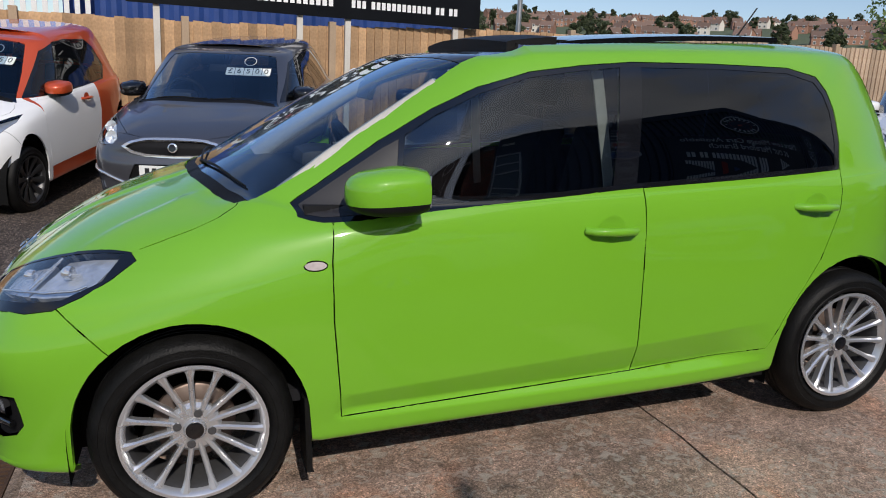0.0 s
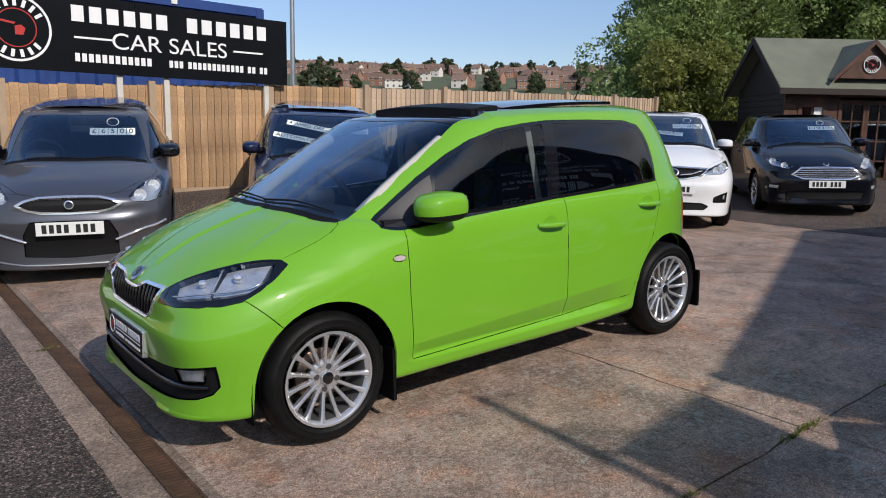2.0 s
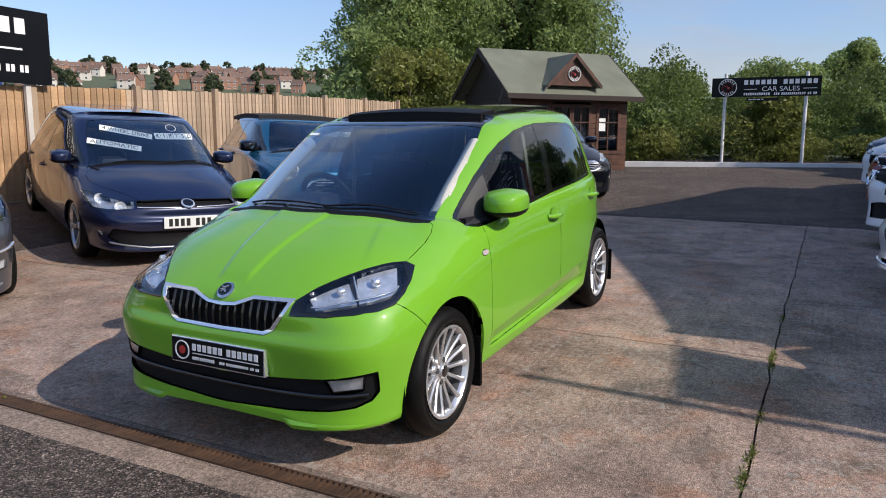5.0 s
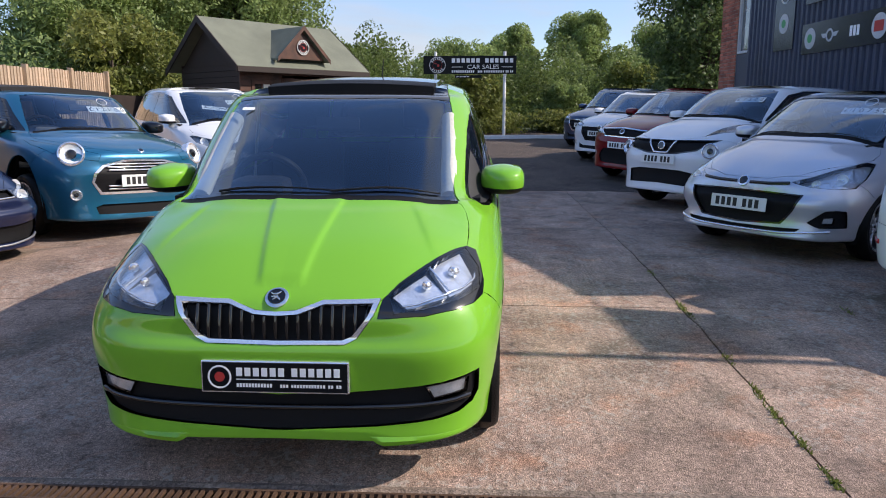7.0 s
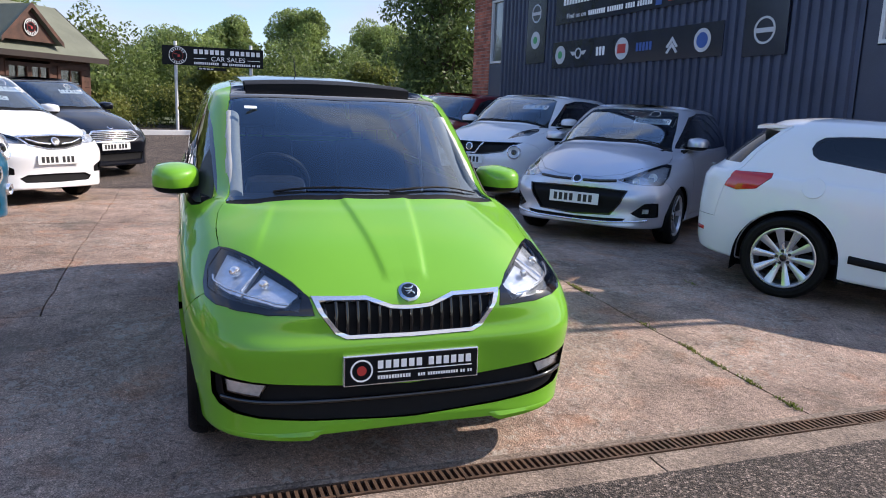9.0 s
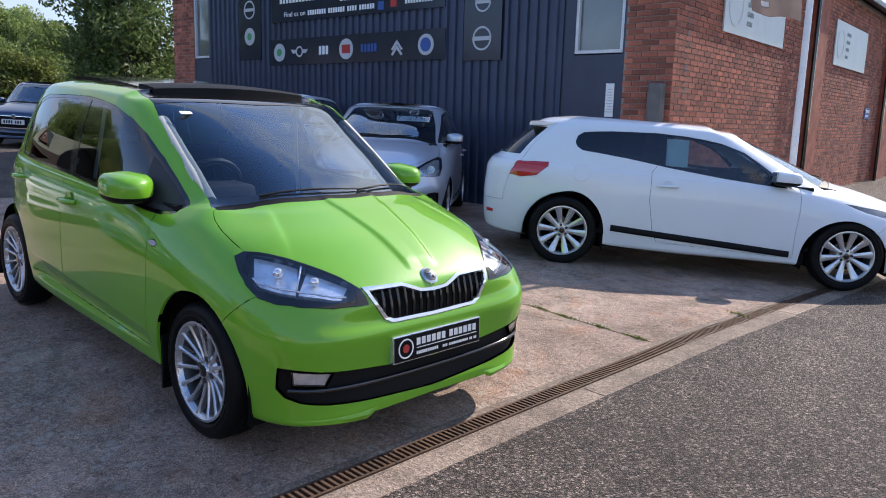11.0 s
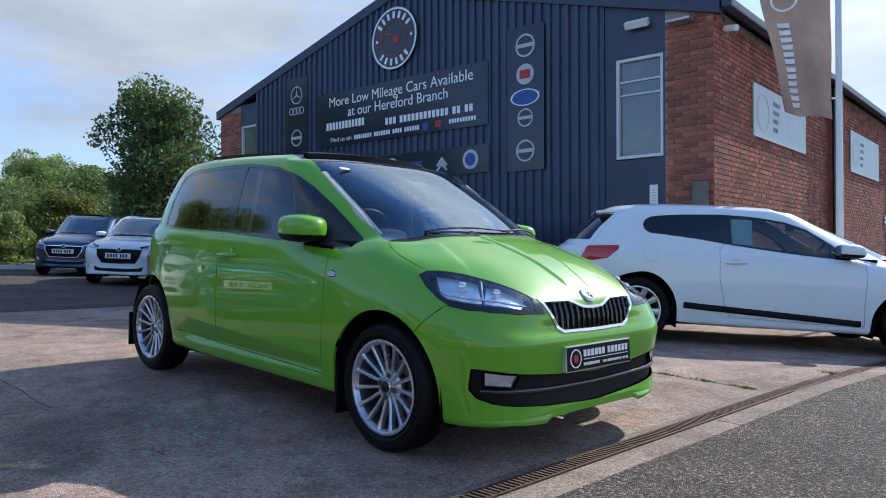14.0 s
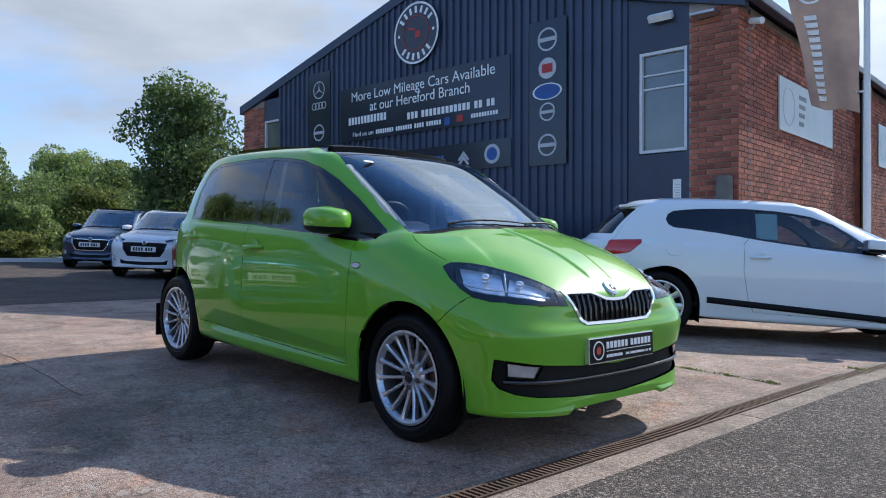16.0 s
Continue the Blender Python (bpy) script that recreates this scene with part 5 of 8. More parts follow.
    pts = [(0.175 * math.cos(2 * math.pi * i / 28), 0.175 * math.sin(2 * math.pi * i / 28), 0) for i in range(29)]
    wheel.tube(pts, 0.018, 8, False)
    wheel.box(-0.16, 0.16, -0.03, 0.02, -0.01, 0.012, 0.008)
    wheel.box(-0.02, 0.02, -0.16, 0.0, -0.01, 0.012, 0.008)
    wheel.box(-0.055, 0.055, -0.055, 0.045, -0.005, 0.03, 0.015)
    part("steering_wheel", wheel, BLACK_TRIM, car, "", 40, pose(0.72, 0.36, belt - 0.02, 0, 64, 0) @ pose(0, 0, 0, 0, 0, 90))
    part("instrument_hood", Geo().box(0.46, 0.66, 0.22, 0.50, belt - 0.08, belt + 0.045, 0.055), GREY_TRIM, car, "", 50)
    part("rear_view_mirror", Geo().box(-0.012, 0.012, -0.11, 0.11, -0.035, 0.035, 0.01), BLACK_TRIM, car, "", 40, pose(0.70 + spec.get("lean", 0), 0, spec["top"] - 0.19, 0, 20, 0))
    # wipers
    for y0, y1 in ((0.42, -0.12), (-0.08, -0.55)):
        pts = []
        for i in range(7):
            t = i / 6
            y = y0 + (y1 - y0) * t
            hit = TREE.find_nearest(Vector((0.075 + 0.13 * (abs(y) / 0.6) ** 2 + 0.02 * math.sin(t * 3.1), abs(y), 0.985)))
            uu, vv = to_uv(hit[0], hit[2])
            c = skin(np.array([uu]), np.array([vv]), warp)[:, 0]
            nn = skin_normals(np.array([uu]), np.array([vv]), warp)[0] * SIDE_N
            c = c + nn * (0.003 + 0.006 * math.sin(t * math.pi))
            pts.append((c[0], c[1] * (1 if y >= 0 else -1), c[2]))
        part("wiper", Geo().tube(pts, [0.006, 0.0055, 0.005, 0.005, 0.004, 0.004, 0.003], 6), BLACK_TRIM, car, smooth=60)
    # mirrors and handles
    mx, mz, my = spec.get("mirror", (0.58 + spec.get("lean", 0) * 0.3, belt + 0.05, half - 0.01))
    for s in (1, -1):
        shells = []
        for lo, hi in ((-0.42, 1.0), (-1.0, -0.42)):
            vs, nt, npz = [], 28, 9
            for a in range(npz):
                z = lo + (hi - lo) * a / (npz - 1)
                z = min(0.999, max(-0.999, z))
                ring = (1 - abs(z) ** 3.2) ** (1 / 3.2)
                for b in range(nt):
                    th = 2 * math.pi * b / nt
                    c, d = math.cos(th), math.sin(th)
                    q = (abs(c) ** 3.0 + abs(d) ** 3.0) ** (-1 / 3.0)
                    x = min(0.082, 0.112 * c * q * ring) if c > 0 else 0.150 * c * (c * c + d * d) ** -0.5 * ring ** 1.35 * (0.86 + 0.14 * abs(c))
                    y = 0.105 * d * q * ring
                    vs.append((x * (1 + 0.12 * y / 0.1) - 0.10 * max(0.0, y) ** 1.4, y, 0.070 * z + 0.02 * x))
            fs = [(a * nt + b, a * nt + (b + 1) % nt, (a + 1) * nt + (b + 1) % nt, (a + 1) * nt + b) for a in range(npz - 1) for b in range(nt)]
            fs += [tuple(range(nt))[::-1], tuple(range((npz - 1) * nt, npz * nt))]
            if s < 0:
                fs = [f[::-1] for f in fs]
            shells.append(Geo().add([(x, y * s, z) for x, y, z in vs], fs))
        mirror = part("door_mirror", shells[0], spec.get("mirror_paint", body), car, "", 50, pose(mx, s * (my - 0.02), mz))
        shells[1].tube([(0.0, -0.05 * s, -0.038), (-0.01, -0.10 * s, -0.040), (-0.02, -0.17 * s, -0.030)], [0.024, 0.022, 0.026], 10)
        part("mirror_foot", shells[1], BLACK_TRIM, mirror, "", 50)
        glass_at = pose(0.0835, 0.004 * s, 0.004)
        part("mirror_glass", Geo().box(-0.001, 0.002, -0.075, 0.075, -0.045, 0.045), CHROME, mirror, "", m=glass_at)
        for hx, hz in spec.get("handles", ((1.33, 0.815), (2.13, 0.85))):
            c, n = skin_at("side", hx, hz, warp)
            h = Geo()
            h.tube([(-0.095, 0, 0.004), (-0.07, 0.022, 0.003), (0, 0.032, 0), (0.07, 0.026, -0.003), (0.095, 0.002, -0.004)], [0.012, 0.014, 0.015, 0.014, 0.010], 8)
            hd = part("door_handle", h, spec.get("handle_paint", body), car, "", 60, Matrix.Translation((c.x, c.y * s, c.z)) @ Matrix.Diagonal((1, s, 1, 1)))
            cup = Geo().lathe([(0.052, 0.003), (0.047, 0.0035), (0.04, 0.0015), (0.0, 0.001)], 24)
            part("handle_cup", cup, body, hd, "", 60)
    # plate and badge
    if spec.get("plate"):
        py, pz = spec["plate"]
        c, n = skin_at("front", 0.02, py, warp)
        part_m = Matrix.Translation((c.x - pz, 0, c.z)) @ pose(0, 0, 0, 0, 0, -90) @ pose(0, 0, 0, -4, 0, 0)
        plate_part(car, part_m, dark=spec.get("plate_dark", False))
    if spec.get("badge"):
        by, br, bmat = spec["badge"]
        c, n = skin_at("front", 0.015, by, warp)
        n = Vector((n.x, 0, n.z)).normalized()
        q = n.to_track_quat("-Y", "Z").to_matrix().to_4x4()
        b = part("badge", Geo().lathe([(0.0, -0.010), (br * 0.8, -0.009), (br, -0.004), (br, 0.01)], 28), bmat, car, "round chrome badge", 40, Matrix.Translation((c.x, 0, c.z)) @ q)
        part("badge_face", Geo().lathe([(0.0, -0.0125), (br * 0.74, -0.0115), (br * 0.76, -0.008)], 24), GLOSS_BLACK, b, "", 40)
    return car


# ---- the green car ----
HERO = pose(0, 0, 0, 0, -2.5, 0)
hero_warp = make_warp(ridges=hero_ridges)
BADGE_SILVER = mat("badge_silver", (0.55, 0.60, 0.62), 0.18, 0.9)
hero = add_car("hatchback", HERO, "bright green five-door hatchback with an open sunroof, parked on concrete", HERO_CUT, hero_warp, dict(
    paint=GREEN, wb=2.42, width=1.645, belt=0.95, top=1.432, wheel_r=0.292, style="multi", spokes=15, badge=(0.708, 0.042, BADGE_SILVER),
    mirror=(0.600, 0.985, 0.838), handles=((1.33, 0.820), (2.185, 0.852)), lamp_at=(0.575, 0.715), bowls=(), housing=LAMP_SMOKE, reflector=LAMP_FLUTED, lower=BLACK_TRIM))
for i in range(17):
    y = -0.32 + 0.64 * i / 16
    a = abs(y)
    zt = 0.651 if a < 0.07 else 0.651 + 0.036 * min(1, (a - 0.07) / 0.10)
    zb = 0.571 if a < 0.24 else 0.571 + 0.045 * (a - 0.24) / 0.07
    c1, n1 = skin_at("front", a + 0.001, zt, hero_warp)
    c2, n2 = skin_at("front", a + 0.001, zb, hero_warp)
    c1, c2 = Vector((c1.x + 0.004, y, c1.z)), Vector((c2.x + 0.006, y, c2.z))
    mid = (c1 + c2) / 2 + Vector((-0.006, 0, 0))
    part("grille_bar", Geo().tube([c1, mid, c2], [0.0065, 0.008, 0.0065], 8), GLOSS_BLACK, hero, smooth=60)
# a plain silver emblem on the badge's dark face
emblem = Geo().tube([(-0.020, -0.0135, 0.012), (-0.008, -0.0138, 0.006), (0.004, -0.0138, 0.008), (0.016, -0.0135, 0.018)], [0.002, 0.004, 0.005, 0.002], 6)
emblem.tube([(-0.018, -0.0135, -0.004), (-0.002, -0.0138, -0.003), (0.010, -0.0138, -0.010), (0.016, -0.0135, -0.018)], [0.002, 0.0045, 0.0045, 0.002], 6)
emblem.tube([(-0.012, -0.0135, -0.016), (-0.004, -0.0138, -0.010), (0.006, -0.0138, 0.000)], [0.002, 0.004, 0.003], 6)
part("badge_emblem", emblem, BADGE_SILVER, [o for o in hero.children if o.name.startswith("badge")][0], "plain silver emblem", 60)
# chrome light guide along the foot of each headlamp, a divider and a bulb shield
for lamp in [o for o in hero.children if o.name.startswith("headlight") and "rim" not in o.name]:
    s = 1 if sum(q.co.y for q in lamp.data.vertices) > 0 else -1
    guide, div = [], []
    for k in range(19):
        u = 0.13 + 0.72 * k / 18
        hit = TREE.find_nearest(Vector(lamp_at(u, 0.255 + 0.05 * max(0.0, u - 0.6))))
        p = hit[0] + Vector((0.020, 0, 0)) - Vector((0, 0.008, 0))
        guide.append((p.x, p.y * s, p.z))
    part("light_guide", Geo().tube(guide, 0.0042, 8), CHROME, lamp, "thin chrome light guide", 60)
    for k in range(7):
        hit = TREE.find_nearest(Vector(lamp_at(0.457, 0.30 + 0.60 * k / 6)))
        p = hit[0] + Vector((0.018, 0, 0)) - Vector((0, 0.006, 0))
        div.append((p.x, p.y * s, p.z))
    part("divider", Geo().tube(div, 0.0045, 6), CHROME, lamp, "", 60)
    for u, v, r in ((0.33, 0.58, 0.017), (0.63, 0.60, 0.021)):
        hit = TREE.find_nearest(Vector(lamp_at(u, v)))
        p = hit[0] + Vector((0.014, -0.006, 0))
        part("bulb_shield", Geo().lathe([(0.0, -0.008), (r * 0.7, -0.006), (r, 0.004), (r * 0.9, 0.02)], 20), CHROME, lamp, "", 40, Matrix.Translation((p.x, p.y * s, p.z)) @ pose(0, 0, 0, 0, 0, -90 + 25 * s))
# lower bumper lip, splitter shadow and the glossy blade of the lower grille
g = Geo()
pts = []
for i in range(25):
    y = -0.68 + 1.36 * i / 24
    c, n = skin_at("front", abs(y) + 0.001, 0.318 + 0.022 * (abs(y) / 0.68) ** 2, hero_warp)
    pts.append((c.x + 0.006, y, c.z))
g.tube(pts, 0.010, 8)
part("grille_blade", g, GLOSS_BLACK, hero, "glossy black blade", 60)
for s in (1, -1):
    g, rows = Geo(), 14
    vs = []
    for i in range(rows + 1):
        y = 0.325 + 0.36 * i / rows
        k = min(1.0, i / 1.5) * (1 - i / rows) ** 0.6
        c, n = skin_at("front", y, 0.222, hero_warp)
        for dx, dz in ((0.002, 0.0), (-0.010 * k, -0.018 * k - 0.004), (0.0, -0.036 * k - 0.008), (0.045, -0.030 * k - 0.006)):
            vs.append((c.x + dx, y * s, c.z + dz))
    for i in range(rows):
        for j in range(3):
            q = (i * 4 + j, i * 4 + j + 1, i * 4 + 5 + j, i * 4 + 4 + j)
            g.f.append(q if s < 0 else q[::-1])
    g.v += vs
    part("bumper_lip", g, GREEN, hero, "", 50)
# dealer's plate: dark, silver edged, with bars for its writing
c, n = skin_at("front", 0.02, 0.44, hero_warp)
pm = Matrix.Translation((c.x - 0.010, 0, 0.442)) @ pose(0, 0, 0, 0, 0, -90) @ pose(0, 0, 0, -4, 0, 0)
frame_geo = Geo()
frame_geo.box(-0.262, 0.262, -0.012, 0.016, -0.058, 0.058, 0.004)
pl = part("number_plate", frame_geo, CHROME, hero, "dark dealer plate with a silver edge")
pl.matrix_local = pm
part("plate_face", Geo().box(-0.256, 0.256, -0.0145, -0.011, -0.052, 0.052), SIGN_BLACK, pl)
bars((6, 6), 0.030, WHITE_INK, pl, pose(-0.135, -0.0145, 0.004), depth=0.002, width=0.365)
part("plate_line", Geo().box(-0.135, 0.235, -0.0165, -0.0145, -0.009, -0.006), WHITE_INK, pl)
bars((12,), 0.013, WHITE_INK, pl, pose(-0.135, -0.0145, -0.036), depth=0.002, width=0.125)
bars((3, 12, 2, 2), 0.011, WHITE_INK, pl, pose(0.02, -0.0145, -0.036), depth=0.002, gap=0.5, width=0.215)
ring_shape("plate_roundel", 0.042, 0.036, WHITE_INK, pl, pose(-0.195, -0.0145, 0), 0.002)
flat_shape("plate_emblem", disc(0.018, 0.018, 20), RED_INK, pl, pose(-0.195, -0.0145, 0), 0.002)
# open sunroof: a raised glass panel with its deflector
def roof_panel(x0, x1, hw, z0, z1, lift, thick):
    vs, fs = [], []
    nx, ny = 8, 12
    for layer in (0, 1):
        for i in range(nx + 1):
            for j in range(ny + 1):
                x, y = x0 + (x1 - x0) * i / nx, -hw + 2 * hw * j / ny
                z = z0 + (z1 - z0) * i / nx - 0.020 * (y / hw) ** 2 + lift * math.sin(math.pi * i / nx) + (thick if layer else 0)
                vs.append((x + 0.03 * (y / hw) ** 2 * (1 if i == 0 else 0.3), y, z))
    w = ny + 1
    k = (nx + 1) * w
    for i in range(nx):
        for j in range(ny):
            a = i * w + j
            fs += [(a, a + 1, a + w + 1, a + w), (k + a, k + a + w, k + a + w + 1, k + a + 1)]
    for i in range(nx):
        fs += [(i * w, (i + 1) * w, k + (i + 1) * w, k + i * w), (i * w + ny, k + i * w + ny, k + (i + 1) * w + ny, (i + 1) * w + ny)]
    for j in range(ny):
        fs += [(j, k + j, k + j + 1, j + 1), (nx * w + j, nx * w + j + 1, k + nx * w + j + 1, k + nx * w + j)]
    return Geo().add(vs, fs)


sr = part("sunroof", roof_panel(1.26, 2.22, 0.45, 1.425, 1.455, 0.012, 0.018), GLOSS_BLACK, hero, "raised black sunroof panel", smooth=40)
part("sunroof_deflector", roof_panel(1.06, 1.27, 0.455, 1.385, 1.405, 0.004, 0.052), BLACK_TRIM, hero, "black sunroof deflector", smooth=40)
for s in (1, -1):
    part("sunroof_rail", Geo().box(1.15, 2.2, s * 0.40, s * 0.425, 1.39, 1.43), BLACK_TRIM, hero)
part("aerial", Geo().tube([(2.36, 0, 1.40), (2.40, 0, 1.47), (2.50, 0, 1.60)], [0.006, 0.004, 0.003], 6), BLACK_TRIM, hero)
for x in (0.318, 2.735):
    for s in (1, -1):
        part("mud_flap", Geo().box(x, x + 0.018, s * 0.66, s * 0.795, 0.11 if x < 1 else 0.13, 0.36, 0.004), RUBBER, hero)
# pale belts and pillar linings seen through the front panes
for s in (1, -1):
    part("seat_belt", Geo().box(-0.02, 0.02, -0.003, 0.003, -0.36, 0.34, 0.002, pose(1.40, s * 0.64, 1.0, 8 * s, -6, 0)), CREAM, hero, "pale seat belt")
    pts = []
    for t in (0.08, 0.35, 0.65, 0.95):
        hit = TREE.find_nearest(Vector((0.26 + 0.60 * t, 0.655 - 0.07 * t, 0.99 + 0.345 * t)))
        pts.append(hit[0] - Vector((hit[1].x, abs(hit[1].y), abs(hit[1].z))) * 0.058)
    part("pillar_lining", Geo().tube([(p.x, p.y * s, p.z) for p in pts], 0.040, 10), CREAM, hero, "pale windscreen pillar lining", 60)
part("tax_label", Geo().box(-0.001, 0.001, -0.03, 0.03, -0.012, 0.012, 0, pose(0.74, 0.46, 1.315, 0, 62, 0)), WHITE, hero)


# ---- the other cars of the lot ----
def stand(nx, ny, hx, hy, fo, wb, width):
    """The pose of a car whose nose is at nx, ny and which faces hx, hy, with its wheels on the ground."""
    h = Vector((hx, hy, 0)).normalized()
    right = Vector((h.y, -h.x, 0))
    pts = {}
    for i, d in enumerate((fo, fo + wb)):
        for j, s in enumerate((1, -1)):
            p = Vector((nx, ny, 0)) - h * d + right * s * (width / 2 - 0.1)
            pts[i, j] = Vector((p.x, p.y, height(p.x, p.y)))
    front, back = (pts[0, 0] + pts[0, 1]) / 2, (pts[1, 0] + pts[1, 1]) / 2
    ax = (back - front).normalized()
    ay = ((pts[0, 0] + pts[1, 0]) - (pts[0, 1] + pts[1, 1])).normalized()
    az = ax.cross(ay).normalized()
    ay = az.cross(ax)
    m = Matrix((ax, ay, az)).transposed().to_4x4()
    m.translation = front
    return m


def price_card(car, warp, text, y, extra=()):
    """A white card with the price behind the screen, and slanted strips with words."""
    hit = TREE.find_nearest(Vector((0.56, abs(y), 1.25)))
    uu, vv = to_uv(hit[0], hit[2])
    c = skin(np.array([uu]), np.array([vv]), warp)[:, 0]
    n = skin_normals(np.array([uu]), np.array([vv]), warp)[0] * SIDE_N
    n = Vector((n[0], n[1] * (1 if y > 0 else -1), n[2]))
    c = Vector((c[0], c[1] * (1 if y > 0 else -1), c[2])) - n * 0.03
    q = Matrix.Translation(c) @ pose(0, 0, 0, 0, 0, -90) @ pose(0, 0, 0, -52, 0, 0)
    card = part("price_card", Geo().box(-0.20, 0.20, 0.001, 0.003, -0.052, -0.046), WHITE, car, "white price card of single tiles", m=q)
    k = len(text)
    for i, ch in enumerate(text):
        x = (i - (k - 1) / 2) * 0.42 / k
        part("price_tile", Geo().box(-0.195 / k, 0.195 / k, 0, 0.003, -0.044, 0.044), WHITE, card, m=pose(x, 0, 0))
        lettering(ch, 0.085, BLACK_INK, card, pose(x, -0.003, -0.003), 0.002)
    ring_shape("card_roundel", 0.058, 0.051, GREY_INK, card, pose(0, 0, 0.13), 0.003)
    for word, dx, dz, roll in extra:
        strip = part("sales_strip", Geo().box(-0.27, 0.27, 0, 0.004, -0.04, 0.04), WHITE, car, "white strip with black words", m=q @ pose(dx, 0, dz, 0, roll, 0))
        lettering(word, 0.075, BLACK_INK, strip, pose(0, -0.003, -0.002), 0.002, 0.48)


def hatch(name, label, at, sizes, spec, price=None, cut=None, group="cars for sale"):
    """One parked car: nose and heading, proportions, colours."""
    fo, wb = sizes["fo"], sizes["wb"]
    w = make_warp(**{"round_nose": 0.13, "tuck": 0.07, **sizes})
    s = dict(wb=wb, width=sizes["width"], belt=sizes["belt"], top=sizes["top"], group=group, lean=sizes.get("lean", 0), plate=(0.50, 0.006), badge=(0.61, 0.05, CHROME))
    s.update(spec)
    car = add_car(name, stand(*at, fo, wb, sizes["width"]), label, cut or GEN_CUT, w, s)
    if price:
        price_card(car, w, *price)
    return car, w


def trim_line(car, w, name, pts, r, material, mirrored=True):
    """A thin strip along the front skin through (y, z) places, on both sides."""
    for s in (1, -1) if mirrored else (1,):
        line = []
        for (y0, z0), (y1, z1) in zip(pts[:-1], pts[1:]):
            for k in range(6):
                t = k / 6
                c, n = skin_at("front", abs(y0 + (y1 - y0) * t) + 0.001, z0 + (z1 - z0) * t, w)
                line.append((c.x + n.x * r * 0.3, c.y * s + n.y * s * r * 0.3, c.z))
        c, n = skin_at("front", abs(pts[-1][0]) + 0.001, pts[-1][1], w)
        line.append((c.x, c.y * s, c.z))
        part(name, Geo().tube(line, r, 8), material, car, smooth=60)


def round_lamp(car, w, y, z, r, name="round_headlight", tilt=0.35):
    """A chrome-ringed round lamp with reflector and projector on each side."""
    for s in (1, -1):
        c, n = skin_at("front", y, z, w)
        face = (n * 0.75 + Vector((-1, 0.25, tilt)).normalized()).normalized()
        c = c + face * 0.016
        c.y, face = c.y * s, Vector((face.x, face.y * s, face.z))
        q = face.to_track_quat("-Y", "Z").to_matrix().to_4x4()
        lamp = part(name, Geo().lathe([(r, 0.05), (r * 0.975, -0.012), (r * 0.87, -0.02), (r * 0.78, -0.012), (r * 0.76, 0.0)], 36), CHROME, car, "round chrome-ringed lamp", 40, Matrix.Translation(c) @ q)
        part("reflector", Geo().lathe([(r * 0.76, -0.004), (r * 0.55, 0.006), (r * 0.42, 0.012), (0.0, 0.014)], 28), LAMP_INNER, lamp, smooth=40)
        part("projector", Geo().lathe([(r * 0.38, 0.0), (r * 0.3, -0.014), (0.0, -0.02)], 20), GLOSS_BLACK, lamp, smooth=40)


GREY_MET = paint("grey_metallic", (0.10, 0.104, 0.122), 0.6)
NAVY = paint("dark_blue_pearl", (0.006, 0.012, 0.05), 0.35)
TEAL = paint("blue_metallic", (0.010, 0.13, 0.24), 0.5)
WHITE_CAR = paint("white_car_paint", (0.78, 0.79, 0.80))
BLACK_CAR = paint("black_car_paint", (0.004, 0.0045, 0.008))
SILVER = paint("silver_metallic", (0.58, 0.61, 0.67), 0.6)
RED_CAR = paint("dark_red_metallic", (0.19, 0.004, 0.006))
STEEL_BLUE = paint("steel_blue_metallic", (0.022, 0.05, 0.11), 0.5)
ORANGE = paint("orange_red_paint", (0.55, 0.075, 0.018), 0.2)
SOFT_TOP = mat("dark_soft_top", (0.018, 0.016, 0.016), 0.9, fine=400, bump=0.003)
CHROME_GRILLE = mat("dark_mesh_grille", (0.02, 0.02, 0.022), 0.4)

small, small_warp = hatch("small_hatchback", "grey metallic small hatchback with a white price card", (-0.132, 3.365, -0.320, -0.947),
      dict(fo=0.76, wb=2.45, ro=0.58, width=1.665, top=1.42, belt=0.985, nose=0.82, lean=-0.02),
      dict(paint=GREY_MET, mirror_paint=GLOSS_BLACK, style="twin", spokes=5, badge=(0.645, 0.038, CHROME), plate=(0.485, 0.012), lamp_at=(0.60, 0.715)), ("£6500", -0.30), cut=OVAL_CUT)
trim_line(small, small_warp, "chrome_strip", [(0.735, 0.466), (0.57, 0.455), (0.40, 0.412), (0.34, 0.395)], 0.011, CHROME)
trim_line(small, small_warp, "lip_strip", [(0.0, 0.235), (0.35, 0.238), (0.60, 0.262)], 0.009, GALV)
mh = Vector((-0.347, -0.938, 0)).normalized()
mn = Vector((-2.27, 4.38, 0))
smart, smart_warp = hatch("micro_car", "white two-seat micro car with an orange safety cell", (mn.x, mn.y, mh.x, mh.y),
      dict(fo=0.45, wb=1.873, ro=0.37, width=1.66, top=1.50, belt=0.98, nose=0.80),
      dict(paint=ORANGE, bonnet=WHITE_CAR, bumper=WHITE_CAR, wing=WHITE_CAR, doors=WHITE_CAR, mirror_paint=ORANGE, rim=DARK_ALLOY, rear_seat=False, handles=((1.33, 0.815),), rear_glass=GLASS_FRONT), ("£8750", -0.30), cut=MICRO_CUT)
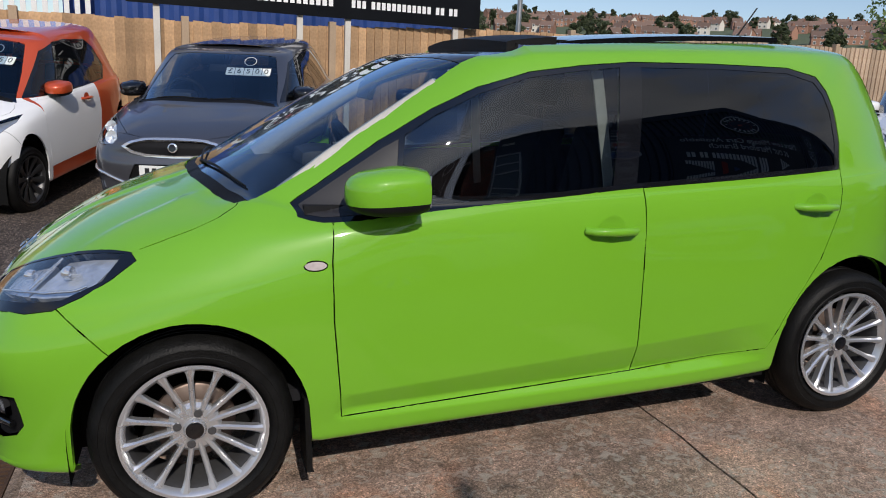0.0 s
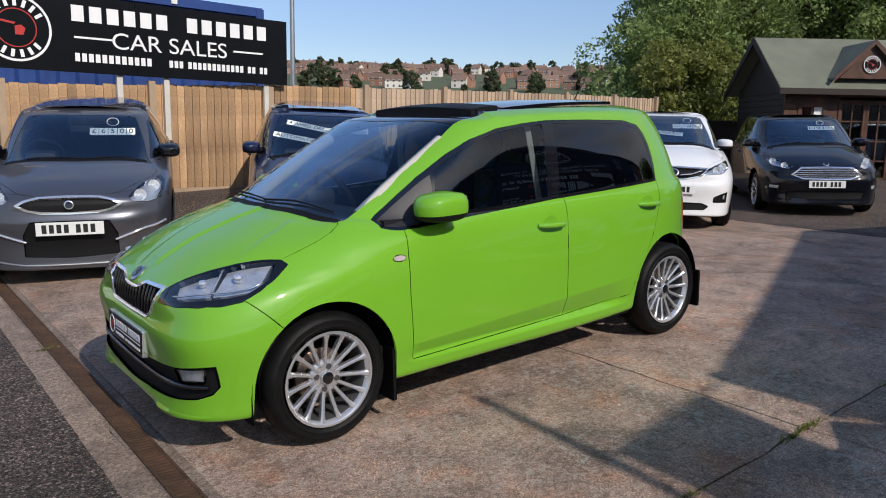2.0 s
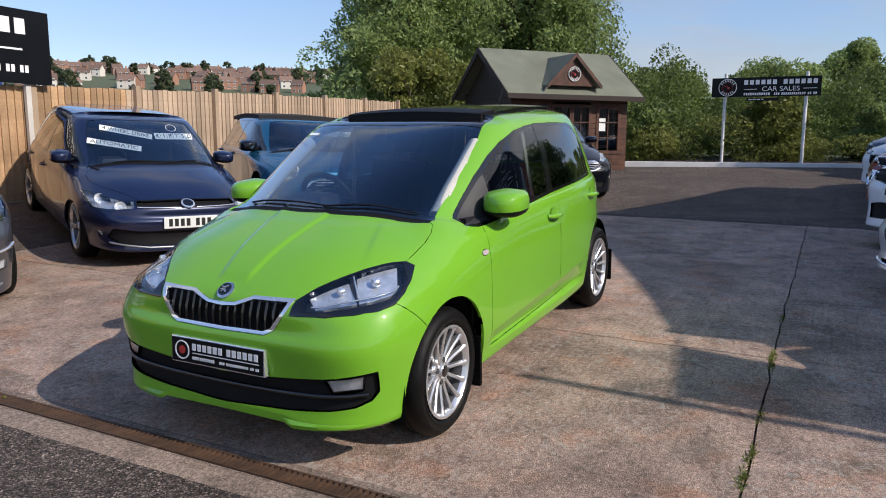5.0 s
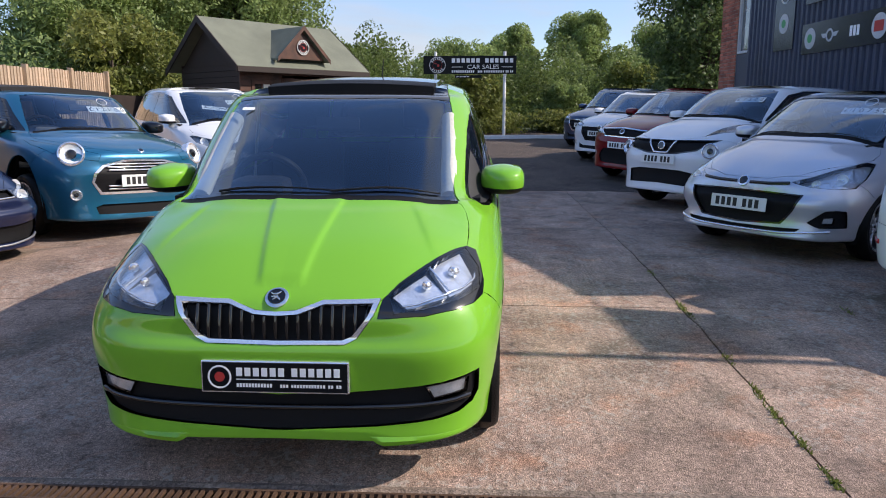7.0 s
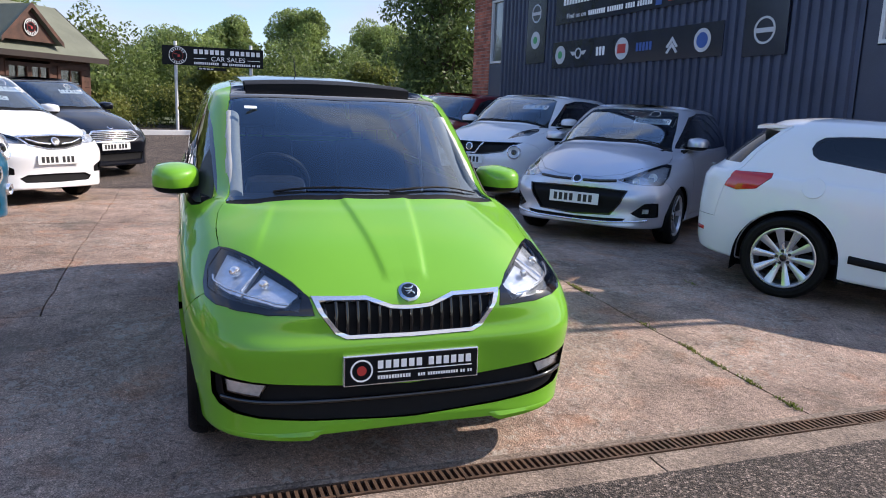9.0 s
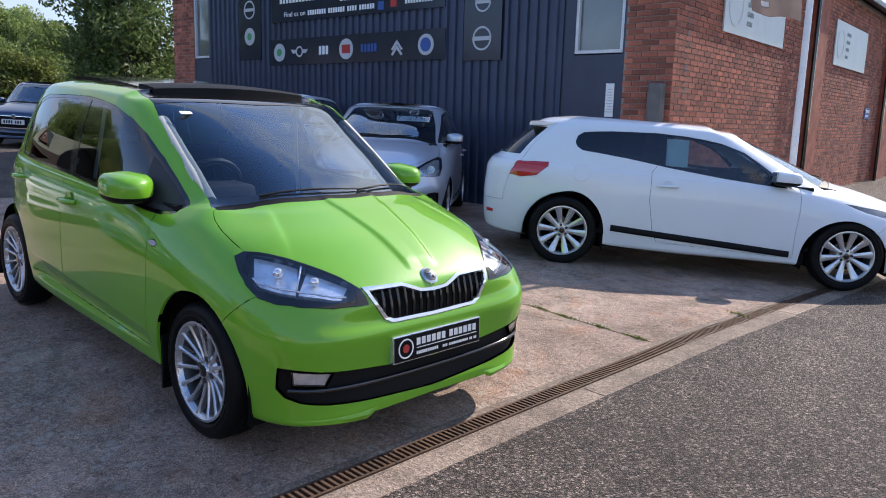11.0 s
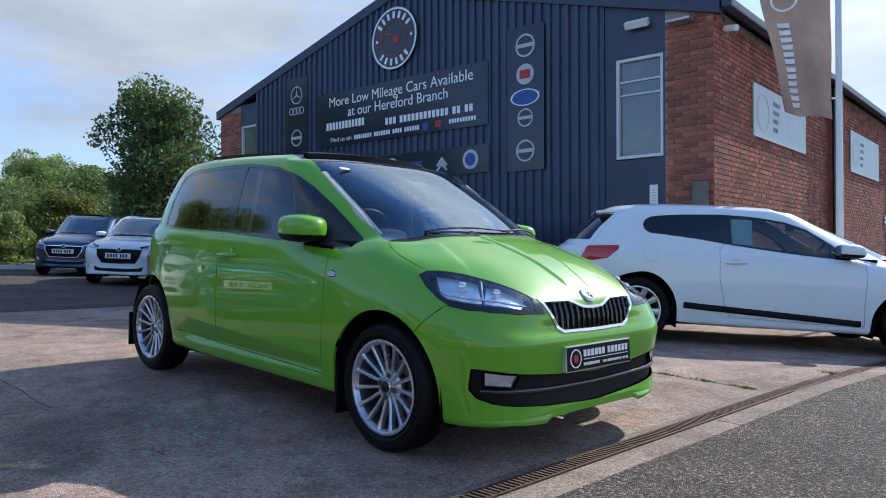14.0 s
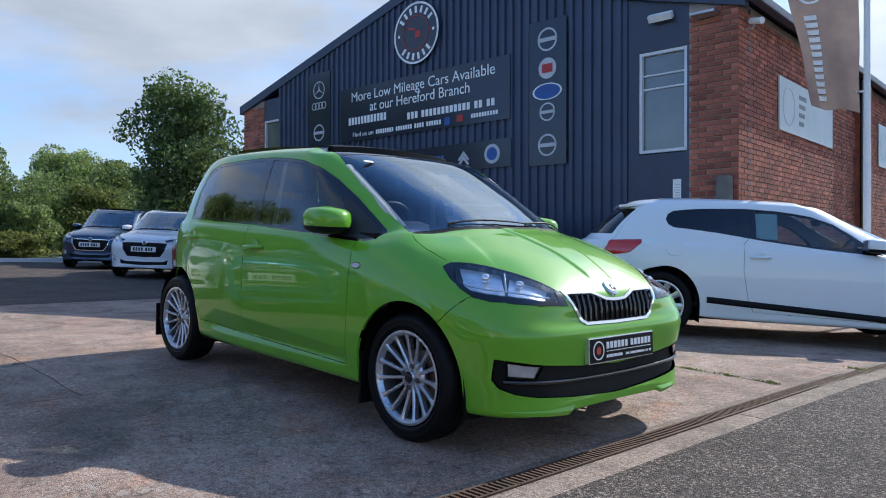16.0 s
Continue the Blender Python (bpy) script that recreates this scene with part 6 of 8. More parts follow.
golf, golf_warp = hatch("family_hatchback", "dark blue hatchback with price card and sales strips", (2.361, 3.282, -0.424, -0.906),
      dict(fo=0.86, wb=2.63, ro=0.76, width=1.80, top=1.385, belt=0.895, nose=0.66, lean=0.02),
      dict(paint=NAVY, style="twin", spokes=5, wheel_r=0.32, badge=(0.702, 0.066, CHROME), plate=(0.515, 0.008), frame=GLOSS_BLACK, lamp_at=(0.60, 0.695)), ("£18750", -0.30, (("AUTOMATIC", -0.66, -0.15, 13), ("4 WHEEL DRIVE", -0.50, 0.05, 15))), cut=SLIM_CUT)
trim_line(golf, golf_warp, "chrome_strip", [(0.07, 0.668), (0.25, 0.670), (0.43, 0.674)], 0.007, CHROME)
trim_line(golf, golf_warp, "lip_strip", [(0.0, 0.240), (0.35, 0.243), (0.64, 0.280)], 0.009, GALV)
mini, mini_warp = hatch("convertible", "blue metallic convertible with round lamps and a dark soft top", (4.037, 2.592, -0.579, -0.815),
      dict(fo=0.76, wb=2.495, ro=0.57, width=1.727, top=1.43, belt=1.00, nose=0.86, lean=-0.16),
      dict(paint=TEAL, plate=(0.475, 0.02), badge=(0.705, 0.03, CHROME), plain_lamps=True, rear_glass=GLASS_FRONT, mirror_paint=BLACK_CAR), ("£12000", -0.28), cut=MINI_CUT)
mpv, mpv_warp = hatch("compact_mpv", "white tall hatchback with a price card and a sales strip", (6.735, 2.166, -0.760, -0.650),
      dict(fo=0.80, wb=2.53, ro=0.70, width=1.694, top=1.577, belt=1.06, nose=0.81, lean=0.17),
      dict(paint=WHITE_CAR, style="twin", spokes=5, badge=(0.665, 0.052, CHROME), plate=(0.487, 0.006), lamp_at=(0.58, 0.715)), ("£11000", -0.30, (("AUTOMATIC", -0.34, -0.16, 8),)), cut=MPV_CUT)
trim_line(mpv, mpv_warp, "chrome_strip", [(0.07, 0.640), (0.20, 0.652), (0.33, 0.690)], 0.009, CHROME)
ford, ford_warp = hatch("black_hatchback", "black hatchback with a chrome grille and a price card", (10.18, 1.78, -0.765, -0.644),
      dict(fo=0.88, wb=2.65, ro=0.83, width=1.823, top=1.55, belt=1.045, nose=0.80, lean=0.065),
      dict(paint=BLACK_CAR, style="twin", spokes=8, wheel_r=0.32, badge=(0.730, 0.042, CHROME), plate=(0.475, 0.006), lamp_at=(0.57, 0.735)), ("£10500", -0.25), cut=FORD_CUT)
for z, reach in ((0.567, 0.34), (0.594, 0.42), (0.621, 0.395), (0.648, 0.36), (0.672, 0.325)):
    trim_line(ford, ford_warp, "grille_bar", [(0.0, z), (0.20, z), (reach, z)], 0.007, CHROME)
i_car, i_warp = hatch("silver_hatchback", "silver hatchback with a wide dark grille", (3.423, -2.930, -0.629, 0.777),
      dict(fo=0.82, wb=2.57, ro=0.645, width=1.734, top=1.47, belt=0.99, nose=0.70, lean=0.02),
      dict(paint=SILVER, style="twin", spokes=5, badge=(0.668, 0.050, CHROME), frame=GLOSS_BLACK, plate=(0.478, 0.010), lamp_at=(0.60, 0.715), bowls=((-0.06, -0.025, 0.034), (0.04, 0.012, 0.042))), ("£10750", -0.30), cut=I_CUT)
trim_line(i_car, i_warp, "lip_strip", [(0.0, 0.238), (0.35, 0.242), (0.66, 0.275)], 0.011, CHROME)
trim_line(i_car, i_warp, "bonnet_slot", [(0.06, 0.662), (0.22, 0.664), (0.375, 0.676)], 0.015, GLOSS_BLACK)
cross, cross_warp = hatch("crossover", "white crossover with a dark grille", (6.446, -2.931, -0.588, 0.809),
      dict(fo=0.84, wb=2.53, ro=0.765, width=1.765, top=1.62, belt=1.15, nose=0.91, clear=0.24, lean=-0.17),
      dict(paint=WHITE_CAR, style="twin", spokes=6, wheel_r=0.33, badge=(0.638, 0.055, CHROME), plate=(0.505, 0.008), bowls=(), frame=GLOSS_BLACK), ("£7500", -0.30), cut=CROSS_CUT)
round_lamp(cross, cross_warp, 0.60, 0.600, 0.098, "round_lamp", 0.1)
trim_line(cross, cross_warp, "grille_strip", [(0.0, 0.570), (0.096, 0.572), (0.14, 0.62), (0.19, 0.688)], 0.012, CHROME)
red_cross, red_warp = hatch("red_crossover", "dark red crossover with a chrome-edged grille", (10.18, -3.117, -0.658, 0.753),
      dict(fo=0.84, wb=2.57, ro=0.73, width=1.78, top=1.66, belt=1.14, nose=0.95, clear=0.24),
      dict(paint=RED_CAR, style="twin", spokes=5, wheel_r=0.33, plate=(0.485, 0.006), badge=(0.665, 0.05, CHROME)), cut=RED_CUT)
hatch("white_crossover", "white crossover with a large dark grille", (13.30, -3.22, -0.76, 0.65),
      dict(fo=0.84, wb=2.60, ro=0.725, width=1.80, top=1.56, belt=1.04, nose=0.88, clear=0.24),
      dict(paint=WHITE_CAR, style="twin", spokes=5, wheel_r=0.33, frame=GLOSS_BLACK), cut=BIG_CUT)
hatch("blue_crossover", "steel blue tall crossover", (17.30, -3.42, -0.78, 0.62),
      dict(fo=0.84, wb=2.60, ro=0.75, width=1.80, top=1.64, belt=1.06, nose=0.88, clear=0.24),
      dict(paint=STEEL_BLUE, style="twin", spokes=5, wheel_r=0.33), cut=BIG_CUT)
# the coupe: its wheels are given, the nose follows
ch = Vector((-0.80, -0.60, 0)).normalized()
cr = Vector((ch.y, -ch.x, 0))
hubf = Vector((-0.731, -5.168, 0)) - cr * 0.80
cn = hubf + ch * 0.86
coupe, coupe_warp = hatch("coupe", "white two-door coupe with red tail lights and black side strips", (cn.x, cn.y, ch.x, ch.y),
      dict(fo=0.86, wb=2.575, ro=0.82, width=1.81, top=1.40, belt=0.93, nose=0.70, lean=0.22, tail=-0.20),
      dict(paint=WHITE_CAR, style="blade", spokes=10, wheel_r=0.325, well=0.385, well_edge=0.045, handles=((1.56, 0.845),), plate=(0.50, 0.006)), cut=COUPE_CUT)
for s in (1, -1):
    g = Geo()
    pts = []
    for i in range(9):
        c, n = skin_at("side", 0.485 + 1.52 * i / 8, 0.300 + 0.0125 * i, coupe_warp)
        pts.append((c.x, (c.y + 0.004) * s, c.z))
    for a in pts:
        g.v += [(a[0], a[1], a[2] - 0.03), (a[0], a[1] + 0.012 * s, a[2] - 0.012), (a[0], a[1] + 0.012 * s, a[2] + 0.012), (a[0], a[1], a[2] + 0.03)]
    g.f += [(4 * i + k, 4 * i + 4 + k, 4 * i + 5 + k, 4 * i + 1 + k) for i in range(8) for k in range(3)]
    part("side_strip", g, BLACK_TRIM, coupe, "black side strip")
c, n = skin_at("side", 2.30, 0.90, coupe_warp)
q = n.to_track_quat("-Y", "Z").to_matrix().to_4x4()
part("fuel_flap", Geo().lathe([(0.082, 0.004), (0.080, -0.002), (0.076, -0.003), (0.0, -0.004)], 32), WHITE_CAR, coupe, "", 40, Matrix.Translation(c) @ q)
c, n = skin_at("side", 1.485, 1.16, coupe_warp)
part("window_sheet", Geo().box(-0.10, 0.10, -0.002, 0.002, -0.13, 0.13, 0, pose(c.x, c.y - 0.032, c.z - 0.01, 18, 0, 0)), mat("pale_sheet", (0.60, 0.84, 0.88), 0.7), coupe, "pale blue paper sheet in the window")
for s in (1, -1):
    c, n = skin_at("side", 2.90, 0.43, coupe_warp)
    n = Vector((n.x, n.y * s, n.z))
    part("bumper_reflector", Geo().box(-0.055, 0.055, -0.006, 0.004, -0.016, 0.016, 0.004), RED_LENS, coupe, "small red reflector", 40, Matrix.Translation((c.x, c.y * s, c.z)) @ n.to_track_quat("-Y", "Z").to_matrix().to_4x4())
part("roof_spoiler", roof_panel(2.56, 2.97, 0.47, 1.322, 1.296, 0.006, 0.024), WHITE_CAR, coupe, smooth=40)
# round lamps and hoop grille of the convertible
round_lamp(mini, mini_warp, 0.60, 0.665, 0.120, tilt=0.12)
round_lamp(mini, mini_warp, 0.60, 0.385, 0.055, "round_fog_lamp", 0.0)
top = part("soft_top", roof_panel(0.98, 2.55, 0.585, 1.396, 1.384, 0.032, 0.05), SOFT_TOP, mini, "dark folding soft top", smooth=40)
for i, z in enumerate((0.592, 0.570, 0.548, 0.440, 0.420)):
    pts = []
    for k in range(13):
        y = -0.36 + 0.72 * k / 12
        c, n = skin_at("front", abs(y) + 0.001, z, mini_warp)
        pts.append((c.x + 0.004, y, c.z))
    part("grille_bar", Geo().tube(pts, 0.007, 6), CHROME, mini, smooth=60)


# ---- ground ----
SLAB_X = (-0.575, 1.70, 5.15, 8.55)
SLAB_Y = (-9.20, -5.62, -2.035, 1.62, 5.25)


def on_slab(x, y):
    return SLAB_X[0] - 0.285 < x < SLAB_X[-1] and SLAB_Y[0] < y < SLAB_Y[-1]


xs = sorted(set(list(np.arange(-14, 30, 0.5)) + [-0.866, -0.60, -0.59, 8.53, 8.57, -200, -90, -40, -24, 36, 45, 60, 80, 120, 160, 200, 260, 320, 400, 480, 560, 640, 720, 800, 900, 2000, -900]))
ys = sorted(set(list(np.arange(-24, 24, 0.5)) + [-9.22, -9.18, 5.23, 5.27, -2000, -600, -200, -90, -45, 34, 50, 70, 90, 120, 160, 220, 280, 340, 400, 480, 560, 640, 720, 800, 900, 2000]))


def far_height(x, y):
    z = height(x, y)
    d = math.hypot(x, y)
    z += 54.0 * ease(110, 760, d) * ease(0.1, 0.5, math.atan2(y, x)) * ease(-2.0, -1.2, -math.atan2(y, x)) if x > 0 else 0.0
    return z


vs = [(x, y, far_height(x, y) - (0.035 if on_slab(x, y) or -0.86 < x < -0.59 and -30 < y < 20 else 0.0)) for x in xs for y in ys]
k = len(ys)
fs = [(i * k + j, (i + 1) * k + j, (i + 1) * k + j + 1, i * k + j + 1) for i in range(len(xs) - 1) for j in range(k - 1)]
land = solid("ground", Geo().add(vs, fs), TARMAC, "dark grey tarmac yard and road reaching far out", "ground", kind="structure", smooth=60)
land.data.materials.append(GRASSY)
for q in land.data.polygons:
    c = q.center
    q.material_index = 1 if c.x > 25.5 or c.y > 10.0 and c.x > -16 or math.hypot(c.x, c.y) > 70 else 0


def sheet(x0, x1, y0, y1, n, mfun, lift=0.0, thick=0.03, ragged=0.024):
    """A cast slab that follows the ground, with slightly uneven edges."""
    nx, ny = max(2, int((x1 - x0) / n)), max(2, int((y1 - y0) / n))
    vs, fs = [], []
    for i in range(nx + 1):
        for j in range(ny + 1):
            x, y = x0 + (x1 - x0) * i / nx, y0 + (y1 - y0) * j / ny
            edge = i in (0, nx) or j in (0, ny)
            if i in (0, nx):
                x += ragged * (noise.noise(Vector((x * 3, y * 4, 1))) * 0.5 + noise.noise(Vector((x * 3, y * 15, 1))))
            if j in (0, ny):
                y += ragged * (noise.noise(Vector((x * 4, y * 3, 5))) * 0.5 + noise.noise(Vector((x * 15, y * 3, 5))))
            vs.append((x, y, mfun(x, y) + lift - (0.004 if edge else 0.0)))
    w = ny + 1
    for i in range(nx):
        for j in range(ny):
            fs.append((i * w + j, (i + 1) * w + j, (i + 1) * w + j + 1, i * w + j + 1))
    border = [i * w for i in range(nx + 1)] + [nx * w + j for j in range(1, w)] + [i * w + ny for i in range(nx - 1, -1, -1)] + [j for j in range(ny - 1, 0, -1)]
    o = len(vs)
    vs += [(vs[b][0], vs[b][1], vs[b][2] - thick) for b in border]
    nb = len(border)
    fs += [(border[(i + 1) % nb], border[i], o + i, o + (i + 1) % nb) for i in range(nb)]
    return Geo().add(vs, fs)


pad = thing("concrete_pavement", pose(0, 0, 0), "worn brown-grey concrete pavement of large cast slabs", "pavement", kind="structure")
for i in range(len(SLAB_X) - 1):
    lines = SLAB_Y if i else SLAB_Y[:3] + SLAB_Y[4:]
    for j in range(len(lines) - 1):
        part("concrete_slab", sheet(SLAB_X[i] + 0.005, SLAB_X[i + 1] - 0.005, lines[j] + 0.005, lines[j + 1] - 0.005, 0.18, height), CONCRETE, pad)
kerb = thing("kerb", pose(0, 0, 0), "pale concrete edging strip beside the drain", "kerb", kind="structure")
y = -9.2
while y < 5.2:
    part("kerb_stone", sheet(-0.856, -0.722, y, y + 2.72, 0.06, height, 0.002, 0.04, 0.012), KERB, kerb)
    y += 2.73
drain = thing("drain_channel", pose(0, 0, 0), "rusty iron slotted drainage channel across the forecourt", "drain", kind="structure")
part("drain_pit", Geo().add([(-0.722, -9.2, -0.20), (-0.575, -9.2, -0.20), (-0.575, -2.5, -0.075), (-0.575, 5.2, -0.075), (-0.722, 5.2, -0.075), (-0.722, -2.5, -0.075)], [(0, 1, 2, 5), (5, 2, 3, 4)]), PIT, drain)
y = -9.2
grate = Geo()
grate.box(-0.052, -0.040, 0, 0.496, -0.03, 0.0)
grate.box(0.040, 0.052, 0, 0.496, -0.03, 0.0)
for q in range(17):
    yy = 0.006 + q * 0.0297
    grate.add([(-0.041, yy, -0.001), (0.041, yy, -0.001), (0.041, yy + 0.013, -0.001), (-0.041, yy + 0.013, -0.001), (-0.041, yy, -0.02), (0.041, yy, -0.02), (0.041, yy + 0.013, -0.02), (-0.041, yy + 0.013, -0.02)],
              [(0, 1, 2, 3), (0, 4, 5, 1), (2, 6, 7, 3)])
grate_me = grate.mesh("grate", IRON)
while y < 5.1:
    part("grate", grate_me, IRON, drain, m=pose(-0.652, y, height(-0.652, y) + 0.001))
    y += 0.5
for x, w in ((-0.722, 0.018), (-0.598, 0.052)):
    part("drain_edge", sheet(x, x + w, -9.2, 5.2, 0.15, height, -0.001, 0.06, 0.0), KERB, drain)


# weeds in the joints
def tuft(x, y, r, n, material, parent_name="weed"):
    g = Geo()
    for _ in range(n):
        a, d = random.uniform(0, 6.28), random.uniform(0, r)
        px, py = x + d * math.cos(a), y + d * math.sin(a) * 0.16
        h, b = random.uniform(0.006, 0.022), random.uniform(0, 6.28)
        w = random.uniform(0.002, 0.005)
        z = height(px, py) - 0.006
        dx, dy = math.cos(b), math.sin(b)
        g.add([(px - dy * w, py + dx * w, z), (px + dy * w, py - dx * w, z), (px + dx * h * 0.6 + dy * w, py + dy * h * 0.6 - dx * w, z + h), (px + dx * h * 0.9, py + dy * h * 0.9, z + h * 0.9)], [(0, 1, 2, 3)])
    return g


weeds = Geo()
for x, y, r, n in ((1.70, -2.03, 0.12, 120), (1.55, -2.04, 0.10, 60), (0.35, -2.04, 0.12, 70), (0.12, -2.03, 0.12, 80), (-0.15, -2.04, 0.10, 60), (-0.45, -2.03, 0.12, 70), (0.8, -2.04, 0.15, 40), (2.6, -2.03, 0.2, 30), (-0.72, 1.5, 0.10, 50), (-0.58, -3.3, 0.1, 50), (1.7, -3.1, 0.1, 25)):
    t = tuft(x, y, r, n, LEAF)
    weeds.add(t.v, t.f)
solid("weeds", weeds, LEAF_LIGHT, "small green weeds in the concrete joints", "weed", kind="stuff")
far_kerb = Geo()
for (x0, y0), (x1, y1) in (((19.4, 3.6), (21.6, -4.0)), ((21.6, -4.0), (24.2, -14.0))):
    d = Vector((x1 - x0, y1 - y0, 0))
    ang = math.degrees(math.atan2(d.y, d.x))
    far_kerb.box(0, d.length, -0.1, 0.1, -0.3, 0.16, 0.01, pose(x0, y0, height(x0, y0), 0, 0, ang))
solid("low_wall", far_kerb, WHITE_PAINT, "low pale kerb wall at the end of the lot", "wall", kind="structure")

# ---- the building ----
BLD = Matrix(((math.cos(radians(4.52)), -math.sin(radians(4.52)), 0, 1.98), (math.sin(radians(4.52)), math.cos(radians(4.52)), 0, -7.0 + 0.079 * 1.98), (0, 0, 1, 0), (0, 0, 0, 1)))
# local: x along the facade, y towards the forecourt, z up; facade plane y = 0
WIDE, EAVE, APEX, DEEP, FLOOR_Z = 11.93, 4.33, 5.93, 34.0, -0.25


def roof_z(x):
    return EAVE + (APEX - EAVE) * (1 - abs(x - WIDE / 2) / (WIDE / 2))


wall = thing("wall_facade", BLD, "dark blue-grey ribbed metal gable front with brick ends", "wall", kind="structure")
X0, X1 = 1.66, 10.47
g = Geo()
pitch, x = 0.1694, X0
prof = []
while x < X1 - pitch * 0.5:
    prof += [(x, 0.0), (x + 0.076, 0.0), (x + 0.092, 0.040), (x + 0.153, 0.040)]
    x += pitch
prof.append((X1, 0.0))
vs = [(px, py, z) for px, py in prof for z in (FLOOR_Z, roof_z(px) - 0.06)]
g.add(vs, [(2 * i, 2 * i + 1, 2 * i + 3, 2 * i + 2) for i in range(len(prof) - 1)])
part("cladding", g, CLADDING, wall, "ribbed dark metal cladding")
g = Geo()
g.box(0.70, 1.66, -0.20, -0.02, FLOOR_Z, 2.28)
g.box(0.70, 1.66, -0.20, -0.02, 3.80, 4.42)
g.box(0.70, 0.735, -0.20, -0.02, 2.28, 3.80)
g.box(1.475, 1.66, -0.20, -0.02, 2.28, 3.80)
g.add([(0.70, -0.02, 4.42), (1.66, -0.02, 4.42), (1.66, -0.02, roof_z(1.66)), (0.70, -0.02, roof_z(0.70))], [(0, 1, 2, 3)])
g.box(10.47, 11.10, -0.20, -0.02, FLOOR_Z, 2.50)
g.box(10.47, 11.10, -0.20, -0.02, 3.90, 4.40)
part("flat_panel", g, CLADDING_FLAT, wall, "flat dark panels round the windows")
g = Geo()
g.box(0.0, 11.93, -0.45, -0.40, FLOOR_Z, EAVE - 0.1)
part("inner_wall", g, CLADDING_FLAT, wall)


def framed_window(parent, x0, x1, z0, z1, y, bars_at=()):
    w = part("window", Geo().box(x0, x1, y - 0.06, y - 0.05, z0, z1), WIN_GLASS, parent, "window with a pale frame, reflecting the sky")
    g = Geo()
    t = 0.045
    for b in ((x0, x0 + t, z0, z1), (x1 - t, x1, z0, z1), (x0 + t, x1 - t, z0, z0 + t), (x0 + t, x1 - t, z1 - t, z1)):
        g.box(b[0], b[1], y - 0.06, y + 0.005, b[2], b[3])
    for z in bars_at:
        g.box(x0 + t, x1 - t, y - 0.05, y - 0.02, z - 0.012, z + 0.012)
    part("window_frame", g, ALU, w)
    return w


framed_window(wall, 0.735, 1.475, 2.30, 3.79, -0.03, (3.45, 3.25))
framed_window(wall, 10.45, 11.10, 2.52, 3.90, -0.03)
# roof edge trim and roof
g = Geo()
for xa, xb in ((-0.10, WIDE / 2), (WIDE / 2, WIDE + 0.10)):
    za, zb = roof_z(max(0, xa)) + 0.02 - (0.03 if xa < 0 else 0), roof_z(min(WIDE, xb)) + 0.02 - (0.03 if xb > WIDE else 0)
    g.add([(xa, 0.06, za - 0.16), (xb, 0.06, zb - 0.16), (xb, 0.06, zb + 0.03), (xa, 0.06, za + 0.03), (xa, -0.1, za + 0.03), (xb, -0.1, zb + 0.03), (xa, -0.1, za - 0.16), (xb, -0.1, zb - 0.16)],
          [(0, 1, 2, 3), (3, 2, 5, 4), (0, 6, 7, 1), (0, 3, 4, 6), (1, 7, 5, 2)])
part("verge_trim", g, CLADDING_FLAT, wall)
roof = thing("roof_main", BLD, "dark ribbed metal roof", "roof", kind="structure")
g = Geo()
for xa, xb in ((-0.16, WIDE / 2), (WIDE / 2, WIDE + 0.16)):
    za, zb = roof_z(max(0, xa)) - (0.04 if xa < 0 else 0), roof_z(min(WIDE, xb)) - (0.04 if xb > WIDE else 0)
    g.add([(xa, 0.0, za), (xb, 0.0, zb), (xb, -DEEP, zb), (xa, -DEEP, za), (xa, 0, za + 0.05), (xb, 0, zb + 0.05), (xb, -DEEP, zb + 0.05), (xa, -DEEP, za + 0.05)],
          [(3, 2, 1, 0), (4, 5, 6, 7), (0, 4, 7, 3), (1, 2, 6, 5)])
part("roof_sheet", g, CLADDING, roof)
g = Geo()
g.box(-0.26, -0.12, -DEEP, 0.05, EAVE - 0.10, EAVE + 0.02, 0.02)
part("gutter", g, CLADDING_FLAT, roof)
# lamp, camera, box
g = Geo().box(-0.18, 0.18, 0, 0.10, -0.05, 0.05, 0.01, pose(1.10, 0.02, 4.28, -35, 0, 0))
solid("floodlight", g, WHITE_PAINT, "pale rectangular floodlight on the dark wall", "light", m=BLD)
cctv = thing("security_camera", BLD @ pose(-0.02, -0.25, 4.02), "white security camera on the brick corner", "camera")
part("camera_body", Geo().tube([(-0.05, 0, 0), (-0.24, 0.10, -0.05)], 0.045, 14), WHITE_PAINT, cctv, smooth=40)
part("bracket", Geo().tube([(0.02, 0, -0.10), (-0.08, 0, -0.10), (-0.10, 0.02, -0.02)], 0.014, 8), GALV, cctv, smooth=40)
note = thing("notice_board", BLD @ pose(0.88, -0.018, 1.44), "narrow white notice board on the dark wall panel", "notice")
part("board", Geo().box(-0.062, 0.062, 0, 0.012, 0, 0.45, 0.003), WHITE, note)
for k in range(9):
    part("notice_line", Geo().box(-0.045, 0.045 - 0.012 * (k % 3), 0.012, 0.013, 0.06 + 0.038 * k, 0.072 + 0.038 * k), GREY_INK, note)
solid("stone_block", Geo().box(0.05, 0.24, 0.04, 0.20, 1.30, 1.88, 0.03), mat("grey_stone", (0.14, 0.135, 0.13), 0.9, var=0.3, bump=0.008), "grey weathered block on the brick pier", "stone", m=BLD)
hood = Geo().box(0.25, 0.60, -0.02, 0.22, 4.12, 4.16, 0.005, pose(0, 0, 0, 0, 0, 0))
solid("canopy_plate", hood, GALV, "small grey sheet under the eaves", "sheet", m=BLD)

